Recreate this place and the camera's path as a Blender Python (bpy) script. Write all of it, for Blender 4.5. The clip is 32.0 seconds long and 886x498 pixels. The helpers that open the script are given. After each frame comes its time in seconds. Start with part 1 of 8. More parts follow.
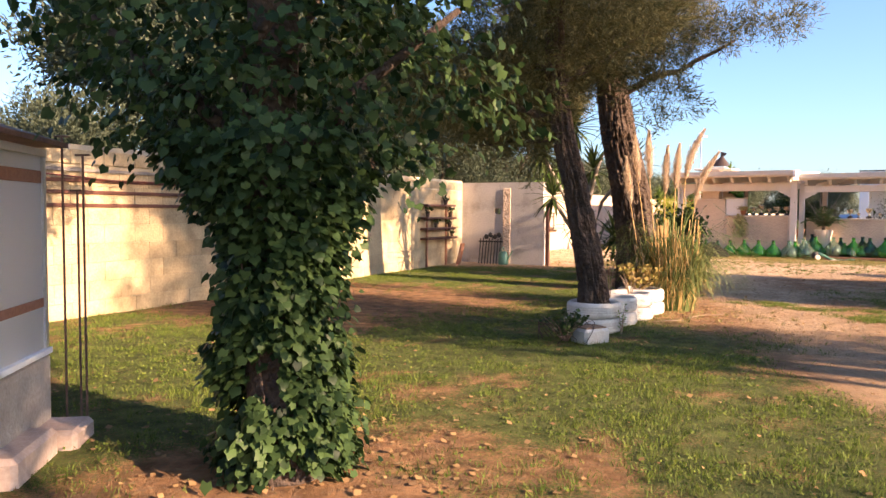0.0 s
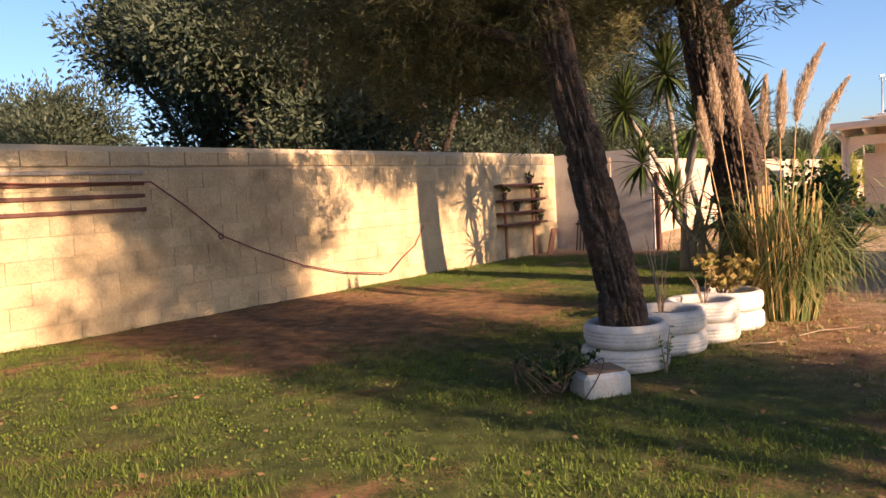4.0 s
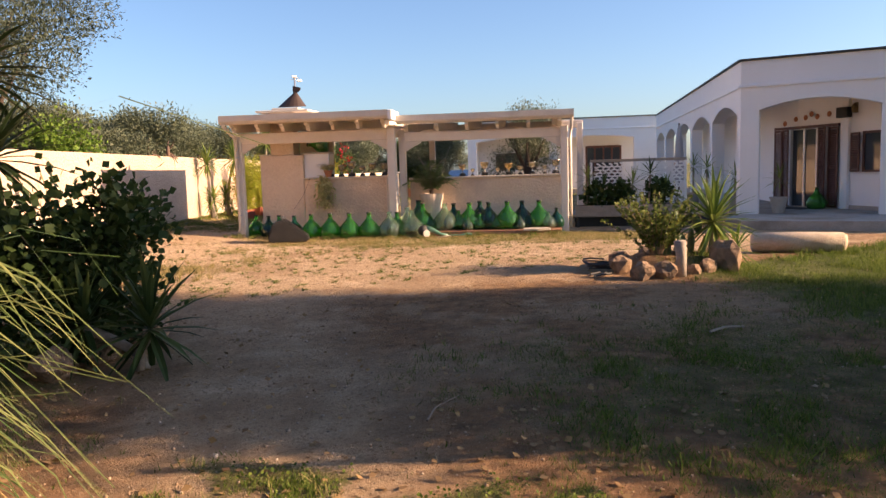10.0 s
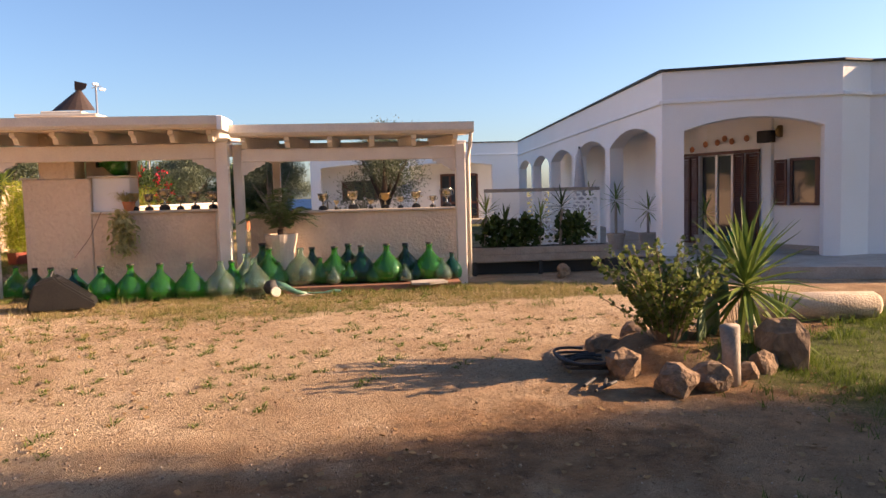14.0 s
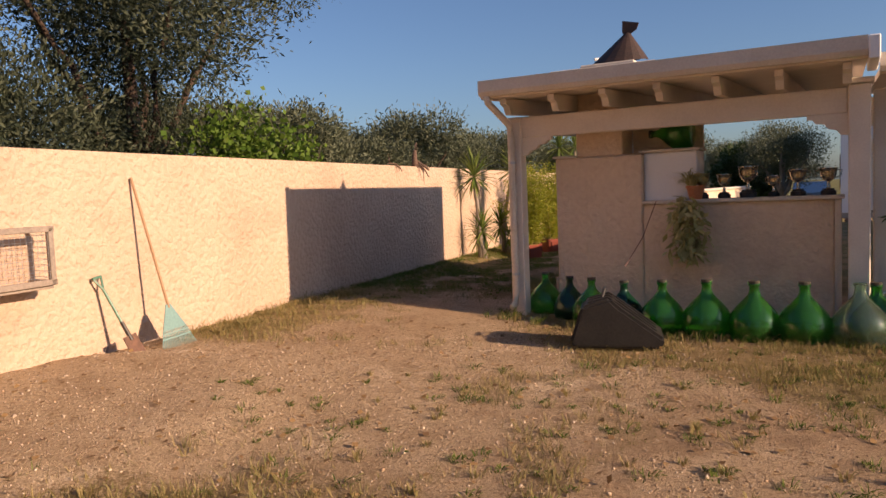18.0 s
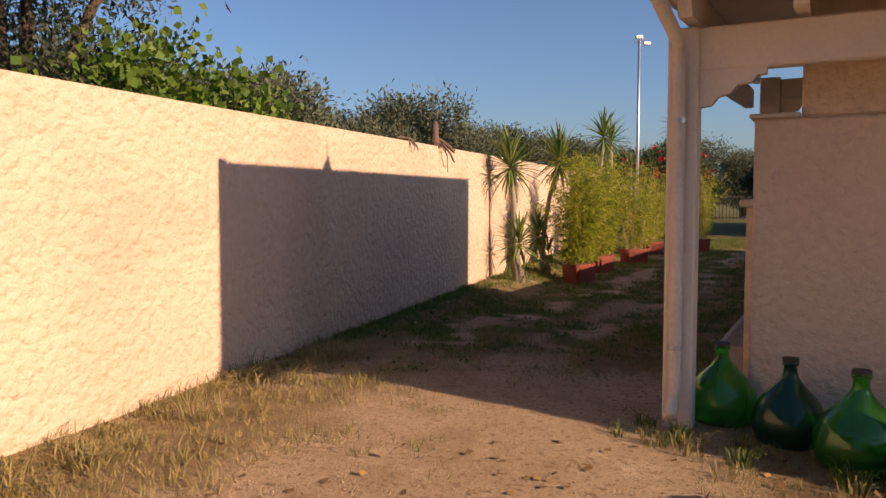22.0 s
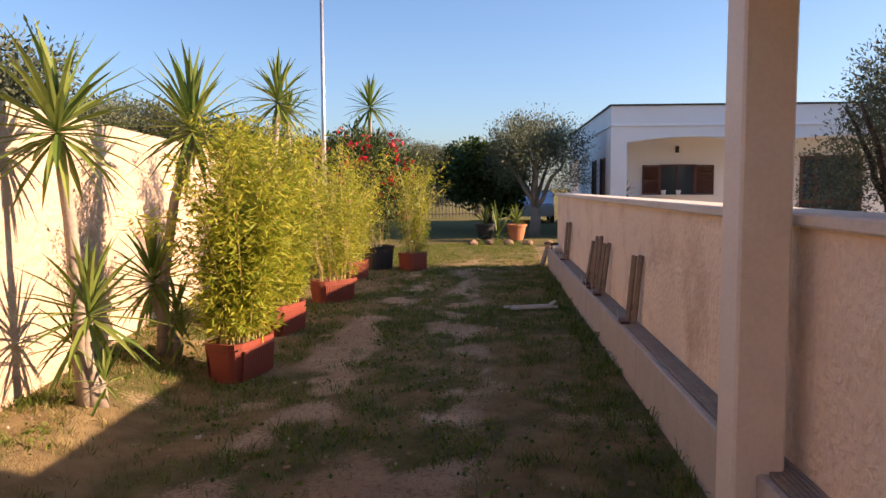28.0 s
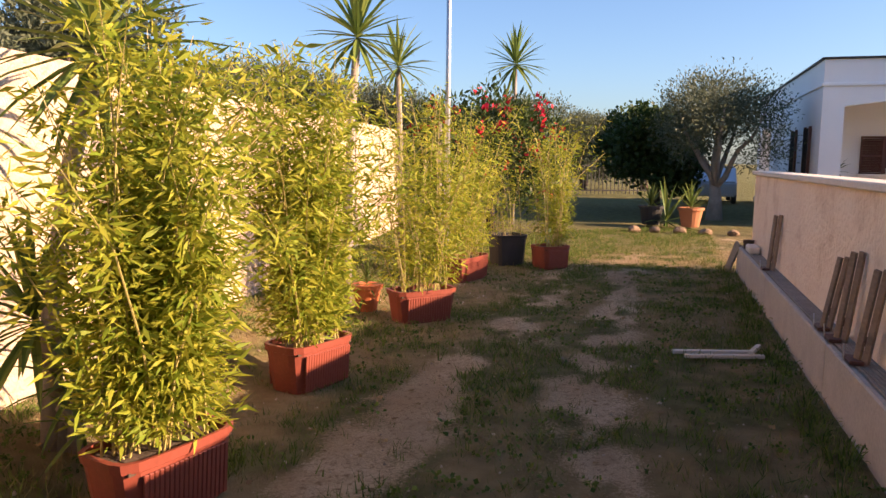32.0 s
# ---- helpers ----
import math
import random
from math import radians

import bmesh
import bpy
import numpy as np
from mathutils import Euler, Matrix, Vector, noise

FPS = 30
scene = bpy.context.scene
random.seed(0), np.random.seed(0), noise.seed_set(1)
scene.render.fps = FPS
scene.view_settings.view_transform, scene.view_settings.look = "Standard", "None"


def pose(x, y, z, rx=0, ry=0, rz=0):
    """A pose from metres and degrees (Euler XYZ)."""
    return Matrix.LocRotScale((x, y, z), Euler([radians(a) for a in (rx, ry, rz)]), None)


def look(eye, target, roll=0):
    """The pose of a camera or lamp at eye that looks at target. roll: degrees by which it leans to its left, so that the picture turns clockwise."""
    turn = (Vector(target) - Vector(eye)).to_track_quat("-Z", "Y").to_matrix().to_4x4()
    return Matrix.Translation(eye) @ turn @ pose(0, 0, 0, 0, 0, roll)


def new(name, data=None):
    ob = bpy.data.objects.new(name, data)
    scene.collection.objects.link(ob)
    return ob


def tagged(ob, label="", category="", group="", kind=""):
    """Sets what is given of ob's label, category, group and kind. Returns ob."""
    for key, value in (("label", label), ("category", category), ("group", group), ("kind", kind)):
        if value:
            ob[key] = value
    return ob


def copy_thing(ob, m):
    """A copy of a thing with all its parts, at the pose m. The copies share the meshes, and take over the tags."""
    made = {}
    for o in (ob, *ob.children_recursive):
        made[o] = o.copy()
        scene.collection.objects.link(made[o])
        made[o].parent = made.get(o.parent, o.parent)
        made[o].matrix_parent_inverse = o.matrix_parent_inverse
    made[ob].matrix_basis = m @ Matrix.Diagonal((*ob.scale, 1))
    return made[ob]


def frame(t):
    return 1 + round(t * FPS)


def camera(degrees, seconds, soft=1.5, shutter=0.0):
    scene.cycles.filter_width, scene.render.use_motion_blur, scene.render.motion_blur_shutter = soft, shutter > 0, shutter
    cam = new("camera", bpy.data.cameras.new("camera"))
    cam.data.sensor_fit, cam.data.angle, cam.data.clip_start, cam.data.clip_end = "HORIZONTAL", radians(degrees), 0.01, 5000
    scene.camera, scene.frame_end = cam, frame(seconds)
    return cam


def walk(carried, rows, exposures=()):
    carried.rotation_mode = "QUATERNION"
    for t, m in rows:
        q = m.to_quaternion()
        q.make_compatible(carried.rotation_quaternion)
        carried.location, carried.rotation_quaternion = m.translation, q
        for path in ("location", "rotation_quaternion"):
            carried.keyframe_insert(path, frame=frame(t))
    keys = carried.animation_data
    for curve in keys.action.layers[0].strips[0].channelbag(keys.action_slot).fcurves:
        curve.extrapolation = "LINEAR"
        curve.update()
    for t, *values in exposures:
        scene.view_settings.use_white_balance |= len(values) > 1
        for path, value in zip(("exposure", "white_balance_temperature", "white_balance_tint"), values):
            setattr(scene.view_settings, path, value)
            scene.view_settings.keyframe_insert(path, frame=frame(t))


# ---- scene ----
cam = camera(62.0, 32.0)
PATH = [
    (0, (0.0, 0.0, 1.5), (0.0, 1.997, 1.397), 0.38),
    (0.5, (0.259, 0.426, 1.491), (0.211, 2.423, 1.39), -0.71),
    (1, (0.518, 0.812, 1.488), (0.381, 2.805, 1.394), -0.92),
    (1.5, (0.723, 1.177, 1.468), (0.503, 3.162, 1.368), -1.10),
    (2, (0.968, 1.566, 1.445), (0.683, 3.542, 1.324), -2.14),
    (2.5, (1.21, 1.934, 1.452), (0.836, 3.894, 1.313), -2.26),
    (4.5, (2.04, 3.518, 1.473), (1.592, 5.462, 1.33), -3.32),
    (5, (2.279, 3.894, 1.497), (1.841, 5.838, 1.32), -2.79),
    (5.5, (2.484, 4.349, 1.495), (2.12, 6.308, 1.319), -3.30),
    (6, (2.769, 4.763, 1.499), (2.521, 6.741, 1.335), -3.44),
    (6.5, (3.007, 5.143, 1.5), (2.877, 7.131, 1.318), -3.00),
    (7, (3.247, 5.661, 1.481), (3.394, 7.647, 1.3), -3.68),
    (7.5, (3.447, 6.143, 1.48), (3.699, 8.117, 1.278), -2.68),
    (8, (3.644, 6.535, 1.488), (4.07, 8.479, 1.288), -1.80),
    (8.5, (3.884, 6.976, 1.51), (4.534, 8.857, 1.306), -2.09),
    (9, (4.069, 7.496, 1.485), (4.803, 9.339, 1.239), -0.40),
    (9.5, (4.398, 8.09, 1.504), (5.283, 9.868, 1.267), -0.49),
    (10, (4.616, 8.606, 1.528), (5.535, 10.37, 1.313), -1.76),
    (10.5, (4.85, 9.177, 1.533), (5.807, 10.924, 1.351), -1.70),
    (11, (5.063, 9.645, 1.527), (6.097, 11.346, 1.334), -2.46),
    (11.5, (5.348, 10.255, 1.502), (6.437, 11.919, 1.289), -2.10),
    (12, (5.623, 10.777, 1.538), (6.798, 12.383, 1.333), -2.86),
    (12.5, (5.875, 11.281, 1.566), (7.086, 12.86, 1.366), -1.11),
    (13, (6.109, 11.821, 1.595), (7.389, 13.352, 1.457), -1.15),
    (13.5, (6.29, 12.324, 1.591), (7.592, 13.834, 1.437), -1.50),
    (15.5, (6.65, 14.622, 1.621), (7.604, 16.374, 1.469), -1.40),
    (16, (6.682, 15.199, 1.62), (7.369, 17.07, 1.456), -1.71),
    (16.5, (6.713, 15.829, 1.609), (7.291, 17.736, 1.446), -1.03),
    (17, (6.731, 16.487, 1.594), (7.126, 18.439, 1.415), -0.67),
    (17.5, (6.715, 17.113, 1.589), (6.997, 19.084, 1.401), -1.01),
    (18, (6.721, 17.654, 1.611), (6.921, 19.638, 1.461), -2.32),
    (18.5, (6.698, 18.239, 1.601), (6.769, 20.233, 1.474), -2.48),
    (19, (6.682, 18.865, 1.596), (6.729, 20.861, 1.475), -1.79),
    (19.5, (6.665, 19.477, 1.556), (6.629, 21.472, 1.423), -1.87),
    (20, (6.595, 20.093, 1.549), (6.631, 22.088, 1.411), -1.13),
    (20.5, (6.567, 20.693, 1.556), (6.635, 22.687, 1.421), -0.97),
    (21, (6.527, 21.286, 1.555), (6.645, 23.279, 1.439), -0.35),
    (21.5, (6.553, 21.87, 1.52), (6.758, 23.855, 1.389), -1.24),
    (22, (6.544, 22.453, 1.507), (6.8, 24.431, 1.363), -0.24),
    (22.5, (6.567, 23.059, 1.506), (6.953, 25.017, 1.379), 0.06),
    (23, (6.544, 23.6, 1.51), (6.999, 25.541, 1.347), -0.09),
    (23.5, (6.561, 24.203, 1.515), (7.186, 26.094, 1.339), -0.22),
    (24, (6.588, 24.73, 1.553), (7.321, 26.586, 1.428), -1.01),
    (24.5, (6.697, 25.338, 1.528), (7.503, 27.163, 1.384), -0.62),
    (25, (6.866, 25.882, 1.54), (7.741, 27.674, 1.382), -0.39),
    (25.5, (7.112, 26.347, 1.548), (8.026, 28.114, 1.343), -0.04),
    (27.5, (8.294, 28.188, 1.581), (9.376, 29.862, 1.418), -0.41),
    (28, (8.645, 28.613, 1.575), (9.715, 30.295, 1.411), -0.26),
    (28.5, (8.993, 29.069, 1.584), (10.108, 30.722, 1.425), 0.17),
    (29, (9.277, 29.471, 1.601), (10.356, 31.145, 1.424), 1.31),
    (29.5, (9.501, 29.9, 1.603), (10.56, 31.59, 1.452), 0.78),
    (30, (9.687, 30.254, 1.577), (10.719, 31.96, 1.421), -0.51),
    (30.5, (9.895, 30.594, 1.567), (10.857, 32.338, 1.388), -0.65),
    (31, (10.104, 30.895, 1.567), (10.987, 32.678, 1.371), -0.34),
    (31.5, (10.366, 31.118, 1.578), (11.164, 32.935, 1.335), -0.34),
    (32, (10.598, 31.289, 1.579), (11.276, 33.155, 1.338), 0.66),
]
EXPOSURES = [(0.0, 2.1, 6950, 20), (2.5, 2.1, 6950, 20), (4.5, 1.38, 6950, 20), (6.0, 1.38, 7000, 20), (8.0, 1.28, 7300, 19), (10.0, 1.55, 7300, 19), (13.0, 1.64, 7300, 19), (15.5, 1.15, 7250, 19), (19.0, 0.48, 6950, 20), (22.0, 0.67, 7000, 20), (24.0, 1.38, 7150, 20), (25.5, 1.5, 7200, 20), (28.0, 1.5, 7100, 20), (32.0, 1.58, 7100, 20)]
walk(cam, [(t, look(eye, target, roll)) for t, eye, target, roll in PATH], EXPOSURES)

# ---- light: low morning sun from behind the walker's right shoulder ----
SUN_BEARING, SUN_HEIGHT = 124.0, 20.6
world = bpy.data.worlds.new("world")
scene.world = world
world.use_nodes = True
wn = world.node_tree.nodes
sky = wn.new("ShaderNodeTexSky")
sky.sky_type = "NISHITA"
sky.sun_disc = False
sky.sun_elevation = radians(SUN_HEIGHT)
sky.sun_rotation = radians(SUN_BEARING)
sky.air_density, sky.dust_density, sky.ozone_density = 1.0, 1.2, 5.5
world.node_tree.links.new(sky.outputs[0], wn["Background"].inputs[0])
wn["Background"].inputs[1].default_value = 0.085
sun = new("sun", bpy.data.lights.new("sun", "SUN"))
sun.data.energy, sun.data.angle, sun.data.color = 5.0, radians(0.6), (1.0, 0.73, 0.49)
to_sun = Vector((math.sin(radians(SUN_BEARING)) * math.cos(radians(SUN_HEIGHT)),
                 math.cos(radians(SUN_BEARING)) * math.cos(radians(SUN_HEIGHT)), math.sin(radians(SUN_HEIGHT))))
sun.matrix_world = look(to_sun * 60, (0, 0, 0))

# ---- materials ----
MATS = {}


def mat(name, col, col2=None, scale=3.0, rough=0.8, bump=0.2, fine=40.0, metal=0.0, island=0.0, stain=None, stain_scale=0.8, dist=0.02, coords="Object", single=0.0):
    """Two-scale procedural paint, stone, soil or wood: broad patches, fine grain, relief; stain is a third, darker colour."""
    if name in MATS:
        return MATS[name]
    m = bpy.data.materials.new(name)
    m.use_nodes = True
    nt = m.node_tree
    n, l = nt.nodes, nt.links
    b = n["Principled BSDF"]
    b.inputs["Roughness"].default_value = rough
    b.inputs["Metallic"].default_value = metal
    col2 = col2 or tuple(c * 0.78 for c in col)
    tc = n.new("ShaderNodeTexCoord")
    t1, t2 = n.new("ShaderNodeTexNoise"), n.new("ShaderNodeTexNoise")
    t1.inputs["Scale"].default_value, t1.inputs["Detail"].default_value = scale, 5
    t2.inputs["Scale"].default_value, t2.inputs["Detail"].default_value = fine, 4
    where = n.new("ShaderNodeNewGeometry").outputs["Position"] if coords == "World" else tc.outputs[coords]
    for t in (t1, t2):
        l.new(where, t.inputs["Vector"])
    mix = n.new("ShaderNodeMix")
    mix.data_type = "RGBA"
    mix.inputs[6].default_value, mix.inputs[7].default_value = (*col, 1), (*col2, 1)
    add = n.new("ShaderNodeMath")
    add.operation = "ADD"
    ramp = n.new("ShaderNodeMapRange")
    ramp.inputs[1].default_value, ramp.inputs[2].default_value = 0.75, 1.25
    l.new(t1.outputs["Fac"], add.inputs[0])
    l.new(t2.outputs["Fac"], add.inputs[1])
    l.new(add.outputs[0], ramp.inputs[0])
    fac = ramp.outputs[0]
    if island:
        geo, mx = n.new("ShaderNodeNewGeometry"), n.new("ShaderNodeMix")
        mx.inputs[0].default_value = island
        l.new(fac, mx.inputs[2])
        l.new(geo.outputs["Random Per Island"], mx.inputs[3])
        fac = mx.outputs[0]
    if single:
        inf, mo = n.new("ShaderNodeObjectInfo"), n.new("ShaderNodeMix")
        mo.inputs[0].default_value = single
        l.new(fac, mo.inputs[2])
        l.new(inf.outputs["Random"], mo.inputs[3])
        fac = mo.outputs[0]
    l.new(fac, mix.inputs[0])
    out = mix.outputs[2]
    if stain:
        t3, r3, m3 = n.new("ShaderNodeTexNoise"), n.new("ShaderNodeMapRange"), n.new("ShaderNodeMix")
        t3.inputs["Scale"].default_value, t3.inputs["Detail"].default_value, t3.inputs["Roughness"].default_value = stain_scale, 8, 0.65
        r3.inputs[1].default_value, r3.inputs[2].default_value = 0.52, 0.72
        m3.data_type = "RGBA"
        m3.inputs[7].default_value = (*stain, 1)
        l.new(where, t3.inputs["Vector"])
        l.new(t3.outputs["Fac"], r3.inputs[0])
        l.new(r3.outputs[0], m3.inputs[0])
        l.new(out, m3.inputs[6])
        out = m3.outputs[2]
    l.new(out, b.inputs["Base Color"])
    if bump:
        bp = n.new("ShaderNodeBump")
        bp.inputs["Strength"].default_value, bp.inputs["Distance"].default_value = bump, dist
        l.new(t2.outputs["Fac"], bp.inputs["Height"])
        l.new(bp.outputs[0], b.inputs["Normal"])
    MATS[name] = m
    return m


def leaf_mat(name, col, col2, rough=0.5, through_light=0.35, per_object=False):
    """A leaf: colour varies from leaf to leaf, some light passes through."""
    if name in MATS:
        return MATS[name]
    m = bpy.data.materials.new(name)
    m.use_nodes = True
    n, l = m.node_tree.nodes, m.node_tree.links
    b = n["Principled BSDF"]
    b.inputs["Roughness"].default_value = rough
    b.inputs["Specular IOR Level"].default_value = 0.15
    rnd = n.new("ShaderNodeObjectInfo") if per_object else n.new("ShaderNodeNewGeometry")
    mix = n.new("ShaderNodeMix")
    mix.data_type = "RGBA"
    mix.inputs[6].default_value, mix.inputs[7].default_value = (*col, 1), (*col2, 1)
    l.new(rnd.outputs["Random" if per_object else "Random Per Island"], mix.inputs[0])
    l.new(mix.outputs[2], b.inputs["Base Color"])
    tr, ms = n.new("ShaderNodeBsdfTranslucent"), n.new("ShaderNodeMixShader")
    ms.inputs[0].default_value = through_light
    l.new(mix.outputs[2], tr.inputs[0])
    l.new(b.outputs[0], ms.inputs[1])
    l.new(tr.outputs[0], ms.inputs[2])
    l.new(ms.outputs[0], n["Material Output"].inputs[0])
    MATS[name] = m
    return m


STUCCO = mat("pink_stucco", (0.60, 0.455, 0.345), (0.52, 0.385, 0.285), scale=1.2, rough=0.92, bump=1.0, fine=14, dist=0.055, stain=(0.47, 0.34, 0.25), stain_scale=0.9)
APRICOT = mat("apricot_stucco", (0.88, 0.71, 0.54), (0.80, 0.62, 0.46), scale=1.4, rough=0.92, bump=0.9, fine=22, dist=0.03, stain=(0.60, 0.40, 0.25), stain_scale=1.6)
TUFF = mat("tuff_block", (0.58, 0.45, 0.27), (0.35, 0.26, 0.15), scale=3.5, rough=0.95, bump=0.7, fine=30, stain=(0.24, 0.18, 0.10), stain_scale=1.2, single=0.35, coords="World")
MORTAR = mat("tuff_mortar", (0.50, 0.42, 0.30), (0.40, 0.33, 0.23), rough=0.95, bump=0.3)
CROSSW = mat("old_grey_plaster", (0.50, 0.46, 0.42), (0.38, 0.35, 0.32), scale=1.5, rough=0.95, bump=0.5, fine=30, stain=(0.25, 0.23, 0.2), stain_scale=1.6)
WHITE = mat("white_house_paint", (0.88, 0.87, 0.86), (0.83, 0.82, 0.81), scale=0.8, rough=0.85, bump=0.12, fine=60)
CREAM = mat("cream_painted_timber", (0.76, 0.68, 0.59), (0.68, 0.60, 0.52), scale=4, rough=0.6, bump=0.04, fine=50)
COPING = mat("pale_coping", (0.70, 0.63, 0.54), (0.60, 0.53, 0.45), rough=0.85, bump=0.2)
DARKWOOD = mat("dark_brown_timber", (0.13, 0.048, 0.032), (0.085, 0.033, 0.022), scale=6, rough=0.5, bump=0.2)
GREYWOOD = mat("weathered_grey_timber", (0.34, 0.29, 0.24), (0.24, 0.20, 0.17), scale=5, rough=0.85, bump=0.3)
DECKWOOD = mat("deck_timber", (0.50, 0.44, 0.38), (0.40, 0.35, 0.30), scale=5, rough=0.8, bump=0.3)
REDWOOD = mat("red_brown_timber", (0.36, 0.17, 0.10), (0.27, 0.12, 0.075), scale=5, rough=0.75, bump=0.3)
BARK = mat("pine_bark", (0.095, 0.064, 0.046), (0.045, 0.031, 0.024), scale=9, rough=0.95, bump=1.0, fine=22, dist=0.05)
TYREW = mat("white_painted_tyre", (0.58, 0.56, 0.51), (0.46, 0.44, 0.40), scale=5, rough=0.85, bump=0.25, stain=(0.42, 0.38, 0.32), stain_scale=2.5)
SOIL = mat("dark_soil", (0.10, 0.065, 0.045), (0.06, 0.04, 0.03), rough=1, bump=0.8, fine=20)
TERRA = mat("red_plastic_planter", (0.25, 0.055, 0.036), (0.19, 0.045, 0.028), rough=0.5, bump=0.05)
BLACKP = mat("black_plastic", (0.025, 0.025, 0.027), (0.035, 0.034, 0.033), rough=0.7, bump=0.1)
STONE = mat("rough_field_stone", (0.32, 0.21, 0.13), (0.18, 0.12, 0.078), scale=5, rough=0.95, bump=0.9, fine=18, dist=0.04)
CONCRETE = mat("old_concrete", (0.46, 0.41, 0.36), (0.33, 0.29, 0.25), scale=3, rough=0.95, bump=0.5, stain=(0.2, 0.16, 0.12))
RUST = mat("rusty_iron", (0.20, 0.11, 0.075), (0.11, 0.065, 0.05), scale=8, rough=0.85, bump=0.3)
STEEL = mat("galvanised_steel", (0.55, 0.56, 0.57), (0.46, 0.47, 0.48), rough=0.4, metal=0.8, bump=0.05)
DARKMETAL = mat("dark_metal", (0.05, 0.045, 0.045), (0.03, 0.03, 0.03), rough=0.5, metal=0.4, bump=0.05)

# ---- mesh helpers ----
RNG = np.random.default_rng(7)


def thing(name, m, label, category, group="", kind=""):
    ob = new(name)
    ob.empty_display_size = 0.1
    ob.matrix_world = m
    return tagged(ob, label, category, group, kind)


def part(name, bm, material, parent=None, label="", smooth=False):
    """Links a bmesh as one mesh object under a thing or a part."""
    me = bpy.data.meshes.new(name)
    bm.to_mesh(me)
    bm.free()
    if smooth:
        me.shade_smooth()
    me.materials.append(material)
    ob = new(name, me)
    ob.parent = parent
    return tagged(ob, label)


def raw(name, verts, faces, material, parent=None, label="", smooth=False):
    """Links numpy vertices and equal-sized faces as one mesh object."""
    me = bpy.data.meshes.new(name)
    verts, faces = np.asarray(verts, np.float32), np.asarray(faces, np.int32)
    me.vertices.add(len(verts))
    me.vertices.foreach_set("co", verts.ravel())
    k = faces.shape[1]
    me.loops.add(faces.size)
    me.loops.foreach_set("vertex_index", faces.ravel())
    me.polygons.add(len(faces))
    me.polygons.foreach_set("loop_start", np.arange(0, faces.size, k, dtype=np.int32))
    me.polygons.foreach_set("loop_total", np.full(len(faces), k, np.int32))
    me.update(calc_edges=True)
    me.validate()
    if smooth:
        me.shade_smooth()
    me.materials.append(material)
    ob = new(name, me)
    ob.parent = parent
    return tagged(ob, label)


def piece(name, mesh, parent, m):
    """One more object on a shared mesh."""
    ob = new(name, mesh)
    ob.parent = parent
    ob.matrix_basis = m
    return ob


def box(bm, x0, x1, y0, y1, z0, z1, bevel=0.0, m=None):
    r = bmesh.ops.create_cube(bm, size=1)
    vs = r["verts"]
    for v in vs:
        v.co = Vector(((x0 + x1) / 2 + v.co.x * (x1 - x0), (y0 + y1) / 2 + v.co.y * (y1 - y0), (z0 + z1) / 2 + v.co.z * (z1 - z0)))
    if bevel:
        es = list({e for v in vs for e in v.link_edges})
        vs = list({v for f in bmesh.ops.bevel(bm, geom=es, offset=bevel, segments=1, affect="EDGES", profile=0.5)["faces"] for v in f.verts} | {v for v in vs if v.is_valid})
    if m is not None:
        bmesh.ops.transform(bm, matrix=m, verts=vs)
    return bm


def one(*a, **k):
    return box(bmesh.new(), *a, **k)


def tube(bm, pts, radii, seg=8, close=True):
    """A tapered tube along points."""
    pts = [Vector(p) for p in pts]
    if not hasattr(radii, "__len__"):
        radii = [radii] * len(pts)
    rings = []
    for i, p in enumerate(pts):
        d = (pts[min(i + 1, len(pts) - 1)] - pts[max(i - 1, 0)]).normalized()
        a = d.cross(Vector((0, 0, 1)) if abs(d.z) < 0.95 else Vector((1, 0, 0))).normalized()
        b = d.cross(a)
        rings.append([bm.verts.new(p + radii[i] * (math.cos(2 * math.pi * k / seg) * a + math.sin(2 * math.pi * k / seg) * b)) for k in range(seg)])
    for r0, r1 in zip(rings, rings[1:]):
        for k in range(seg):
            bm.faces.new((r0[k], r0[(k + 1) % seg], r1[(k + 1) % seg], r1[k]))
    if close:
        bm.faces.new(rings[0][::-1])
        bm.faces.new(rings[-1])
    bmesh.ops.recalc_face_normals(bm, faces=bm.faces[:])
    return bm


def rod(p0, p1, r, seg=8):
    return tube(bmesh.new(), [p0, p1], r, seg)


def lathe(bm, profile, seg=20, m=None):
    """Turns (radius, height) pairs round z."""
    rings = []
    for r, z in profile:
        rings.append([bm.verts.new((max(r, 0.0005) * math.cos(2 * math.pi * k / seg), max(r, 0.0005) * math.sin(2 * math.pi * k / seg), z)) for k in range(seg)])
    for r0, r1 in zip(rings, rings[1:]):
        for k in range(seg):
            bm.faces.new((r0[k], r0[(k + 1) % seg], r1[(k + 1) % seg], r1[k]))
    if m is not None:
        bmesh.ops.transform(bm, matrix=m, verts=[v for r in rings for v in r])
    return bm


def prism(bm, outline, axis0, axis1, depth_axis, depth, origin=(0, 0, 0)):
    """A flat outline (pairs along axis0 and axis1) given a depth."""
    a0, a1, d, o = Vector(axis0), Vector(axis1), Vector(depth_axis) * depth, Vector(origin)
    lo = [bm.verts.new(o + p * a0 + q * a1) for p, q in outline]
    hi = [bm.verts.new(v.co + d) for v in lo]
    bm.faces.new(lo[::-1])
    bm.faces.new(hi)
    k = len(lo)
    for i in range(k):
        bm.faces.new((lo[i], lo[(i + 1) % k], hi[(i + 1) % k], hi[i]))
    bmesh.ops.recalc_face_normals(bm, faces=bm.faces[:])
    return bm


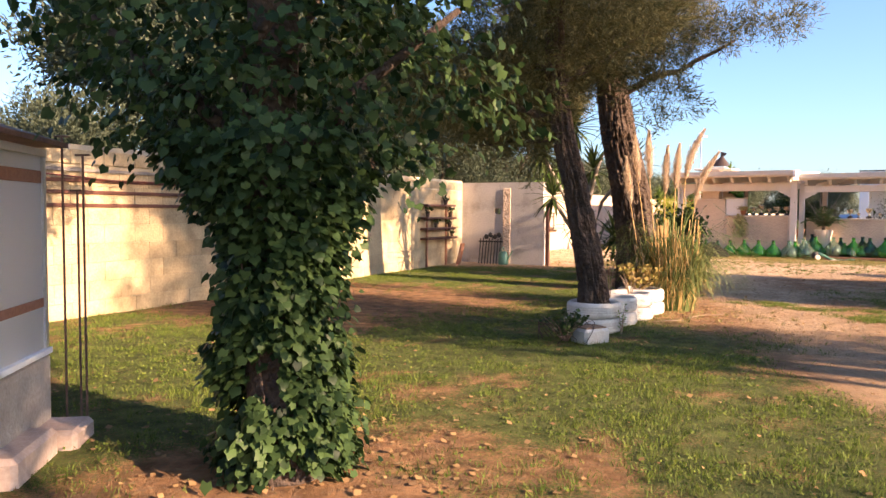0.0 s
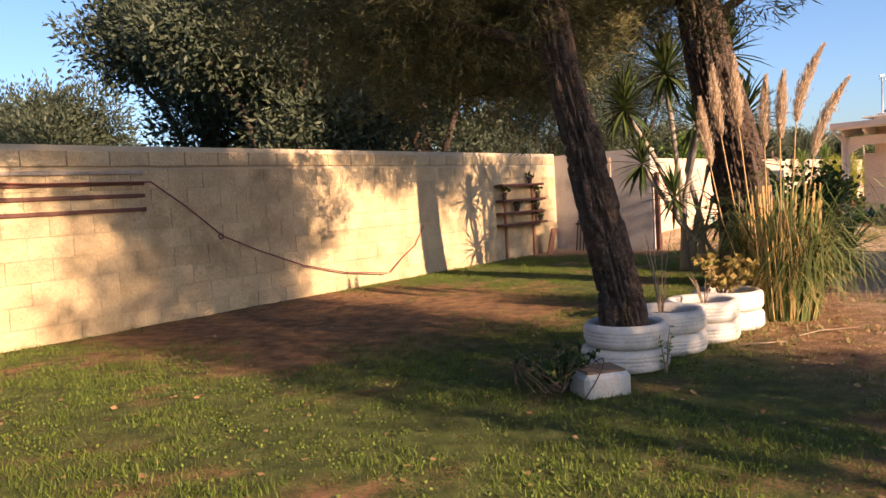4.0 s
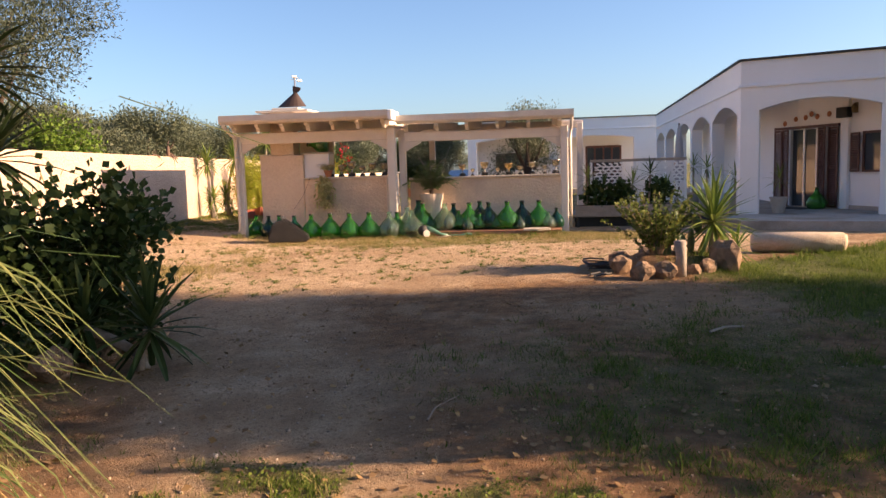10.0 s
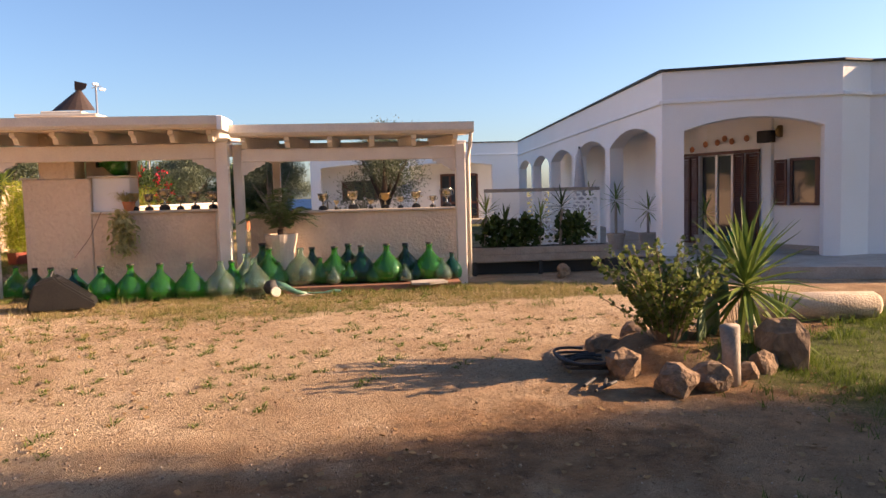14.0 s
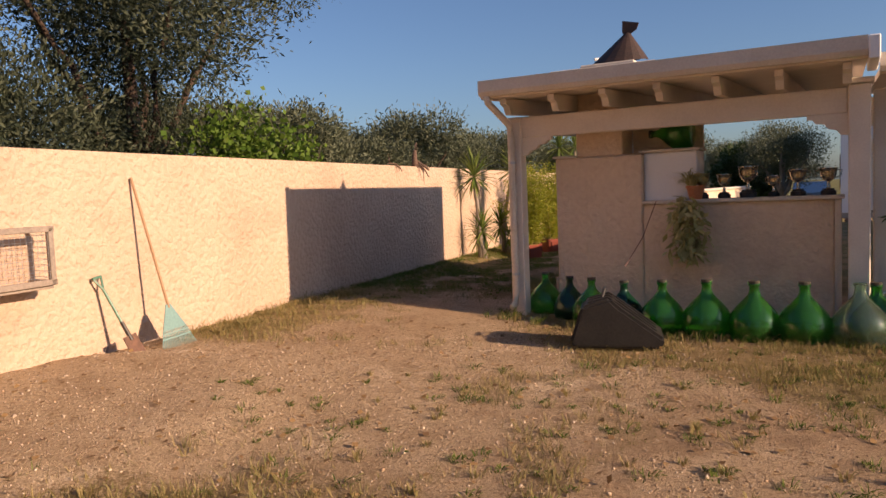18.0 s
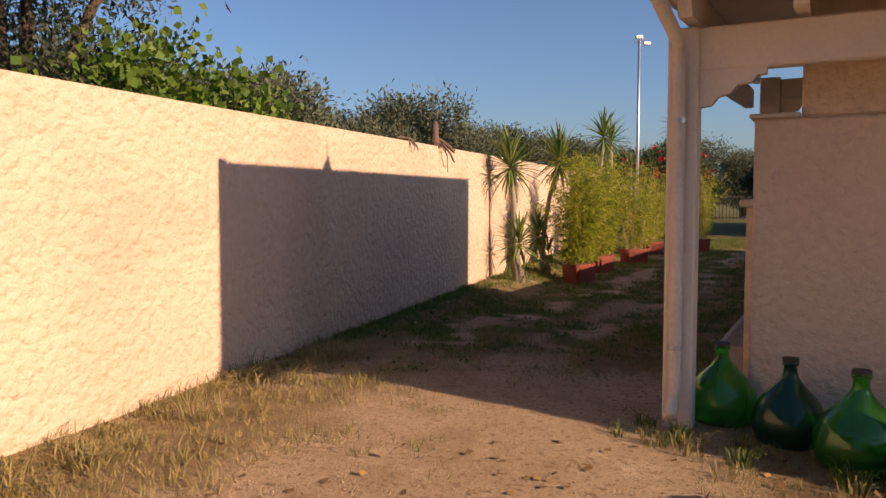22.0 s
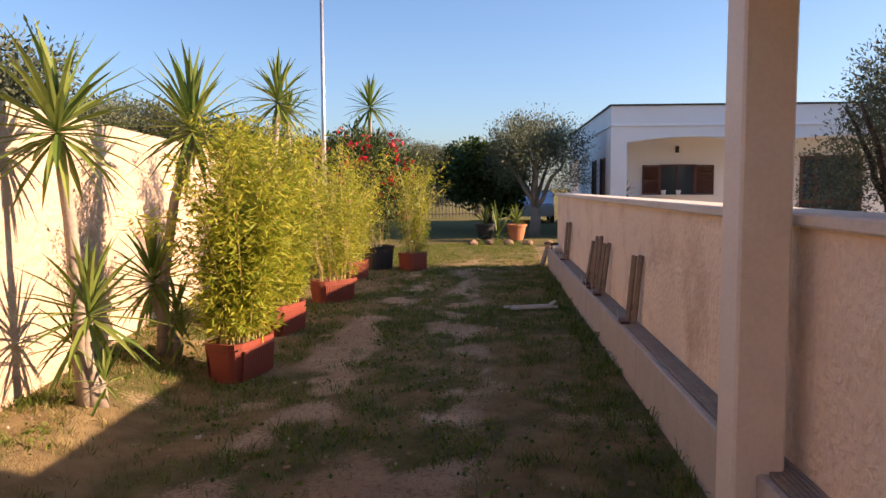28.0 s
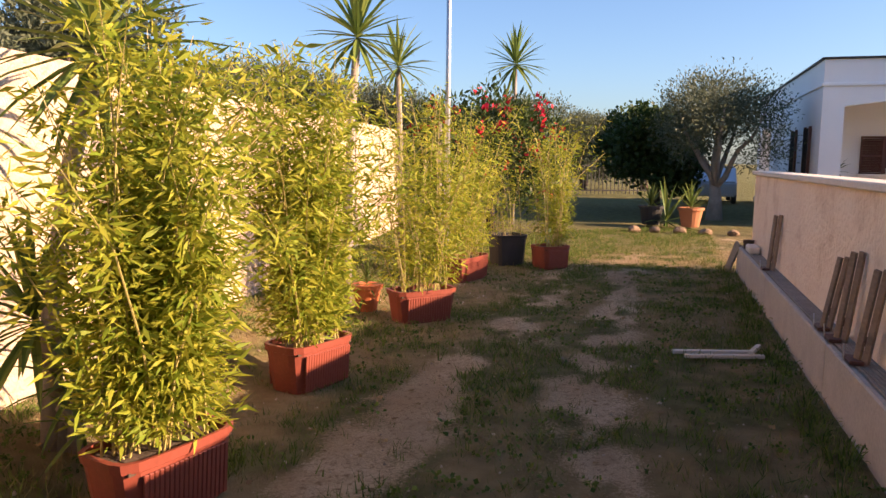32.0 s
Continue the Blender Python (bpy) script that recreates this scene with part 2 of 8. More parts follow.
def rotations(n, dirs=None, spread=1.0):
    """n random frames; with dirs, the local y axis points near them."""
    d = RNG.normal(size=(n, 3))
    d /= np.linalg.norm(d, axis=1, keepdims=True)
    if dirs is not None:
        d = np.asarray(dirs) + spread * d
        d /= np.linalg.norm(d, axis=1, keepdims=True)
    a = RNG.normal(size=(n, 3))
    x = np.cross(d, a)
    x /= np.linalg.norm(x, axis=1, keepdims=True)
    return np.stack([x, d, np.cross(x, d)], axis=2)


def scatter(shape, faces, centres, sizes, rots):
    """Copies a small flat shape to many places: vertices and faces."""
    shape, faces = np.asarray(shape, float), np.asarray(faces)
    n = len(centres)
    v = np.einsum("nij,kj->nki", rots, shape) * np.asarray(sizes).reshape(n, 1, 1) + np.asarray(centres)[:, None, :]
    f = faces[None] + (np.arange(n) * len(shape))[:, None, None]
    return v.reshape(-1, 3), f.reshape(-1, faces.shape[1])


DIAMOND = ([(0, 0, 0), (0.5, 0.5, 0.08), (0, 1, 0), (-0.5, 0.5, 0.08)], [(0, 1, 2, 3)])
NARROW = ([(0, 0, 0), (0.16, 0.5, 0.04), (0, 1, 0), (-0.16, 0.5, 0.04)], [(0, 1, 2, 3)])
IVY = ([(0, 0.05, 0), (0.34, -0.1, 0.05), (0.45, 0.22, 0.05), (0.52, 0.45, -0.02), (0.30, 0.66, 0.03), (0, 1.0, -0.1), (-0.30, 0.66, 0.03), (-0.52, 0.45, -0.02), (-0.45, 0.22, 0.05), (-0.34, -0.1, 0.05)],
       [(0, 1, 2, 2), (0, 2, 8, 8), (0, 8, 9, 9), (2, 3, 4, 4), (2, 4, 6, 8), (4, 5, 6, 6), (6, 7, 8, 8)])
IVY = (IVY[0], [(0, 1, 2), (0, 2, 8), (0, 8, 9), (2, 3, 4), (2, 4, 6), (2, 6, 8), (4, 5, 6), (6, 7, 8)])


def clumps(lobes, n, per, size):
    """Clump centres on and in ellipsoid lobes (x, y, z, rx, ry, rz), then points about them."""
    lobes = np.asarray(lobes, float)
    w = lobes[:, 3] * lobes[:, 4] * lobes[:, 5]
    pick = RNG.choice(len(lobes), n, p=w / w.sum())
    d = RNG.normal(size=(n, 3))
    d /= np.linalg.norm(d, axis=1, keepdims=True)
    d *= (RNG.random((n, 1)) ** 0.4)
    c = lobes[pick, :3] + d * lobes[pick, 3:]
    pts = np.repeat(c, per, axis=0) + RNG.normal(size=(n * per, 3)) * size
    return pts, np.repeat(d, per, axis=0)


def limb(p0, p1, r0, r1, wob=0.08, steps=6, seed=0):
    r = np.random.default_rng(seed)
    p0, p1 = np.array(p0, float), np.array(p1, float)
    pts, n = [], np.linalg.norm(p1 - p0)
    for i in range(steps + 1):
        f = i / steps
        pts.append(p0 + (p1 - p0) * f + r.normal(size=3) * wob * n * 0.3 * math.sin(math.pi * f))
    return pts, [r0 + (r1 - r0) * i / steps for i in range(steps + 1)]


# ---- ground ----
YW0, YW1 = Vector((1.89, 20.87)), Vector((15.27, 46.6))
YDIR = (YW1 - YW0).normalized()
YNRM = Vector((YDIR.y, -YDIR.x))
GW0, GW1 = Vector((-12.4, -5.4)), Vector((0.55, 21.6))
LW0, LW1 = Vector((9.29, 27.64)), Vector((18.26, 39.84))
LDIR = (LW1 - LW0).normalized()
LNRM = Vector((LDIR.y, -LDIR.x))


def ss(a, b, x):
    f = np.clip((x - a) / (b - a), 0, 1)
    return f * f * (3 - 2 * f)


def gz(x, y):
    """Height of the ground: flat, with a soft bank along the yard wall."""
    d = (x - YW0.x) * YNRM.x + (y - YW0.y) * YNRM.y
    reach = 1.1 + 3.5 * (1 - ss(28.5, 32.5, y))
    return 0.17 * (1 - ss(0.3, reach, np.maximum(d, 0))) * ss(20.5, 24.5, y)


def fbm(x, y, s, seed=0.0):
    """Cheap smooth value noise on arrays."""
    out, amp, tot = 0, 1.0, 0
    for o in range(4):
        px, py = x * s + 17.3 * o + seed, y * s - 9.1 * o + seed * 1.7
        ix, iy = np.floor(px), np.floor(py)
        fx, fy = px - ix, py - iy
        fx, fy = fx * fx * (3 - 2 * fx), fy * fy * (3 - 2 * fy)
        h = lambda a, b: np.modf(np.abs(np.sin(a * 127.1 + b * 311.7) * 43758.5453))[0]
        v = (h(ix, iy) * (1 - fx) + h(ix + 1, iy) * fx) * (1 - fy) + (h(ix, iy + 1) * (1 - fx) + h(ix + 1, iy + 1) * fx) * fy
        out, tot = out + amp * v, tot + amp
        amp, s = amp * 0.5, s * 2.1
    return out / tot


def blob(x, y, cx, cy, r, soft):
    return 1 - ss(r - soft, r + soft, np.hypot(x - cx, y - cy))


def cover(x, y):
    """What grows on or lies over the soil: grass 0..1, dryness 0..1, pale sand 0..1."""
    n1, n2 = fbm(x, y, 0.8, 3.0), fbm(x, y, 3.0, 8.0)
    lane = ss(27.5, 30.0, y + 0.3 * x - 2) * (1 - ss(39.5, 41.5, y - 0.5 * (x - 15)))
    far = ss(39.5, 41.5, y - 0.5 * (x - 15))
    drive = ss(-0.6, 0.9, (x - 3.6) - 0.20 * (y - 10) + 1.2 * (n1 - 0.5)) * ss(7.5, 10.2, y + 0.35 * x - 1.0)
    lawn = (1 - drive) * (1 - ss(19.0, 20.6, y))
    g = 0.56 * lawn
    g *= 1 - 0.95 * blob(x, y, -1.9, 12.2, 2.6, 1.4) - 0.0
    g *= 1 - 0.7 * blob(x, y, 0.2, 12.6, 1.2, 1.0)
    g *= 1 - 0.85 * blob(x, y, -1.0, 3.6, 1.0, 0.7)
    track = np.abs((x - 3.9) - 0.22 * (y - 5))
    g *= 1 - 0.8 * (1 - ss(0.3, 1.2, track + 0.9 * (n1 - 0.5)))
    g *= 1 - 0.55 * blob(x, y, 3.9, 11.2, 1.5, 1.0)
    streak = (1 - ss(0.15, 0.5, np.abs((y - 12.3) + 0.9 * (x - 5.1)) * 0.74 + 0.8 * (n1 - 0.5))) * ss(4.2, 5.0, x) * (1 - ss(7.6, 8.6, x)) + blob(x, y, 6.15, 10.5, 0.5, 0.45)
    g = np.maximum(g, 0.8 * np.clip(streak, 0, 1) * ss(0.35, 0.6, n2) * (1 - lane))
    right_lawn = ss(11.0, 12.6, x - 0.25 * (y - 14)) * (1 - ss(16.0, 16.6, y + 0.0 * x)) + 0.42 * blob(x, y, 9.4, 11.4, 2.6, 1.3)
    g = np.maximum(g, 0.9 * right_lawn * (1 - ss(24, 27, x)))
    front = y + 0.687 * (x - 8.61)
    strip = ss(22.9, 25.0, front + 2.6 * (n1 - 0.5)) * (1 - ss(26.9, 27.2, front)) * ss(7.9, 9.0, x) * (1 - ss(15.6, 16.8, x))
    g = np.maximum(g, 0.75 * strip)
    d = (x - YW0.x) * YNRM.x + (y - YW0.y) * YNRM.y
    sw = (x - YW0.x) * YDIR.x + (y - YW0.y) * YDIR.y
    weeds = (1 - ss(0.4, 1.5, np.abs(d - 0.4) + 0.8 * (n1 - 0.5))) * ss(5.2, 6.0, sw) * (1 - ss(9.6, 10.8, sw))
    weeds = np.maximum(weeds, blob(x, y, 5.6, 20.9, 1.3, 0.7) * ss(0.3, 0.6, n1))
    yard = (1 - ss(4.6, 6.8, d)) * ss(19.5, 21.5, y)
    weeds, yard = weeds * (1 - lane), yard * (1 - lane) * (1 - far)
    g = np.maximum(g, np.maximum(0.55 * weeds, 0.34 * yard * ss(0.52, 0.66, 0.5 * n1 + 0.5 * n2) * (1 - blob(x, y, 5.0, 23.5, 2.2, 0.5))))
    e = (x - LW0.x) * LNRM.x + (y - LW0.y) * LNRM.y
    ruts = (1 - ss(0.1, 0.48, np.abs(e + 1.5 + 0.8 * (n1 - 0.5)))) + (1 - ss(0.08, 0.42, np.abs(e + 2.5 + 1.0 * (n1 - 0.5))))
    g = g * (1 - lane) + lane * 0.72 * (1 - 0.97 * np.clip(ruts * ss(0.40, 0.55, n2 * 0.6 + n1 * 0.4), 0, 1))
    g = g * (1 - far) + 0.85 * far
    g = np.clip(g * 1.35 * ss(0.25, 0.62, 0.5 * n1 + 0.5 * n2 + 0.35 * (g - 0.3)), 0, 1)
    dry = np.clip(0.9 * weeds + 0.8 * yard + 0.5 * strip + 0.6 * lane * ss(0.42, 0.58, n2) + 0.35 * drive * (1 - np.clip(streak, 0, 1)) + 0.5 * blob(x, y, 4.0, 11.2, 2.0, 1.5), 0, 1) * (1 - 0.8 * right_lawn)
    # less sand on the south drive: redder soil there also stands for tree shade
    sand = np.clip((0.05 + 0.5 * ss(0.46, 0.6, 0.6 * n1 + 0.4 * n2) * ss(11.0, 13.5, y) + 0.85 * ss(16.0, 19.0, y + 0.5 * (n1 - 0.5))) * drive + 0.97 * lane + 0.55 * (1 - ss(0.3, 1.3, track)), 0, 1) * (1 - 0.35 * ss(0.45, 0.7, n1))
    scrape = np.abs((y - 12.6) - 0.85 * (x - 8.9)) * 0.76 + 0.5 * (n1 - 0.5)
    sand = sand * (1 - 0.9 * (1 - ss(0.1, 0.4, scrape)) * blob(x, y, 8.9, 12.6, 1.6, 0.6))
    sand = np.maximum(sand, blob(x, y, 5.0, 23.5, 2.2, 0.4) * 1.0)
    sand = np.maximum(sand, 0.85 * yard)
    return g, dry, sand


def axis(lo, hi, step, far):
    near = list(np.arange(lo, hi + 1e-6, step))
    out = [step * 1.7 ** k for k in range(1, 30) if step * 1.7 ** k < far]
    return np.array([lo - o for o in out[::-1]] + near + [hi + o for o in out])


gxs, gys = axis(-8.0, 27.0, 0.13, 900), axis(-4.0, 47.0, 0.13, 900)
GX, GY = np.meshgrid(gxs, gys, indexing="ij")
GZ = gz(GX, GY) + 0.025 * (fbm(GX, GY, 1.2, 5.0) - 0.5) + 0.012 * (fbm(GX, GY, 6.0, 1.0) - 0.5)
near_mask = (GX > -9) & (GX < 28) & (GY > -5) & (GY < 48)
GZ = np.where(near_mask, GZ, -0.02)
GZ = GZ + 0.09 * blob(GX, GY, 4.5, 23.4, 1.5, 0.35) * (0.5 + fbm(GX, GY, 1.5, 2.0))
GZ = GZ + 0.2 * blob(GX, GY, 12.55, 16.55, 0.75, 0.3)
nx, ny = GX.shape
idx = np.arange(nx * ny).reshape(nx, ny)
gf = np.stack([idx[:-1, :-1], idx[1:, :-1], idx[1:, 1:], idx[:-1, 1:]], -1).reshape(-1, 4)


def ground_material():
    m = bpy.data.materials.new("garden_ground")
    m.use_nodes = True
    n, l = m.node_tree.nodes, m.node_tree.links
    b = n["Principled BSDF"]
    b.inputs["Roughness"].default_value = 1.0
    b.inputs["Specular IOR Level"].default_value = 0.1
    tc = n.new("ShaderNodeTexCoord")

    def tex(scale, detail=5, rough=0.6):
        t = n.new("ShaderNodeTexNoise")
        t.inputs["Scale"].default_value, t.inputs["Detail"].default_value, t.inputs["Roughness"].default_value = scale, detail, rough
        l.new(tc.outputs["Object"], t.inputs["Vector"])
        return t.outputs["Fac"]

    def mixed(f, a, c):
        x = n.new("ShaderNodeMix")
        x.data_type = "RGBA"
        for sock, v in ((0, f), (6, a), (7, c)):
            if isinstance(v, tuple):
                x.inputs[sock].default_value = (*v, 1)
            else:
                l.new(v, x.inputs[sock])
        return x.outputs[2]

    def span(v, a, c):
        r = n.new("ShaderNodeMapRange")
        r.inputs[1].default_value, r.inputs[2].default_value = a, c
        l.new(v, r.inputs[0])
        return r.outputs[0]

    def attr(name):
        a = n.new("ShaderNodeAttribute")
        a.attribute_name = name
        return a.outputs["Fac"]

    broad, mid, fine = tex(0.7), tex(5.0), tex(45.0, 4, 0.7)
    grit = tex(130.0, 3, 0.7)
    patch = tex(2.3, 6, 0.7)
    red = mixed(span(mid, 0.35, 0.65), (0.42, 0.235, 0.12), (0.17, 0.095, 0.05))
    pale = mixed(span(broad, 0.35, 0.65), (0.80, 0.62, 0.415), (0.64, 0.48, 0.31))
    pale = mixed(span(grit, 0.46, 0.6), pale, (0.46, 0.34, 0.225))
    scuff = span(tex(11.0, 6, 0.7), 0.56, 0.7)
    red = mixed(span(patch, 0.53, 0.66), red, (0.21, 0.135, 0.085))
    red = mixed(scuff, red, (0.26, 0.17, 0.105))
    pale = mixed(span(patch, 0.50, 0.64), pale, (0.50, 0.36, 0.23))
    pale = mixed(span(tex(0.9, 7, 0.75), 0.55, 0.68), pale, (0.86, 0.70, 0.50))
    pale = mixed(span(tex(26.0, 3, 0.6), 0.55, 0.66), pale, (0.36, 0.25, 0.155))
    pale = mixed(scuff, pale, (0.56, 0.42, 0.28))
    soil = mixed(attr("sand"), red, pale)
    soil = mixed(span(fine, 0.56, 0.72), soil, (0.33, 0.23, 0.15))
    green = mixed(span(mid, 0.35, 0.65), (0.14, 0.165, 0.055), (0.065, 0.085, 0.03))
    straw = mixed(span(mid, 0.35, 0.65), (0.42, 0.31, 0.17), (0.29, 0.21, 0.11))
    turf = mixed(attr("dry"), green, straw)
    mul = n.new("ShaderNodeMath")
    mul.operation = "ADD"
    l.new(attr("grass"), mul.inputs[0])
    l.new(span(fine, 0.2, 0.8), mul.inputs[1])
    l.new(mixed(span(mul.outputs[0], 0.75, 1.15), soil, turf), b.inputs["Base Color"])
    bp = n.new("ShaderNodeBump")
    bp.inputs["Strength"].default_value, bp.inputs["Distance"].default_value = 1.0, 0.034
    hsum = n.new("ShaderNodeMath")
    hsum.operation = "ADD"
    l.new(fine, hsum.inputs[0])
    l.new(grit, hsum.inputs[1])
    l.new(hsum.outputs[0], bp.inputs["Height"])
    l.new(bp.outputs[0], b.inputs["Normal"])
    return m


ground = raw("ground", np.stack([GX, GY, GZ], -1).reshape(-1, 3), gf, ground_material(), smooth=True)
tagged(ground, "sandy soil yard with worn lawn and dry grass", "ground", kind="structure")
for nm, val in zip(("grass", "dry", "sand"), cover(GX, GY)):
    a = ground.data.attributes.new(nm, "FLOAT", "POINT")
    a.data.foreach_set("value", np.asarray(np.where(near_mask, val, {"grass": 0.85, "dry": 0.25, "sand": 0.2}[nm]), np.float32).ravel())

# ---- boundary walls ----
def wall_run(name, p0, p1, z0, z1, thick, material, label, coping=None, holes=(), side=1):
    """A straight wall from p0 to p1 (its face towards the garden), with thickness away from it. holes: (from, to, low, high) along it."""
    d = (p1 - p0)
    L = d.length
    m = pose(p0.x, p0.y, 0, 0, 0, math.degrees(math.atan2(d.y, d.x)))
    ob = thing(name, m, label, "wall", kind="structure")
    cuts = sorted({0.0, L} | {h[0] for h in holes} | {h[1] for h in holes})
    bm = bmesh.new()
    for a, b in zip(cuts, cuts[1:]):
        hs = [h for h in holes if h[0] <= a + 1e-6 and h[1] >= b - 1e-6]
        lows = [(z0, z1)] if not hs else [(z0, hs[0][2]), (hs[0][3], z1)]
        for lo, hi in lows:
            if hi - lo > 0.01:
                box(bm, a, b, 0, thick * side, lo, hi)
    part("face", bm, material, ob)
    if coping:
        part("coping", box(bmesh.new(), -0.02, L + 0.02, -0.03 * side, (thick + 0.03) * side, z1 + 0.003, z1 + 0.05, 0.01), coping, ob)
    return ob


wall_run("wall_yard", YW0, YW1, -0.3, 2.155, 0.22, STUCCO, "long boundary wall in rough pink stucco")
garden_wall = wall_run("wall_garden", GW0, GW1, -0.3, 2.37, 0.25, MORTAR, "garden wall of pale tuff blocks with stained joints")
wall_run("wall_cross", GW1 - YNRM * 0.3, GW1 + YNRM * 2.5, -0.3, 2.32, 0.22, CROSSW, "short grey plastered wall with a small square hole", holes=((1.35, 1.52, 1.42, 1.58),))

# ---- pergola: posts at the front, header, rafters, roof ----
PX, PY, PTURN = 8.61, 26.88, 34.5
PERG = pose(PX, PY, 0, 0, 0, -PTURN)
pergola = thing("pergola", PERG, "cream painted timber pergola with a flat covered roof", "pergola")


def bracket(x, y, z, sx, material=None):
    """Curved corner brace under a header."""
    o = [(0, 0), (0.38, 0), (0.38, -0.04), (0.33, -0.045), (0.30, -0.085), (0.22, -0.095), (0.18, -0.145), (0.11, -0.16), (0.07, -0.21), (0, -0.22)]
    part("bracket", prism(bmesh.new(), [(a * sx, b) for a, b in o], (1, 0, 0), (0, 0, 1), (0, 1, 0), 0.08, (x, y, z)), CREAM, pergola)


def post(x, y, z0, z1, w=0.16):
    return part("post", one(x - w / 2, x + w / 2, y - w / 2, y + w / 2, z0, z1, 0.012), CREAM, pergola)


SLOPE = 0.063
BACK = 4.58
for x, y, h, w in ((0.03, 0, 2.52, 0.18), (3.79, 0, 2.54, 0.2), (4.0, 0.28, 2.5, 0.16), (7.82, 0.08, 2.46, 0.17), (0.25, BACK, 2.84, 0.215), (4.15, BACK, 2.84, 0.17), (8.46, BACK, 2.76, 0.17)):
    post(x, y, -0.1, h, w)
# white where the rest is cream, for the sun on this end face
part("end_board", one(3.855, 3.95, -0.74, 0.18, 2.685, 2.905, 0.01), WHITE, pergola)
part("capital", one(3.66, 3.92, -0.13, 0.13, 2.545, 2.60, 0.01), CREAM, pergola)
part("header", one(-0.06, 3.685, -0.05, 0.05, 2.26, 2.52, 0.012), CREAM, pergola)
part("header", one(4.085, 7.9, 0.1, 0.2, 2.2, 2.42, 0.012), CREAM, pergola)
part("header", one(0.36, 8.55, BACK - 0.05, BACK + 0.05, 2.6, 2.82, 0.012), CREAM, pergola)
for x0, y0, z0 in ((0.03, 0.09, 2.3), (3.79, 0.1, 2.3), (7.82, 0.17, 2.22)):
    bm = one(x0 - 0.05, x0 + 0.05, y0, BACK - 0.09, z0, z0 + 0.22, 0.012)
    for vv in bm.verts:
        vv.co.z += 0.045 * max(vv.co.y, 0)
    part("side_beam", bm, CREAM, pergola)
for bx, bs in ((0.12, 1), (3.69, -1)):
    bracket(bx, -0.04, 2.26, bs)
for bx, bs in ((4.085, 1), (7.735, -1)):
    bracket(bx, 0.11, 2.2, bs)
for bx, bs in ((0.36, 1), (4.235, 1), (4.065, -1)):
    bracket(bx, BACK - 0.04, 2.6, bs)


def rafter(x, y, z, length, h, drop):
    o = [(-drop, h), (-drop, h - 0.06), (-drop + 0.1, h - 0.09), (-drop + 0.16, 0.0), (length, 0.0), (length, h)]
    part("rafter", prism(bmesh.new(), o, (0, 1, 0), (0, 0, 1), (1, 0, 0), 0.08, (x - 0.04, y, z)), CREAM, pergola)


for x in np.linspace(0.08, 3.68, 7):
    rafter(float(x), 0.0, 2.525, 4.95, 0.18, 0.5)
for x in np.linspace(4.16, 7.72, 6):
    rafter(float(x), 0.15, 2.425, 4.8, 0.17, 0.3)
part("roof", one(-0.12, 3.85, -0.62, 5.12, 2.71, 2.8), CREAM, pergola)
part("roof_fascia", one(-0.155, -0.123, -0.62, 5.12, 2.7, 2.885, 0.006), CREAM, pergola)
part("gutter", prism(bmesh.new(), [(0, 0), (0.07, 0.0), (0.1, 0.05), (0.1, 0.18), (0.0, 0.18)], (0, -1, 0), (0, 0, 1), (1, 0, 0), 3.99, (-0.14, -0.622, 2.73)), COPING, pergola)
part("roof", one(3.96, 8.03, -0.16, 5.12, 2.6, 2.66), CREAM, pergola)
part("gutter", prism(bmesh.new(), [(0, 0), (0.07, 0.0), (0.1, 0.05), (0.1, 0.18), (0.0, 0.18)], (0, -1, 0), (0, 0, 1), (1, 0, 0), 4.07, (3.96, -0.162, 2.62)), COPING, pergola)

for ob in pergola.children:
    if ob.name.startswith(("rafter", "roof")):
        for vv in ob.data.vertices:
            vv.co.z += SLOPE * max(vv.co.y, 0)
            if ob.name.startswith("roof") and vv.co.x < 0 and vv.co.y > 1:
                vv.co.x += 0.18

# ---- barbecue chimney and plinth walls under the pergola ----
PALESTUC = mat("pale_pink_stucco", (0.78, 0.62, 0.47), (0.70, 0.54, 0.40), scale=1.2, rough=0.92, bump=0.9, fine=18, dist=0.03, stain=(0.56, 0.42, 0.32), stain_scale=0.9)
chimney = thing("chimney", PERG, "stucco barbecue chimney with stepped shoulder and capped stack", "chimney")
part("base", one(0.41, 1.5, 0.35, 0.95, -0.2, 1.99, 0.015), PALESTUC, chimney)
# white in place of stucco, partly for the sun patch on this block
part("shelf", one(1.503, 2.13, 0.45, 0.95, 1.40, 2.0, 0.015), WHITE, chimney, "pale block, whitened as if sunlit")
part("flue", one(0.68, 1.27, 0.37, 0.85, 1.993, 3.03, 0.015), PALESTUC, chimney)
part("cap", one(0.38, 1.7, 0.3, 1.5, 3.034, 3.085, 0.012), COPING, chimney)
part("cap", one(0.72, 1.4, 0.5, 1.2, 3.088, 3.15, 0.012), COPING, chimney)
plinth = thing("plinth_wall", PERG, "low pink stucco wall with pale coping under the pergola", "wall", kind="structure")
part("face", one(1.503, 3.56, 0.37, 0.62, -0.2, 1.38, 0.01), PALESTUC, plinth)
part("coping", one(1.503, 3.66, 0.31, 0.68, 1.383, 1.425, 0.008), COPING, plinth)
part("quoin", one(3.562, 3.63, 0.35, 0.64, -0.2, 1.38, 0.006), COPING, plinth)
part("face", one(4.1, 7.86, 0.62, 0.86, -0.2, 1.3, 0.01), PALESTUC, plinth)
part("coping", one(4.08, 7.92, 0.56, 0.92, 1.303, 1.345, 0.008), COPING, plinth)

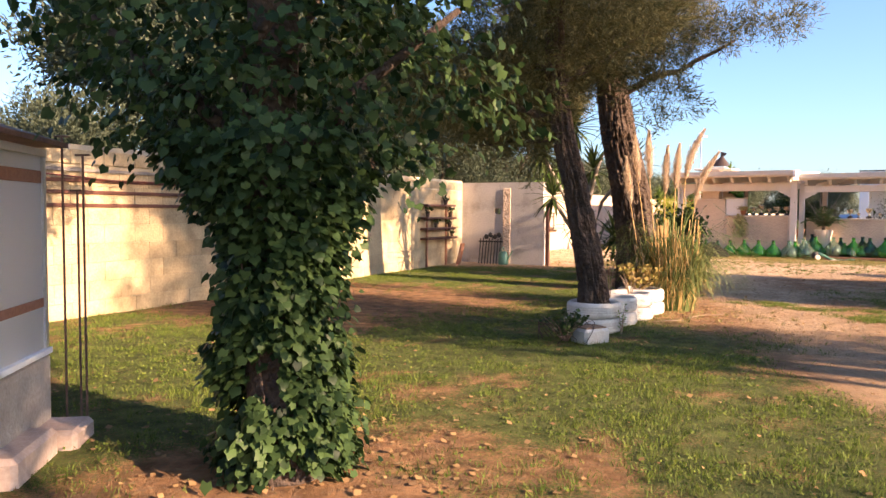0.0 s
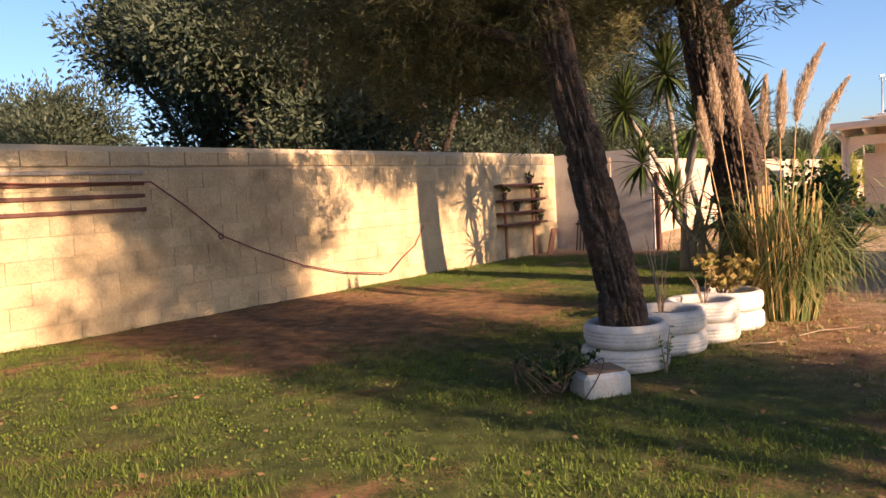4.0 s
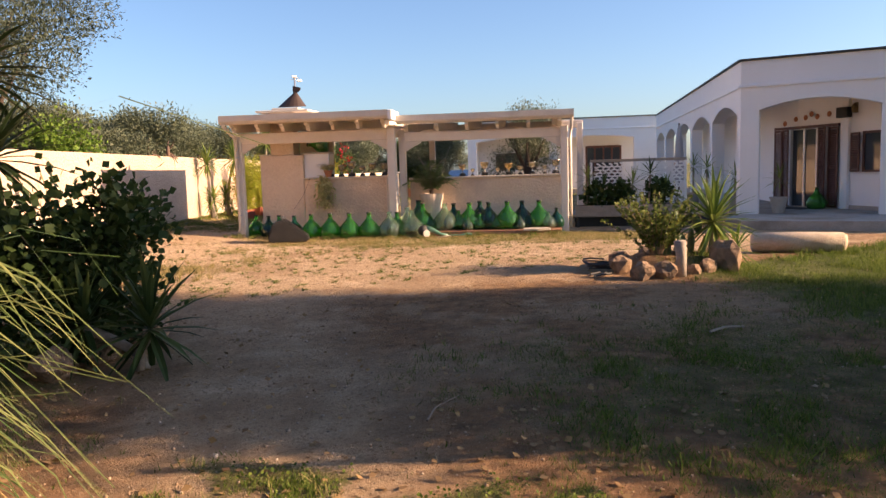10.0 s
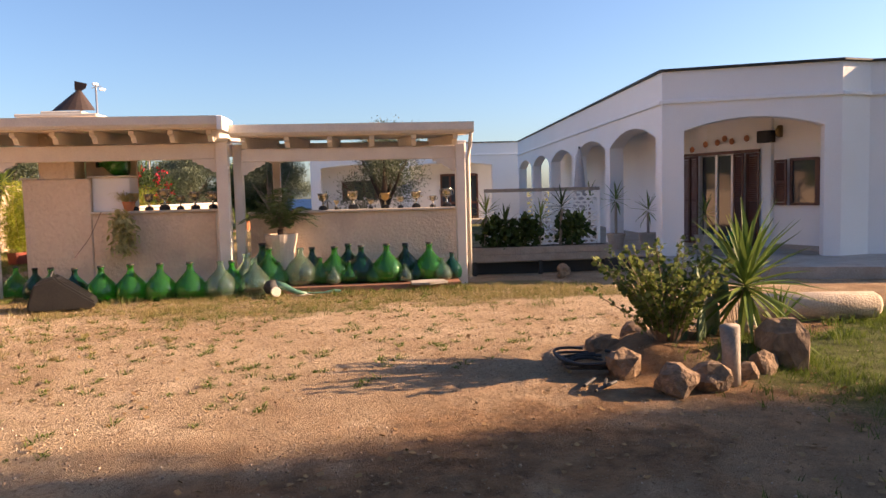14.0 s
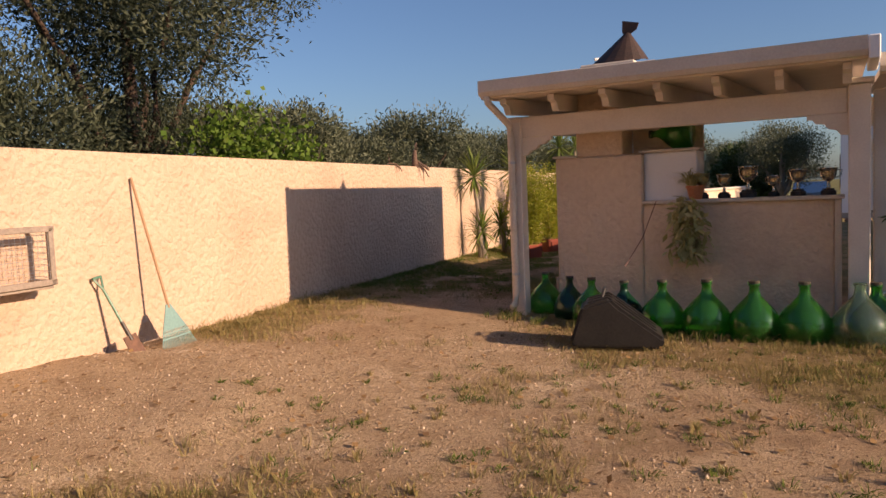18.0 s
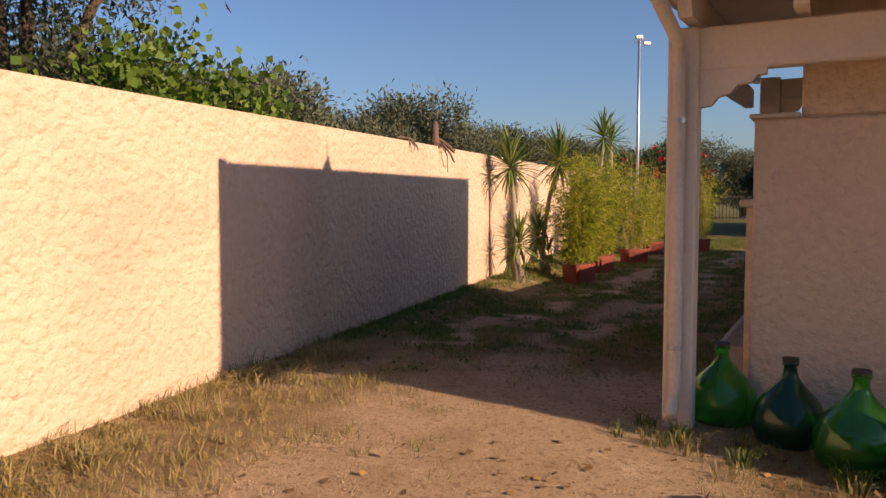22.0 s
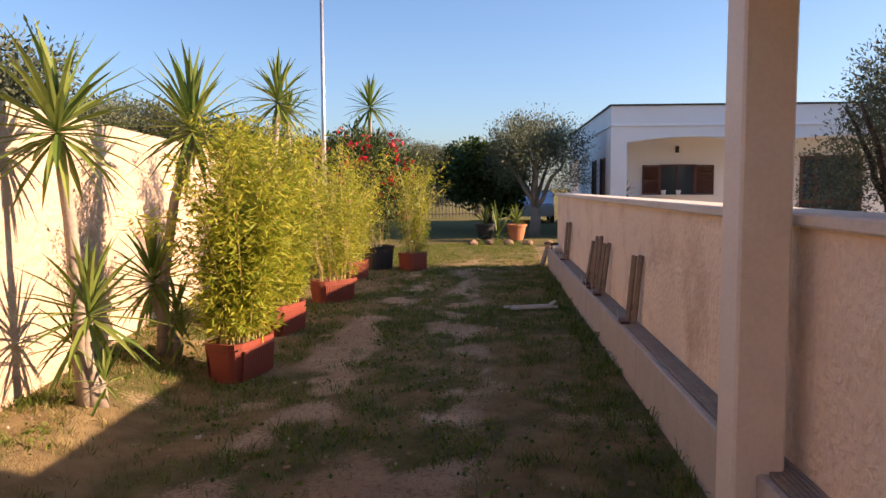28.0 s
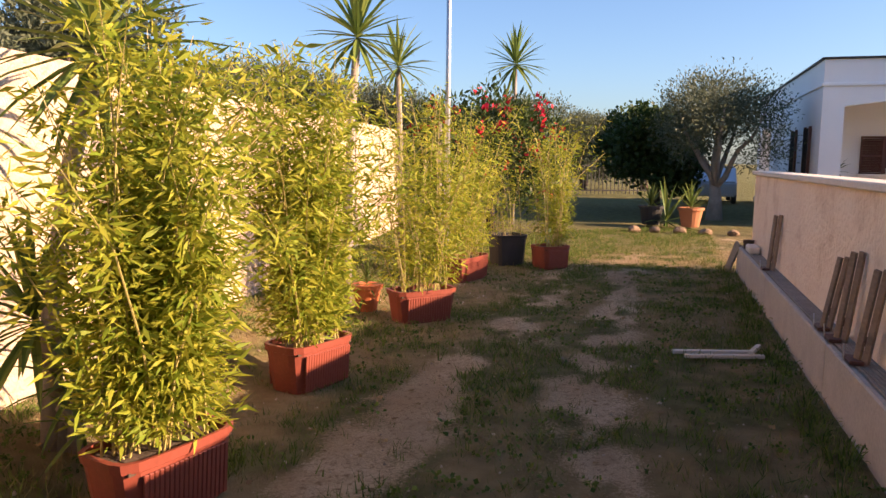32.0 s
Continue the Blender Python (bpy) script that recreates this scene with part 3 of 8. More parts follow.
# ---- low lane wall with timber ledge ----
lane_wall = thing("wall_lane", pose(LW0.x, LW0.y, 0, 0, 0, math.degrees(math.atan2(LDIR.y, LDIR.x))), "low pink stucco wall with white coping along the lane", "wall", kind="structure")
LL = (LW1 - LW0).length
part("face", one(0, LL, -0.41, -0.19, -0.3, 1.41), APRICOT, lane_wall)
part("coping", one(-0.02, LL + 0.04, -0.46, -0.14, 1.413, 1.47, 0.01), COPING, lane_wall)
ledge = thing("timber_ledge", pose(LW0.x, LW0.y, 0, 0, 0, math.degrees(math.atan2(LDIR.y, LDIR.x))), "ribbed grey decking ledge on a timber sill along the lane wall", "ledge")
for k in range(5):
    part("sill", one(k * LL / 5 + 0.002, (k + 1) * LL / 5 - 0.002, -0.05, 0.0, -0.1, 0.385, 0.01), DECKWOOD, ledge)
part("core", one(0, LL, -0.187, -0.052, -0.1, 0.375), DECKWOOD, ledge)
for k in range(6):
    part("rib", one(0, LL, -0.185 + k * 0.023, -0.168 + k * 0.023, 0.376, 0.395), GREYWOOD, ledge)


# ---- white houses with arched porches ----
def arch_wall(length, z0, z1, openings, thick):
    """The piers and arched spans (x0, x1, spring, rise) of a wall along local x, open to the floor."""
    xs, out = 0.0, []
    for x0, x1, spring, rise in openings:
        if x0 > xs:
            out.append(("pier", box(bmesh.new(), xs, x0, 0, thick, z0, z1)))
        k = 10
        o = [(x0, z1), (x1, z1)]
        for i in range(k + 1):
            f = 1 - i / k
            o.append((x0 + (x1 - x0) * f, spring + rise * (1 - (2 * f - 1) ** 2)))
        out.append(("arch", prism(bmesh.new(), o, (1, 0, 0), (0, 0, 1), (0, 1, 0), thick)))
        xs = x1
    if length > xs:
        out.append(("pier" if openings else "wall", box(bmesh.new(), xs, length, 0, thick, z0, z1)))
    return out


def facade(parent, p0, p1, z0, z1, openings, thick=0.35):
    """A facade from p0 to p1, its outside on the right of that way."""
    d = Vector(p1) - Vector(p0)
    m = pose(p0[0], p0[1], 0, 0, 0, math.degrees(math.atan2(d.y, d.x)))
    for name, bm in arch_wall(d.length, z0, z1, openings, thick):
        bmesh.ops.transform(bm, matrix=m, verts=bm.verts[:])
        part(name, bm, WHITE, parent)
    part("string_course", one(0, d.length, -0.05, 0.0, z1 - 0.64, z1 - 0.56, 0.01, m=m), WHITE, parent)
    part("roof_edge", one(-0.03, d.length + 0.03, -0.07, thick, z1 + 0.003, z1 + 0.05, 0.01, m=m), DARKMETAL, parent)
    return m


house = thing("house", pose(0, 0, 0), "white flat-roofed single-storey house with arched porch", "house")
HB, HC, HD, HE, HF = (31.97, 37.18), (19.57, 21.37), (21.4, 18.65), (22.05, 18.40), (28.3, 10.9)
DECK = 0.2
side = (Vector(HC) - Vector(HB)).length
facade(house, HB, HC, DECK, 3.9, [(side - 0.4 - 3.55 * (k + 1) - 0.42 * k, side - 0.4 - 3.55 * k - 0.42 * k, 2.62, 0.33) for k in range(4, -1, -1)])
facade(house, HC, HD, DECK, 3.9, [(0.42, 2.98, 2.72, 0.22)])
facade(house, HD, HE, DECK, 3.9, [])
facade(house, HE, HF, DECK, 3.9, [])
hr = [Vector(p) for p in (HB, HC, HD, HE, HF, (42, 24))]
part("roof", prism(bmesh.new(), [(p.x + 0.06, p.y + 0.06) for p in hr], (1, 0, 0), (0, 1, 0), (0, 0, 1), 0.2, (0, 0, 3.25)), WHITE, house)
# inner porch walls
inner = [(34.0, 36.5), (22.9, 22.3), (22.6, 20.6), (22.1, 18.7)]
for a, b in zip(inner, inner[1:]):
    d = Vector(b) - Vector(a)
    part("porch_wall", one(0, d.length, 0, 0.2, DECK, 3.25, m=pose(a[0], a[1], 0, 0, 0, math.degrees(math.atan2(d.y, d.x)))), WHITE, house)
part("terrace", prism(bmesh.new(), [(31.5, 37.5), (18.9, 21.6), (17.9, 19.9), (20.3, 16.7), (26.4, 9.4), (34, 16), (34, 37)], (1, 0, 0), (0, 1, 0), (0, 0, 1), 0.36, (0, 0, -0.16)), CONCRETE, house)

house_far = thing("house", pose(0, 0, 0), "white flat-roofed house with wide porch arches behind the olive tree", "house")
KA, KB, KC = (25.54, 45.37), (34.4, 38.9), (33.5, 56.0)
facade(house_far, KA, KB, 0.2, 4.1, [(0.5, 4.6, 2.97, 0.17), (5.0, 9.2, 2.97, 0.17)])
facade(house_far, KC, KA, 0.2, 4.1, [(1.0, 4.0, 2.7, 0.2), (5.0, 8.0, 2.7, 0.2)])
part("porch_wall", one(0, 10.5, 0, 0.2, 0.2, 3.5, m=pose(27.2, 47.0, 0, 0, 0, -36)), WHITE, house_far)
part("porch_wall", one(0, 8.5, 0, 0.2, 0.2, 3.5, m=pose(27.2, 47.0, 0, 0, 0, 53)), WHITE, house_far)
part("roof", prism(bmesh.new(), [(25.7, 45.4), (34.3, 39.1), (41, 50), (33.6, 55.8)], (1, 0, 0), (0, 1, 0), (0, 0, 1), 0.2, (0, 0, 3.5)), WHITE, house_far)
part("terrace", prism(bmesh.new(), [(25.2, 45.4), (34.4, 38.6), (41, 50), (33.6, 56.2)], (1, 0, 0), (0, 1, 0), (0, 0, 1), 0.3, (0, 0, -0.1)), CONCRETE, house_far)

# ---- trees and shrubs ----
OLIVE_L = leaf_mat("olive_leaf", (0.075, 0.095, 0.055), (0.16, 0.18, 0.115), 0.5, 0.25)
PINE_L = leaf_mat("pine_needle", (0.055, 0.07, 0.028), (0.18, 0.155, 0.07), 0.55, 0.3)
IVY_L = leaf_mat("ivy_leaf", (0.010, 0.026, 0.010), (0.07, 0.12, 0.04), 0.45, 0.36)
DARK_L = leaf_mat("dark_leaf", (0.03, 0.06, 0.018), (0.07, 0.10, 0.03), 0.45, 0.25)
FRESH_L = leaf_mat("fresh_leaf", (0.08, 0.16, 0.025), (0.16, 0.24, 0.045), 0.45, 0.35)


def leafy(name, parent, lobes, n, per, spread, size, material, shape=DIAMOND, up=0.3, kind="stuff"):
    pts, out = clumps(lobes, n, per, spread)
    rots = rotations(len(pts), out + np.array((0, 0, up)), 0.9)
    v, f = scatter(shape[0], shape[1], pts, size * RNG.uniform(0.6, 1.25, len(pts)), rots)
    ob = raw(name, v, f, material, parent)
    return tagged(ob, kind=kind)


def tree(name, x, y, label, trunk_pts, r0, limbs, lobes, n, per, spread, size, material, shape=DIAMOND, bark=None, category="tree", group=""):
    """Trunk through points relative to (x, y), limbs (from, to, r), crown of leaf clumps in lobes."""
    ob = thing(name, pose(x, y, float(gz(x, y))), label, category, group)
    k = len(trunk_pts)
    bm = tube(bmesh.new(), trunk_pts, [r0 * (1.25 if i == 0 else 1 - 0.55 * i / (k - 1)) for i in range(k)], 12)
    part("trunk", bm, bark or BARK, ob, smooth=True)
    for i, (a, b, r) in enumerate(limbs):
        pts, rad = limb(a, b, r, r * 0.3, seed=i + int(abs(x) * 7))
        part("branch", tube(bmesh.new(), pts, rad, 7), bark or BARK, ob, smooth=True)
    leafy("crown", ob, lobes, n, per, spread, size, material, shape)
    return ob


def olive(x, y, h, w, n=500, label="grey-green olive tree", leaf=0.085, per=14, seed=0, low=0.35, material=None):
    r = np.random.default_rng(seed)
    lobes = []
    for i in range(9):
        a = 2 * math.pi * i / 9 + r.uniform(0, 0.5)
        q = w * r.uniform(0.2, 0.72)
        lobes.append((q * math.cos(a), q * math.sin(a), h * r.uniform(low + 0.15, 0.86), w * r.uniform(0.3, 0.45), w * r.uniform(0.3, 0.45), h * r.uniform(0.13, 0.2)))
    lobes.append((0, 0, h * 0.72, w * 0.5, w * 0.5, h * 0.25))
    limbs = [((0, 0, h * 0.22), (w * 0.55 * math.cos(a), w * 0.55 * math.sin(a), h * 0.7), 0.09) for a in (0.4, 1.7, 2.9, 4.1, 5.3)]
    return tree("olive_tree", x, y, label, [(0, 0, -0.1), (0.06, 0.05, h * 0.15), (-0.03, 0.05, h * 0.3), (0.05, 0, h * 0.6)], 0.2, limbs, lobes, n, per, 0.17, leaf, material or OLIVE_L, NARROW)


def crown_lobes(r, h, w, low, k=9):
    lobes = []
    for i in range(k):
        a = 2 * math.pi * i / k + r.uniform(0, 0.5)
        q = w * r.uniform(0.2, 0.72)
        lobes.append((q * math.cos(a), q * math.sin(a), h * r.uniform(low + 0.15, 0.86), w * r.uniform(0.3, 0.45), w * r.uniform(0.3, 0.45), h * r.uniform(0.13, 0.2)))
    lobes.append((0, 0, h * 0.72, w * 0.5, w * 0.5, h * 0.25))
    return lobes


# olives beyond the boundary walls: three shapes, copied
# darker copy of olive_leaf; shade in these crowns is put into its colour
DEEP_L = leaf_mat("dark_olive_leaf", (0.028, 0.042, 0.026), (0.105, 0.125, 0.078), 0.5, 0.25)


def olive_row(spots, h, w, n, label, seed, leaf=0.15, low=0.2, material=None):
    first = None
    r = np.random.default_rng(seed)
    for x, y, s in spots:
        if first is None:
            first = olive(0, 0, h, w, n, label, leaf, 15, seed, low, material)
            tagged(first, group=label)
            ob = first
        else:
            ob = copy_thing(first, pose(x, y, 0))
        ob.matrix_basis = pose(x, y, 0, 0, 0, r.uniform(0, 360)) @ Matrix.Scale(s, 4)


olive_row([(-9.0, 9.5, 0.45), (-7.4, 13.8, 0.6), (-4.6, 17.3, 1.12), (-2.6, 21.5, 1.22), (-11.5, 16.5, 0.7), (-8.0, 20.5, 1.35), (-5.2, 25.5, 1.3), (-12.5, 5.0, 0.5)], 6.4, 3.0, 3000, "tall dark olive tree behind the garden wall", 2, 0.16, 0.1, DEEP_L)
olive_row([(2.6, 31.5, 1.0), (-0.6, 29.2, 0.9)], 8.2, 3.9, 5200, "broad old olive tree leaning over the yard wall", 5, 0.115, 0.1, DEEP_L)
olive_row([(6.8, 43.5, 0.85), (8.6, 48.5, 1.15), (11.0, 52.5, 0.95), (4.4, 41.0, 1.05), (14.0, 57.0, 1.1), (8.0, 58.0, 1.2), (5.2, 50.0, 1.1), (17.5, 58.0, 1.0), (2.0, 46.0, 1.2), (0.5, 40.0, 1.1), (-3.5, 36.0, 1.2), (20.5, 66.0, 1.0), (25.0, 72.0, 1.1), (30.0, 76.0, 1.15), (36.0, 74.0, 1.1), (13.0, 66.0, 1.3), (27.5, 66.5, 0.9), (32.0, 67.5, 0.95), (23.5, 66.0, 0.8), (29.5, 70.0, 1.2), (35.0, 66.0, 1.0)], 4.3, 2.6, 1300, "round grey-green olive tree in the grove", 11, 0.16, 0.05)
# unseen trees, added behind the walker's right shoulder to shade drive and lawn
olive_row([(20.2, 6.2, 1.0), (25.0, 3.4, 1.05), (17.0, 7.4, 0.72), (19.3, 8.2, 0.6)], 9.0, 3.5, 2100, "tall olive tree at the edge of the drive", 21, 0.17, 0.05)
olive_row([(11.0, -3.6, 0.75)], 6.2, 2.2, 230, "loose-crowned olive tree by the lawn", 31, 0.15, 0.3)

olive(7.3, -3.2, 9.6, 2.7, 3000, "leafy olive tree beside the lawn", 0.16, 15, 39, 0.5)
olive(13.5, 0.5, 10.4, 2.3, 800, "tall slim olive tree by the lawn", 0.15, 15, 41, 0.2)
# two more unseen crowns, added to shade the garden wall and the drive
olive(13.2, 11.3, 9.6, 2.0, 900, "unseen tall olive tree beside the drive, added for shade", 0.16, 15, 47, 0.1)
olive(11.6, 9.3, 4.0, 1.8, 800, "unseen low bushy olive at the edge of the drive, added for shade", 0.13, 14, 43, -0.05)
olive(10.35, 3.75, 9.2, 2.5, 640, "olive tree at the edge of the lawn", 0.15, 20, 37, 0.0)

# near olive with pale trunk at the end of the lane
old_olive = olive(24.6, 47.9, 4.2, 2.15, 1500, "old olive tree with a pale leaning trunk", 0.105, 15, 17, 0.32)
for ob in old_olive.children:
    if ob.name.startswith(("trunk", "branch")):
        ob.data.materials[0] = GREYWOOD
tree("dark_tree", 25.2, 51.4, "dense dark green round-headed tree", [(0, 0, 0), (0, 0, 0.7), (0, 0, 1.6)], 0.16, [((0, 0, 1), (0.6, 0, 2), 0.07)], crown_lobes(np.random.default_rng(4), 3.2, 2.1, -0.05), 1300, 14, 0.15, 0.15, DARK_L)
olive(23.0, 35.6, 4.4, 1.75, 1500, "slim olive tree standing on the terrace behind the low wall", 0.10, 14, 23, 0.2)
tree("fig_tree", 4.75, 30.6, "young fig tree with large fresh green leaves", [(0, 0, 0), (0.05, 0, 1), (0, 0.1, 2)], 0.07, [((0, 0, 1), (0.6, 0.4, 2.4), 0.04), ((0, 0, 1), (-0.6, -0.2, 2.4), 0.04)], [(0, 0, 2.3, 0.6, 0.6, 0.75), (0.6, 0.7, 2.1, 0.5, 0.5, 0.6), (-0.4, -0.5, 2.2, 0.5, 0.5, 0.6)], 270, 9, 0.15, 0.10, FRESH_L)

# oleander with red flowers
FLOWER = leaf_mat("red_flower", (0.62, 0.03, 0.04), (0.45, 0.02, 0.05), 0.5, 0.3)
olr = tree("oleander", 17.3, 46.6, "oleander bush covered in red flowers", [(0, 0, 0), (0, 0, 0.6), (0.1, 0, 1.4)], 0.1, [((0, 0, 0.5), (0.9, 0.2, 2.0), 0.05), ((0, 0, 0.5), (-0.9, 0.3, 2.0), 0.05)], [(0, 0, 1.9, 1.2, 1.2, 1.3), (1.1, 0.4, 1.6, 1.0, 1.0, 1.2), (-1.2, -0.6, 1.7, 1.0, 1.0, 1.2)], 700, 12, 0.15, 0.17, DARK_L, NARROW, category="shrub")
leafy("flower", olr, [(0, 0, 2.1, 1.3, 1.3, 1.3), (1.1, 0.4, 1.9, 1.05, 1.05, 1.2), (-1.2, -0.6, 1.9, 1.1, 1.1, 1.2)], 75, 9, 0.07, 0.11, FLOWER)

# ---- ivy tree beside the start ----
ivy = thing("ivy_tree", pose(-1.02, 4.2, 0), "old tree trunk wrapped in glossy green ivy", "tree")
part("trunk", tube(bmesh.new(), [(0.12, -0.05, -0.1), (0.1, 0, 0.4), (0.02, 0, 1.0), (0, 0, 1.7), (0.05, 0.05, 2.5), (0, 0, 3.6)], [0.26, 0.2, 0.18, 0.17, 0.15, 0.09], 12), BARK, ivy, smooth=True)
for i, (a, b, r) in enumerate((((0, 0, 1.7), (1.1, -0.1, 2.6), 0.06), ((0, 0, 1.8), (-1.0, 0.1, 2.6), 0.07), ((0, 0, 2.0), (0.2, 0.9, 3.0), 0.06), ((0, 0, 2.0), (0.1, -0.9, 3.0), 0.06))):
    pts, rad = limb(a, b, r, r * 0.3, seed=i)
    part("branch", tube(bmesh.new(), pts, rad, 7), BARK, ivy, smooth=True)


def ivy_leaves(n):
    """Leaf places and outward directions: a ragged sleeve round the trunk and a spreading head."""
    k = int(n * 0.36)
    z = RNG.uniform(0.03, 1.9, k)
    a = RNG.uniform(0, 2 * math.pi, k)
    lump = fbm(a * 2.2 + 5, z * 3.2, 1.0, 33.0)
    keep = RNG.random(k) < ss(0.30, 0.52, lump)
    z, a, lump = z[keep], a[keep], lump[keep]
    rad = np.interp(z, [0, 0.3, 0.8, 1.2, 1.5, 1.9], [0.36, 0.33, 0.29, 0.29, 0.38, 0.6]) * (0.55 + 0.85 * lump) + RNG.normal(0, 0.05, len(z))
    c1 = np.stack([0.1 + rad * np.cos(a), rad * np.sin(a), z], 1)
    d1 = np.stack([np.cos(a), np.sin(a), np.full(len(z), -0.9)], 1)
    lobes = [(0, 0, 2.5, 1.05, 1.0, 0.75), (0.65, 0, 2.35, 0.62, 0.6, 0.5), (1.15, -0.1, 2.15, 0.42, 0.4, 0.36), (0.85, -0.3, 1.75, 0.3, 0.25, 0.22), (-0.6, 0.1, 2.2, 0.6, 0.6, 0.5), (0.1, 0.3, 3.3, 1.2, 1.2, 0.6), (-0.8, 0, 2.0, 0.34, 0.35, 0.3), (0.9, 0.2, 3.0, 0.7, 0.8, 0.6), (0.6, -0.25, 1.9, 0.3, 0.3, 0.26), (0, -0.5, 2.05, 0.6, 0.5, 0.5), (0.7, 0.9, 4.3, 1.7, 1.7, 0.9), (1.3, 1.5, 4.8, 1.3, 1.3, 0.7), (0.3, 0.2, 4.9, 1.6, 1.6, 0.8), (-1.2, 0.4, 3.2, 0.9, 0.9, 0.7)]
    c2, d2 = clumps(lobes, int(n * 0.64 / 9), 9, 0.085)
    d2 = d2 * 0.8 + np.array((0, 0, -0.55))
    return np.concatenate([c1, c2]), np.concatenate([d1, d2])


ic, idr = ivy_leaves(38000)
irot = rotations(len(ic), idr, 0.6)
# leaves face outward: the flat side's normal leans away from the trunk
axis_y = irot[:, :, 1]
outn = ic - np.array((0.05, 0, 0))
outn[:, 2] *= 0.25
outn /= np.linalg.norm(outn, axis=1, keepdims=True) + 1e-6
outn = outn + RNG.normal(size=outn.shape) * 0.5 + np.array((0, 0, 0.3))
xax = np.cross(axis_y, outn)
xax /= np.linalg.norm(xax, axis=1, keepdims=True) + 1e-6
irot = np.stack([xax, axis_y, np.cross(xax, axis_y)], 2)
isz = RNG.uniform(0.032, 0.074, len(ic))
front = np.argsort(np.hypot(ic[:, 0] - 0.5, ic[:, 1] + 1.2) + 0.25 * np.abs(ic[:, 2] - 1.2))[:280]
rest = np.setdiff1d(np.arange(len(ic)), front)
v, f = scatter(IVY[0], IVY[1], ic[rest], isz[rest], irot[rest])
tagged(raw("foliage", v, f, IVY_L, ivy), kind="stuff")
IVY_ONE = leaf_mat("ivy_leaf_single", (0.010, 0.026, 0.010), (0.07, 0.12, 0.04), 0.4, 0.36, True)
ivy_me = bpy.data.meshes.new("leaf")
ivy_me.from_pydata(IVY[0], [], IVY[1])
ivy_me.materials.append(IVY_ONE)
for i in front:
    piece("leaf", ivy_me, ivy, Matrix.LocRotScale(Vector(ic[i]), Matrix(irot[i]).to_quaternion(), Vector((isz[i],) * 3)))
for i in range(3):
    a = i * 2.1 + 0.3
    pts = [(0.1 + (0.3 + 0.04 * math.sin(z * 4 + i)) * math.cos(a + 0.3 * math.sin(z * 2 + i)), (0.3 + 0.04 * math.sin(z * 4 + i)) * math.sin(a + 0.3 * math.sin(z * 2 + i)), z) for z in np.linspace(0, 1.9, 9)]
    part("ivy_stem", tube(bmesh.new(), pts, 0.007, 5), BARK, ivy)

# ---- pines ----
NEEDLES = ([(0, 0, 0), (0.05, 0.4, 0.02), (0, 1, 0), (-0.05, 0.4, 0.02)], [(0, 1, 2, 3)])
# last branch and last two crown lobes are unseen, added to shade the wall
pine = tree("pine_tree", 1.9, 9.25, "leaning pine with furrowed dark bark in a tyre planter", [(0.02, 0, 0.1), (-0.02, -0.05, 0.6), (-0.12, -0.1, 1.1), (-0.26, -0.08, 1.8), (-0.42, 0, 2.5), (-0.52, 0.1, 3.3), (-0.5, 0.1, 4.6)], 0.155,
            [((-0.45, 0, 2.6), (-1.9, 0.5, 3.2), 0.06), ((-0.5, 0, 3.0), (0.7, 0.3, 3.8), 0.055), ((-0.5, 0, 3.2), (-1.2, 1.5, 3.9), 0.05), ((-0.5, 0, 3.4), (-0.6, -1.3, 4.1), 0.05), ((-0.4, 0, 2.4), (-1.4, 0.9, 2.4), 0.03), ((-0.5, 0.1, 4.0), (0.3, -2.4, 5.3), 0.06)],
            [(-1.3, 0.5, 3.2, 1.35, 1.3, 0.75), (-1.7, 0.9, 2.6, 0.9, 0.9, 0.5), (-0.3, 0.4, 3.9, 1.5, 1.5, 0.8), (0.55, 0.4, 3.5, 0.75, 0.8, 0.55), (-0.6, -0.8, 4.2, 1.2, 1.0, 0.6), (-0.7, 0.9, 2.7, 0.7, 0.6, 0.45), (-2.6, 0.8, 3.4, 1.2, 1.2, 0.8), (-1.0, 2.0, 3.3, 1.3, 1.3, 0.8), (-0.65, 0.35, 2.3, 0.5, 0.5, 0.4), (0.8, 0.1, 3.0, 0.6, 0.6, 0.45), (0.5, -2.3, 5.3, 1.4, 1.4, 0.8), (-0.7, -2.7, 5.6, 1.4, 1.3, 0.8)], 3300, 44, 0.07, 0.115, PINE_L, NEEDLES)
pine_far = tree("pine_tree", 3.62, 14.0, "large pine with thick scaly trunk behind the pampas grass", [(0.15, 0, -0.1), (0.08, 0, 0.8), (-0.1, -0.1, 1.9), (-0.35, -0.15, 2.9), (-0.55, -0.1, 4.2), (-0.5, 0, 5.5)], 0.36,
                [((-0.4, 0, 3.6), (1.6, -0.6, 4.6), 0.08), ((-0.5, 0, 4.0), (-2.2, 0.5, 4.6), 0.08), ((-0.5, 0, 4.4), (0.2, 1.9, 5.2), 0.07), ((-0.5, 0, 4.6), (-0.4, -1.6, 5.2), 0.07)],
                [(1.25, -0.6, 4.7, 0.75, 0.7, 0.4), (0.6, -0.2, 4.9, 1.0, 0.9, 0.5), (-1.6, 0.3, 4.5, 1.5, 1.4, 0.7), (-0.5, 0.3, 5.6, 2.1, 2.0, 0.9), (-2.3, 0.9, 4.0, 0.9, 0.9, 0.5), (2.0, -1.2, 4.85, 0.7, 0.6, 0.35), (-1.2, -1.0, 4.4, 1.3, 1.2, 0.6), (-1.4, 1.4, 4.3, 1.3, 1.2, 0.6)], 2800, 40, 0.08, 0.13, PINE_L, NEEDLES)


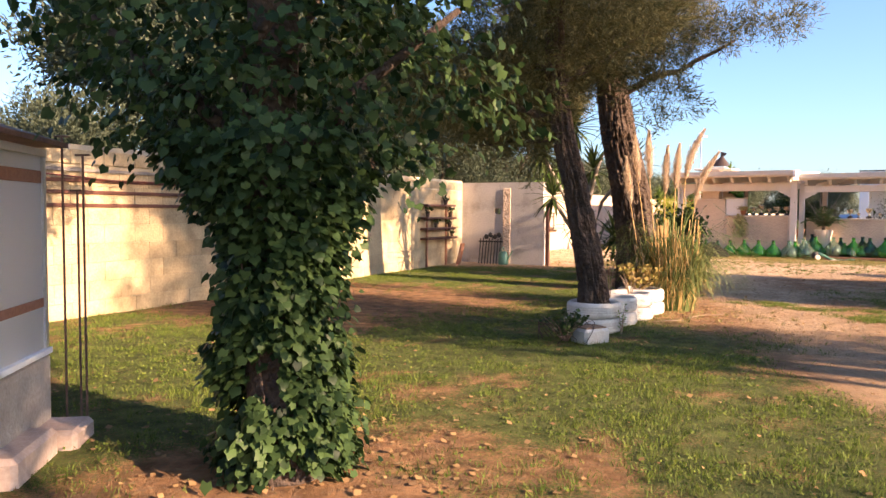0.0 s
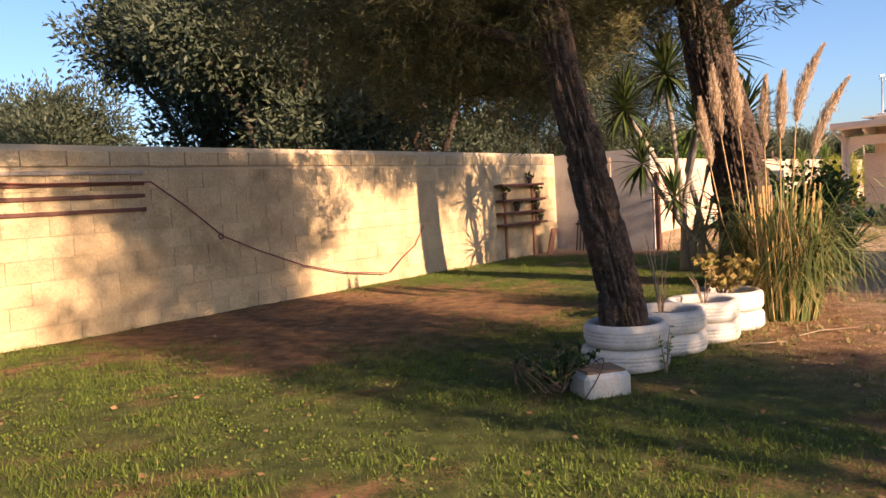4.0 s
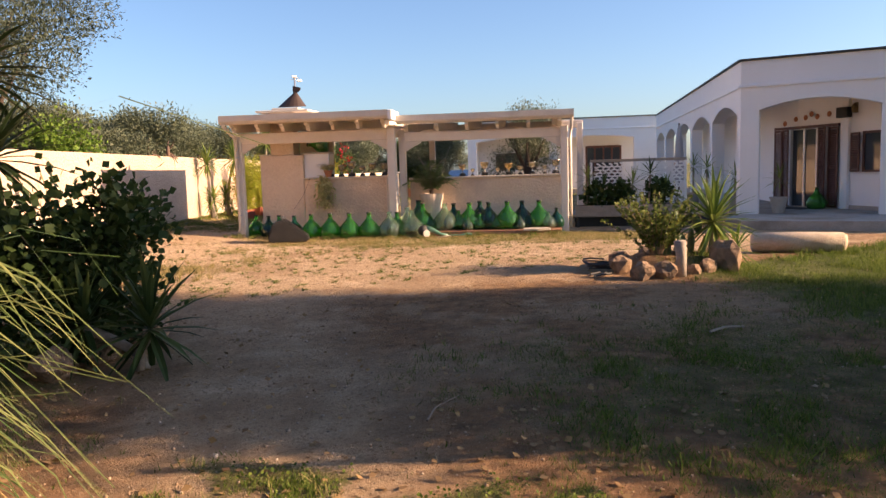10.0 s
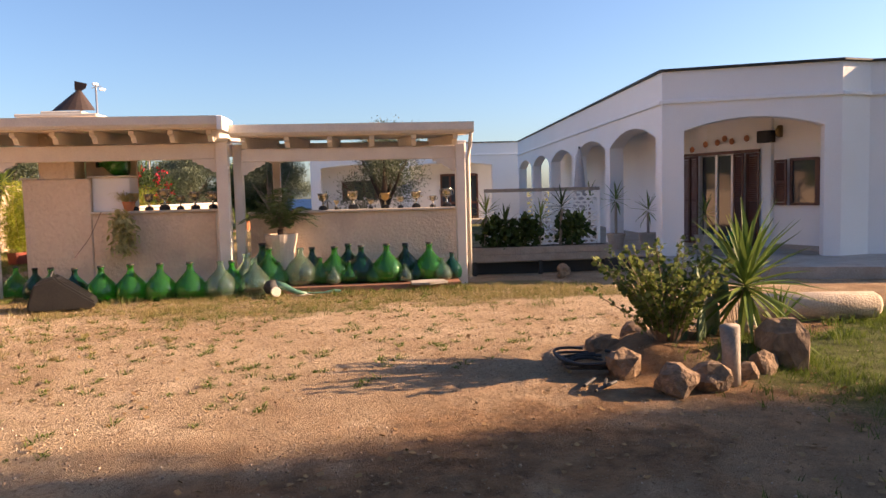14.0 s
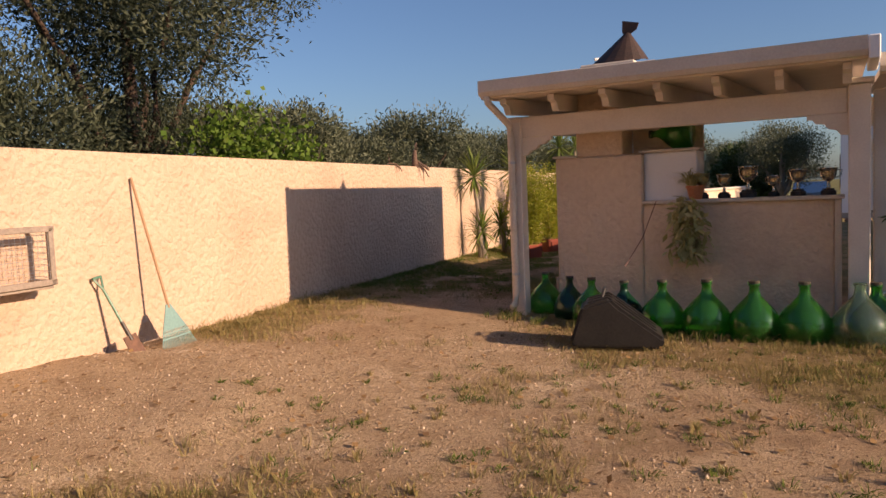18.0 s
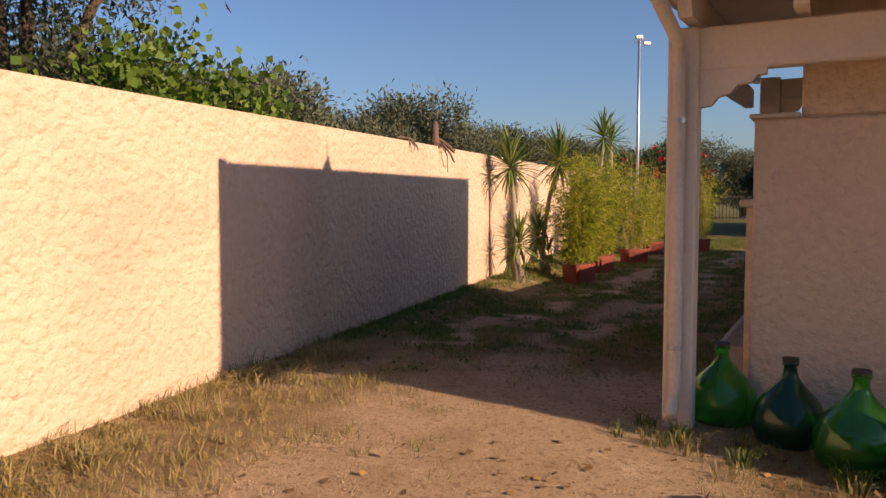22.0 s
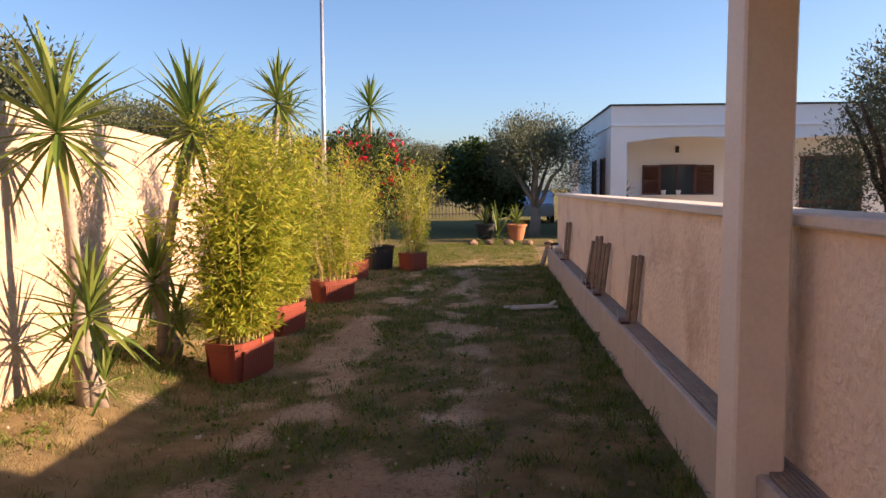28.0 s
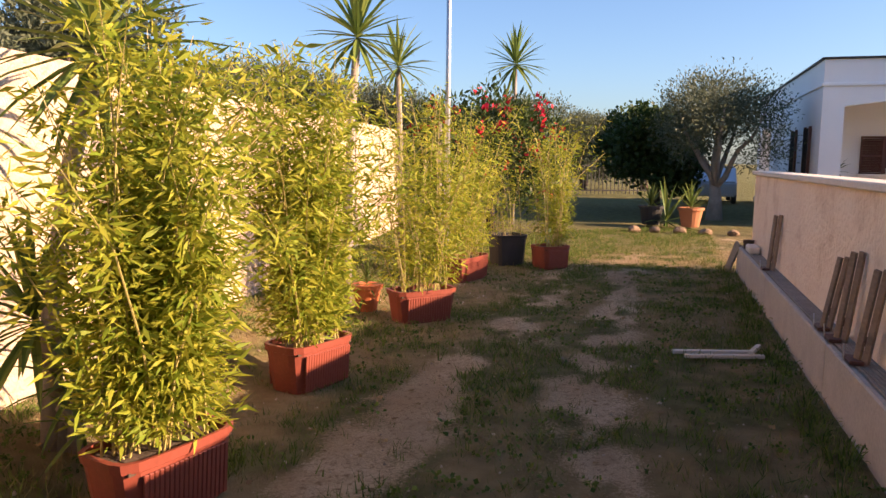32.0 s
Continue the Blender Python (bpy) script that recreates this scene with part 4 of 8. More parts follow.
def furrowed_trunk(ob, pts, radii, seed):
    """A trunk whose bark stands in long upright ridges between dark furrows."""
    P, seg = np.array(pts, float), 132
    z = np.arange(P[0, 2], P[-1, 2], 0.022)
    a = np.linspace(0, 2 * math.pi, seg, endpoint=False)
    A, Z = np.meshgrid(a, z)
    cx, cy, q = (np.interp(z, P[:, 2], v)[:, None] for v in (P[:, 0], P[:, 1], np.array(radii)))
    U = 36 * np.abs(A / math.pi - 1) * (np.mean(radii) / 0.2)
    warp = 1.6 * fbm(U * 0.5, Z * 2.5, 1.0, seed)
    ridge = np.abs(2 * fbm(U + warp, Z * 3.2, 0.5, seed + 3) - 1)
    cut = ss(0.03, 0.24, ridge) * (0.45 + 0.55 * ss(0.02, 0.14, np.abs(2 * fbm(U * 0.35, Z * 7.0, 0.6, seed + 5) - 1)))
    R = q * (0.76 + 0.27 * cut + 0.06 * fbm(U * 3, Z * 22, 0.6, seed + 9)) + 0.0 * Z
    v = np.stack([cx + R * np.cos(A), cy + R * np.sin(A), Z], -1).reshape(-1, 3)
    n = len(z)
    k = np.arange(n * seg).reshape(n, seg)
    f = np.stack([k[:-1], np.roll(k, -1, 1)[:-1], np.roll(k, -1, 1)[1:], k[1:]], -1).reshape(-1, 4)
    return raw("bark", v, f, BARK, ob, smooth=True)


furrowed_trunk(pine, [(0.02, 0, 0.1), (-0.02, -0.05, 0.6), (-0.12, -0.1, 1.1), (-0.26, -0.08, 1.8), (-0.42, 0, 2.5), (-0.52, 0.1, 3.3), (-0.5, 0.1, 4.6)], [0.215, 0.175, 0.165, 0.155, 0.14, 0.12, 0.1], 5.0)
furrowed_trunk(pine_far, [(0.15, 0, -0.1), (0.08, 0, 0.8), (-0.1, -0.1, 1.9), (-0.35, -0.15, 2.9), (-0.55, -0.1, 4.2), (-0.5, 0, 5.5)], [0.46, 0.37, 0.34, 0.31, 0.27, 0.2], 11.0)

# ---- yuccas: trunk, then blade leaves one by one ----
YUCCA_L = leaf_mat("yucca_blade", (0.10, 0.17, 0.04), (0.22, 0.27, 0.07), 0.45, 0.25, True)
AGAVE_D = leaf_mat("dark_yucca_blade", (0.035, 0.06, 0.02), (0.08, 0.11, 0.035), 0.4, 0.2, True)


def blade_mesh(material, width=0.088):
    me = bpy.data.meshes.new("blade")
    v = []
    for y, w, z in ((0, 0.45, 0), (0.3, 1.0, 0.03), (0.65, 0.8, 0.02), (1.0, 0.04, -0.05)):
        v += [(-w * width / 2, y, z), (0, y, z - w * 0.018), (w * width / 2, y, z)]
    f = []
    for i in range(3):
        for j in range(2):
            a = 3 * i + j
            f.append((a, a + 1, a + 4, a + 3))
    me.from_pydata(v, [], f)
    me.materials.append(material)
    return me


BLADE, BLADE_D = blade_mesh(YUCCA_L), blade_mesh(AGAVE_D, 0.115)


def rosette(ob, x, y, z, n, length, mesh, low=-62, high=82, seed=0):
    r = np.random.default_rng(seed)
    for i in range(n):
        el = low + (high - low) * ((i + r.uniform(0, 1)) / n) ** 0.85
        piece("leaf", mesh, ob, pose(x, y, z + 0.10 * (i / n), 0, 0, 137.5 * i + r.uniform(-9, 9)) @ pose(0, 0, 0, el + r.uniform(-5, 5)) @ Matrix.Scale(length * r.uniform(0.8, 1.1), 4))


def yucca(x, y, heads, label, mesh=None, category="yucca"):
    """heads: (dx, dy, z, leaves, length) from the foot."""
    ob = thing("yucca", pose(x, y, float(gz(x, y))), label, category)
    for i, (dx, dy, z, n, length) in enumerate(heads):
        if z > 0.25:
            pts = [(0.05 * i, 0, -0.05), (0.05 * i + dx * 0.1, dy * 0.2, z * 0.35), (dx * 0.45, dy * 0.5, z * 0.7), (dx, dy, z)]
            part("trunk", tube(bmesh.new(), pts, [0.055, 0.045, 0.042, 0.04], 8), GREYWOOD, ob, smooth=True)
        rosette(ob, dx, dy, z, n, length, mesh or BLADE, seed=i + int(abs(x) * 10))
    return ob


yucca(9.21, 33.97, [(-0.08, 0.03, 1.76, 72, 0.64), (0.05, 0.0, 0.55, 48, 0.55), (-0.05, 0.05, 0.36, 20, 0.38), (0.12, -0.1, 0.1, 14, 0.32)], "tall spiky yucca with two heads against the wall")
yucca(9.98, 35.27, [(0.3, -0.05, 1.92, 70, 0.64), (-0.05, 0.03, 0.6, 60, 0.52), (0.12, -0.03, 0.3, 24, 0.4), (0.15, -0.1, 0.1, 14, 0.35)], "spiky yucca with a bent trunk against the wall")
yucca(12.3, 39.0, [(0.1, -0.1, 2.75, 54, 0.68)], "tall spiky yucca behind the potted bamboo")
yucca(13.9, 42.3, [(0.0, 0.2, 2.9, 46, 0.68)], "tall yucca behind the bamboo row")
yucca(18.6, 48.2, [(0.0, 0.0, 3.9, 60, 0.95)], "tall palm-like yucca above the oleander")
yucca(15.6, 45.3, [(0.0, 0.0, 2.3, 34, 0.6)], "yucca beside the oleander")
yucca(3.0, 16.2, [(0.8, 0.0, 3.5, 70, 0.75), (-0.15, 0.1, 3.3, 70, 0.75), (-0.85, 0.0, 2.75, 74, 0.72), (1.05, 0.0, 2.45, 70, 0.75), (-0.6, 0.0, 1.8, 44, 0.62), (1.15, -0.1, 1.7, 50, 0.7), (0.3, 0.1, 2.4, 44, 0.65), (-0.1, -0.2, 1.2, 34, 0.6), (0.7, -0.3, 0.9, 40, 0.65)], "dark many-headed yucca behind the pine", BLADE_D)
yucca(12.99, 16.25, [(0.05, 0.0, 0.62, 74, 0.74), (0.3, -0.2, 0.2, 24, 0.45)], "bright yucca growing among the rocks")
yucca(5.1, 14.9, [(0.1, -0.1, 0.3, 44, 0.6), (-0.35, 0.2, 0.35, 30, 0.55)], "dark agave-like yucca at the edge of the stone bed", BLADE_D)

# dark bush in the stone bed beside the drive
tree("laurel_bush", 4.7, 15.6, "dark glossy bush in the stone-edged bed", [(0, 0, 0), (0, 0, 0.4), (0.05, 0, 0.9)], 0.05, [((0, 0, 0.3), (0.4, 0.2, 1.2), 0.025), ((0, 0, 0.3), (-0.4, -0.2, 1.2), 0.025)], [(0, 0, 1.0, 0.65, 0.6, 0.55), (0.35, -0.2, 1.15, 0.4, 0.4, 0.35), (-0.6, 0.2, 0.8, 0.55, 0.5, 0.5), (0, 0, 0.5, 0.7, 0.6, 0.5)], 620, 9, 0.09, 0.08, DARK_L, category="bush")

# ---- pampas grass ----
PAMPAS_L = leaf_mat("pampas_blade", (0.06, 0.105, 0.03), (0.21, 0.23, 0.085), 0.5, 0.35)
STRAW_L = leaf_mat("straw_blade", (0.42, 0.30, 0.12), (0.52, 0.38, 0.17), 0.6, 0.3)
PLUME = leaf_mat("pampas_plume", (0.54, 0.42, 0.30), (0.70, 0.57, 0.43), 0.8, 0.45)


def arcs(n, reach, rise, base_r, width, seed, droop=1.0):
    """Many arching blades as strips: vertices and quads."""
    r = np.random.default_rng(seed)
    seg = 6
    a = r.uniform(0, 2 * math.pi, n)
    L = r.uniform(0.45, 1.0, n) * (0.8 + 0.3 * np.sin(3 * a + seed) * np.sin(5 * a + 2 * seed))
    f = np.linspace(0, 1, seg + 1)[None]
    rr_ = (base_r * r.random(n) ** 0.5)[:, None] + (reach * L)[:, None] * f ** 1.6
    z = (rise * L)[:, None] * np.sin(f * math.pi * (0.5 + 0.42 * np.clip(droop, 0, 1) * r.random(n)[:, None] ** 0.7))
    a2 = a[:, None] + r.normal(0, 0.25, n)[:, None] * f
    cx, cy = rr_ * np.cos(a2), rr_ * np.sin(a2)
    w = width * (1 - f) ** 0.6 * r.uniform(0.7, 1.3, n)[:, None] + 0.0008
    tx, ty = -np.sin(a2) * w, np.cos(a2) * w
    v = np.stack([np.stack([cx - tx, cy - ty, z], -1), np.stack([cx + tx, cy + ty, z + 0.002], -1)], 2).reshape(n, -1, 3)
    k = np.arange(seg)
    q = np.stack([2 * k, 2 * k + 1, 2 * k + 3, 2 * k + 2], -1)
    faces = (q[None] + (np.arange(n) * 2 * (seg + 1))[:, None, None]).reshape(-1, 4)
    return v.reshape(-1, 3), faces


pampas = thing("pampas_grass", pose(3.55, 11.4, 0), "big clump of pampas grass with tall cream plumes", "grass clump")
sets = [arcs(170, 0.55, 1.55, 0.3, 0.012, 3, 0.55), arcs(380, 1.0, 1.45, 0.34, 0.0095, 13, 1.0), arcs(210, 1.05, 1.1, 0.36, 0.009, 14, 1.0), arcs(40, 1.8, 1.75, 0.2, 0.0028, 15, 0.9)]
k0 = np.cumsum([0] + [len(s[0]) for s in sets])
v, f = np.concatenate([s[0] for s in sets]), np.concatenate([s[1] + k for s, k in zip(sets, k0)])
v[:, 0] += 0.08 * v[:, 2] ** 1.5
v = v + 0.07 * np.stack([np.sin(5.1 * v[:, 2] + 3 * v[:, 1]), np.sin(4.3 * v[:, 2] + 4 * v[:, 0]), 0 * v[:, 2]], 1) * v[:, 2:3]
tagged(raw("blades", v, f, PAMPAS_L, pampas), kind="stuff")
v, f = arcs(460, 0.4, 1.25, 0.28, 0.008, 4, 0.75)
v2, f2 = arcs(200, 0.65, 0.75, 0.34, 0.008, 24, 1.0)
v, f = np.concatenate([v, v2]), np.concatenate([f, f2 + len(v)])
tagged(raw("dry_blades", v, f, STRAW_L, pampas), kind="stuff")
for i, (dx, dy, z, bx, by) in enumerate(((-0.6, -0.05, 2.22, -0.3, 0), (-0.4, 0.0, 2.3, -0.2, 0), (-0.72, -0.05, 1.9, -0.42, 0), (-0.12, 0.05, 2.08, -0.1, 0), (0.03, 0.0, 2.14, 0.0, 0), (0.2, 0.0, 2.3, 0.06, 0), (0.38, 0.0, 1.94, 0.14, 0.05))):
    lean = Vector((dx - bx, dy - by, z - 0.3)).normalized()
    tip = Vector((dx, dy, z))
    part("stem", tube(bmesh.new(), [(bx * 0.6, by, 0.1), (bx + (dx - bx) * 0.5, dy, z * 0.55), tip - lean * 0.05], [0.009, 0.008, 0.005], 6), mat("pampas_stem", (0.52, 0.34, 0.14), (0.42, 0.26, 0.1), rough=0.7, bump=0.05), pampas)
    n = 2600
    fz = RNG.random(n)
    L = 0.62 + 0.12 * RNG.random()
    c = np.array(tip)[None] - np.array(lean)[None] * (0.28 - L * fz)[:, None] + RNG.normal(size=(n, 3)) * (0.027 * np.sin(math.pi * np.clip(fz * 0.9 + 0.1, 0, 1)))[:, None]
    c[:, 0] += 0.22 * fz ** 2 * (1 if dx > 0.1 else 0.15)
    rt = rotations(n, np.array(lean)[None] * 1.0 + np.array((0.25, 0, 0)), 0.35)
    vv, ff = scatter(NEEDLES[0], NEEDLES[1], c, RNG.uniform(0.04, 0.085, n), rt)
    raw("plume", vv, ff, PLUME, pampas)
for i in range(64):
    a, q = 2.4 * i, 0.34 * math.sqrt((i + 1) / 64)
    part("cane", rod((q * math.cos(a), q * math.sin(a), 0), ((q + 0.09) * math.cos(a + 0.2 * math.sin(i)), (q + 0.08) * math.sin(a), 0.85 + 0.09 * (i % 7)), 0.009, 5), MATS["pampas_stem"], pampas)

# ---- garden things ----
def tyre_bm(r=0.34, h=0.19):
    """A tyre lying flat: rounded shoulders, grooves, open middle."""
    prof = [(0.25, 0.03), (0.262, 0.012), (0.30, 0.0), (r - 0.012, 0.02), (r, 0.05)]
    for k in range(3):
        z = 0.06 + k * 0.03
        prof += [(r, z), (r - 0.0035, z + 0.004), (r - 0.0035, z + 0.010), (r, z + 0.014)]
    prof += [(r, h - 0.05), (r - 0.012, h - 0.02), (0.30, h), (0.262, h - 0.012), (0.25, h - 0.03), (0.265, h * 0.5), (0.25, 0.03)]
    return lathe(bmesh.new(), prof, 36)


def tyre_stack(x, y, label, n=2, r=0.34, rot=0):
    ob = thing("tyre_planter", pose(x, y, 0, 0, 0, rot), label, "planter", "tyre planters in a row")
    for k in range(n):
        t = part("tyre", tyre_bm(r + 0.015 * (k == 0)), TYREW, ob, smooth=True)
        t.location = (0.012 * k, -0.01 * k, 0.19 * k)
    part("soil", lathe(bmesh.new(), [(0.0005, 0.19 * n - 0.05), (0.12, 0.19 * n - 0.06), (0.262, 0.19 * n - 0.085)], 24), SOIL, ob)
    return ob


tyre_stack(1.9, 9.27, "two white-painted tyres stacked round a pine trunk")
tyre_stack(2.26, 9.88, "two white-painted tyres filled with soil", rot=20)
tyre_stack(2.61, 10.36, "two white-painted tyres filled with soil", rot=50)
tyre_stack(2.93, 10.92, "two white-painted tyres with a shrub growing in them", rot=75)
DRY_L = leaf_mat("yellowing_leaf", (0.20, 0.19, 0.05), (0.36, 0.24, 0.09), 0.5, 0.3)
TWIG = mat("dry_twig", (0.30, 0.22, 0.15), (0.2, 0.14, 0.1), rough=0.9, bump=0.1)


def sprigs(name, x, y, z, label, n, h, spread, leaf, material, leaves=60, seed=0, category="plant", per_leaf=NARROW, group=""):
    """A small plant of thin stems with leaves along them."""
    r = np.random.default_rng(seed)
    ob = thing(name, pose(x, y, z), label, category, group)
    cs, ds = [], []
    for i in range(n):
        a = r.uniform(0, 2 * math.pi)
        q = spread * r.uniform(0.3, 1)
        hh = h * r.uniform(0.55, 1)
        pts = [(0.1 * q * math.cos(a), 0.1 * q * math.sin(a), 0), (0.45 * q * math.cos(a), 0.45 * q * math.sin(a), hh * 0.55), (q * math.cos(a), q * math.sin(a), hh)]
        part("stem", tube(bmesh.new(), pts, [0.007, 0.005, 0.002], 5), TWIG, ob)
        P = np.array(pts)
        for k in range(leaves // n):
            f = r.uniform(0.3, 1)
            cs.append([np.interp(f, [0, 0.55, 1], P[:, j]) for j in range(3)])
            ds.append((math.cos(a + r.normal(0, 1.2)), math.sin(a + r.normal(0, 1.2)), 0.4))
    if cs:
        v, f = scatter(per_leaf[0], per_leaf[1], np.array(cs) + r.normal(0, 0.012, (len(cs), 3)), leaf * r.uniform(0.6, 1.2, len(cs)), rotations(len(cs), np.array(ds), 0.5))
        tagged(raw("leaves", v, f, material, ob), kind="stuff")
    return ob


sprigs("shrub", 2.9, 10.92, 0.3, "yellowing leafy shrub in a tyre planter", 22, 0.42, 0.36, 0.07, DRY_L, 420, 3, "shrub", DIAMOND)
sprigs("sapling", 2.24, 9.9, 0.3, "thin bare sapling in a tyre planter", 6, 0.75, 0.16, 0.035, FRESH_L, 26, 4)
sprigs("weed", 2.20, 9.0, 0.0, "leafy weed climbing the white tyre", 4, 0.4, 0.08, 0.05, FRESH_L, 44, 6)
sprigs("dry_branch", 2.66, 10.4, 0.3, "bundle of dry twigs in a tyre planter", 9, 0.35, 0.2, 0.04, DRY_L, 9, 8)

# stone block with creeper
blk = thing("stone_planter", pose(1.62, 8.35, 0, 0, 0, 28), "low white stone trough with dry soil and creeper", "planter")
bm = box(bmesh.new(), -0.06, 0.3, -0.1, 0.2, -0.02, 0.17, 0.03)
part("trough", bm, TYREW, blk)
part("soil", box(bmesh.new(), -0.03, 0.27, -0.07, 0.17, 0.165, 0.185, 0.008), mat("dry_litter", (0.32, 0.2, 0.12), (0.2, 0.12, 0.07), fine=60, rough=1, bump=0.9), blk)
sprigs("creeper", 1.42, 8.42, 0.02, "straggling creeper with small green leaves", 26, 0.34, 0.36, 0.055, DARK_L, 380, 12, "plant", DIAMOND)
for i in range(11):
    a = RNG.uniform(0, 6.28)
    pts = [(1.42 + 0.32 * math.cos(a + q), 8.4 + 0.26 * math.sin(a + q), 0.03 + 0.22 * math.sin(q * 1.4)) for q in np.linspace(0, 2.1, 8)]
    tagged(part("runner", tube(bmesh.new(), pts, 0.004, 5), BARK), "dry looping creeper runner beside the tyre", "plant")

# plank rack on the garden wall
gdir = (GW1 - GW0).normalized()
gnrm = Vector((gdir.y, -gdir.x))
GM = pose(GW0.x, GW0.y, 0, 0, 0, math.degrees(math.atan2(gdir.y, gdir.x)))


def on_garden_wall(x, y):
    return (Vector((x, y)) - GW0).dot(gdir)


s0 = on_garden_wall(-0.6, 19.17)
rack = thing("plank_rack", GM @ pose(s0, 0, 0), "rack of four dark timber planks with small pots", "rack")
for z, l in ((1.62, 1.75), (1.28, 1.8), (1.0, 1.75), (0.74, 1.85)):
    part("plank", one(0, l, -0.24, -0.02, z, z + 0.055, 0.008), DARKWOOD, rack)
for xx in (0.32, 1.5):
    part("upright", one(xx, xx + 0.07, -0.06, -0.005, 0.0, 1.62, 0.006), REDWOOD, rack)
for k, (xx, z) in enumerate(((0.2, 1.335), (0.7, 1.055), (1.3, 1.675), (1.62, 1.335), (1.55, 1.055), (1.7, 0.795))):
    q = thing("flower_pot", GM @ pose(s0 + xx, -0.13, z), "small dark pot on a plank shelf", "pot", "pots on the plank rack")
    part("pot", lathe(bmesh.new(), [(0.001, 0), (0.045, 0), (0.06, 0.11), (0.065, 0.11), (0.065, 0.13), (0.055, 0.13), (0.05, 0.1), (0.001, 0.1)], 14), SOIL, q, smooth=False)
    leafy("leaves", q, [(0, 0, 0.18, 0.07, 0.07, 0.07)], 12, 4, 0.02, 0.06, DARK_L)
leaner = thing("plank", GM @ pose(s0 + 1.75, -0.3, 0, 14, 0, 0), "old brown plank leaning on the wall", "plank")
part("board", one(-0.1, 0.12, -0.02, 0.02, 0, 0.62, 0.006), REDWOOD, leaner)

# rails and hose along the garden wall
for z, x1 in ((1.86, 7.0), (1.70, 7.0), (1.52, 6.8), (2.0, 6.0)):
    rl = thing("wall_rail", GM @ pose(on_garden_wall(-4.15, 11.8) - x1, 0, z), "thin timber rail fixed along the garden wall", "rail", "rails on the garden wall")
    part("rail", one(0, x1, -0.04, -0.024, 0, 0.05, 0.005), DARKWOOD if z < 1.9 else GREYWOOD, rl)
sa = on_garden_wall(-4.1, 11.86)
hose = thing("hose", GM, "thin dark red hose drooping along the wall", "hose")
cv = bmesh.new()
tube(cv, [(sa - 3.0, -0.06, 1.98), (sa - 1.5, -0.06, 1.9), (sa, -0.06, 1.9), (sa + 0.5, -0.06, 1.55), (sa + 1.05, -0.06, 1.1), (sa + 1.7, -0.06, 0.82), (sa + 2.5, -0.07, 0.52), (sa + 3.4, -0.08, 0.3), (sa + 4.4, -0.1, 0.17)], 0.011, 6)
part("tube", cv, mat("red_hose", (0.20, 0.05, 0.035), (0.14, 0.04, 0.03), rough=0.5, bump=0), hose)
part("hook", lathe(bmesh.new(), [(0.035, -0.008), (0.05, 0), (0.035, 0.008), (0.028, 0), (0.035, -0.008)], 12, pose(sa + 1.02, -0.06, 1.1, 90)), RUST, hose)
hose2 = thing("hose", GM, "thin dark hose hanging to the lawn", "hose")
part("tube", tube(bmesh.new(), [(sa + 5.6, -0.03, 0.95), (sa + 5.3, -0.05, 0.6), (sa + 4.9, -0.06, 0.4), (sa + 4.5, -0.1, 0.17)], 0.009, 6), MATS["red_hose"], hose2)

# tools against the cross wall
CM = pose(GW1.x, GW1.y, 0, 0, 0, math.degrees(math.atan2(YNRM.y, YNRM.x)))
tr = thing("tool_rack", CM @ pose(0.6, -0.1, 0), "dark iron garden tools leaning in a rack", "tool rack")
part("bar", one(0, 0.75, -0.03, 0.01, 0.62, 0.66, 0.004), DARKMETAL, tr)
for k in range(8):
    part("tool", rod((0.05 + 0.09 * k, -0.12, 0.0), (0.05 + 0.09 * k, 0.02, 0.72 + 0.06 * math.sin(k * 2.1)), 0.017, 6), DARKMETAL, tr)
for k in range(4):
    part("tool_head", lathe(bmesh.new(), [(0.001, -0.06), (0.06, -0.05), (0.075, 0), (0.06, 0.06), (0.001, 0.08)], 10, pose(0.25 + 0.13 * k, -0.04, 0.78 + 0.05 * (k % 2), 90) @ Matrix.Diagonal((1, 1, 0.4, 1))), DARKMETAL, tr)
can = thing("watering_can", CM @ pose(1.42, -0.25, 0), "green plastic watering can beside the tools", "watering can")
GREENP = mat("green_plastic", (0.10, 0.24, 0.17), (0.08, 0.19, 0.14), rough=0.4, bump=0.03)
part("body", lathe(bmesh.new(), [(0.001, 0), (0.13, 0), (0.14, 0.03), (0.13, 0.3), (0.1, 0.36), (0.06, 0.38), (0.001, 0.38)], 18), GREENP, can, smooth=True)
part("handle", tube(bmesh.new(), [(0, -0.12, 0.3), (0, -0.16, 0.42), (0, 0, 0.5), (0, 0.08, 0.38)], 0.015, 6), GREENP, can)
part("spout", tube(bmesh.new(), [(0.1, 0, 0.1), (0.22, 0, 0.3), (0.28, 0, 0.4)], [0.025, 0.018, 0.022], 8), GREENP, can)
gp = thing("gate_post", CM @ pose(2.62, 0.05, 0), "dark timber gate post at the end of the short wall", "post")
part("post", one(-0.05, 0.05, -0.05, 0.05, -0.1, 1.75, 0.008), DARKWOOD, gp)

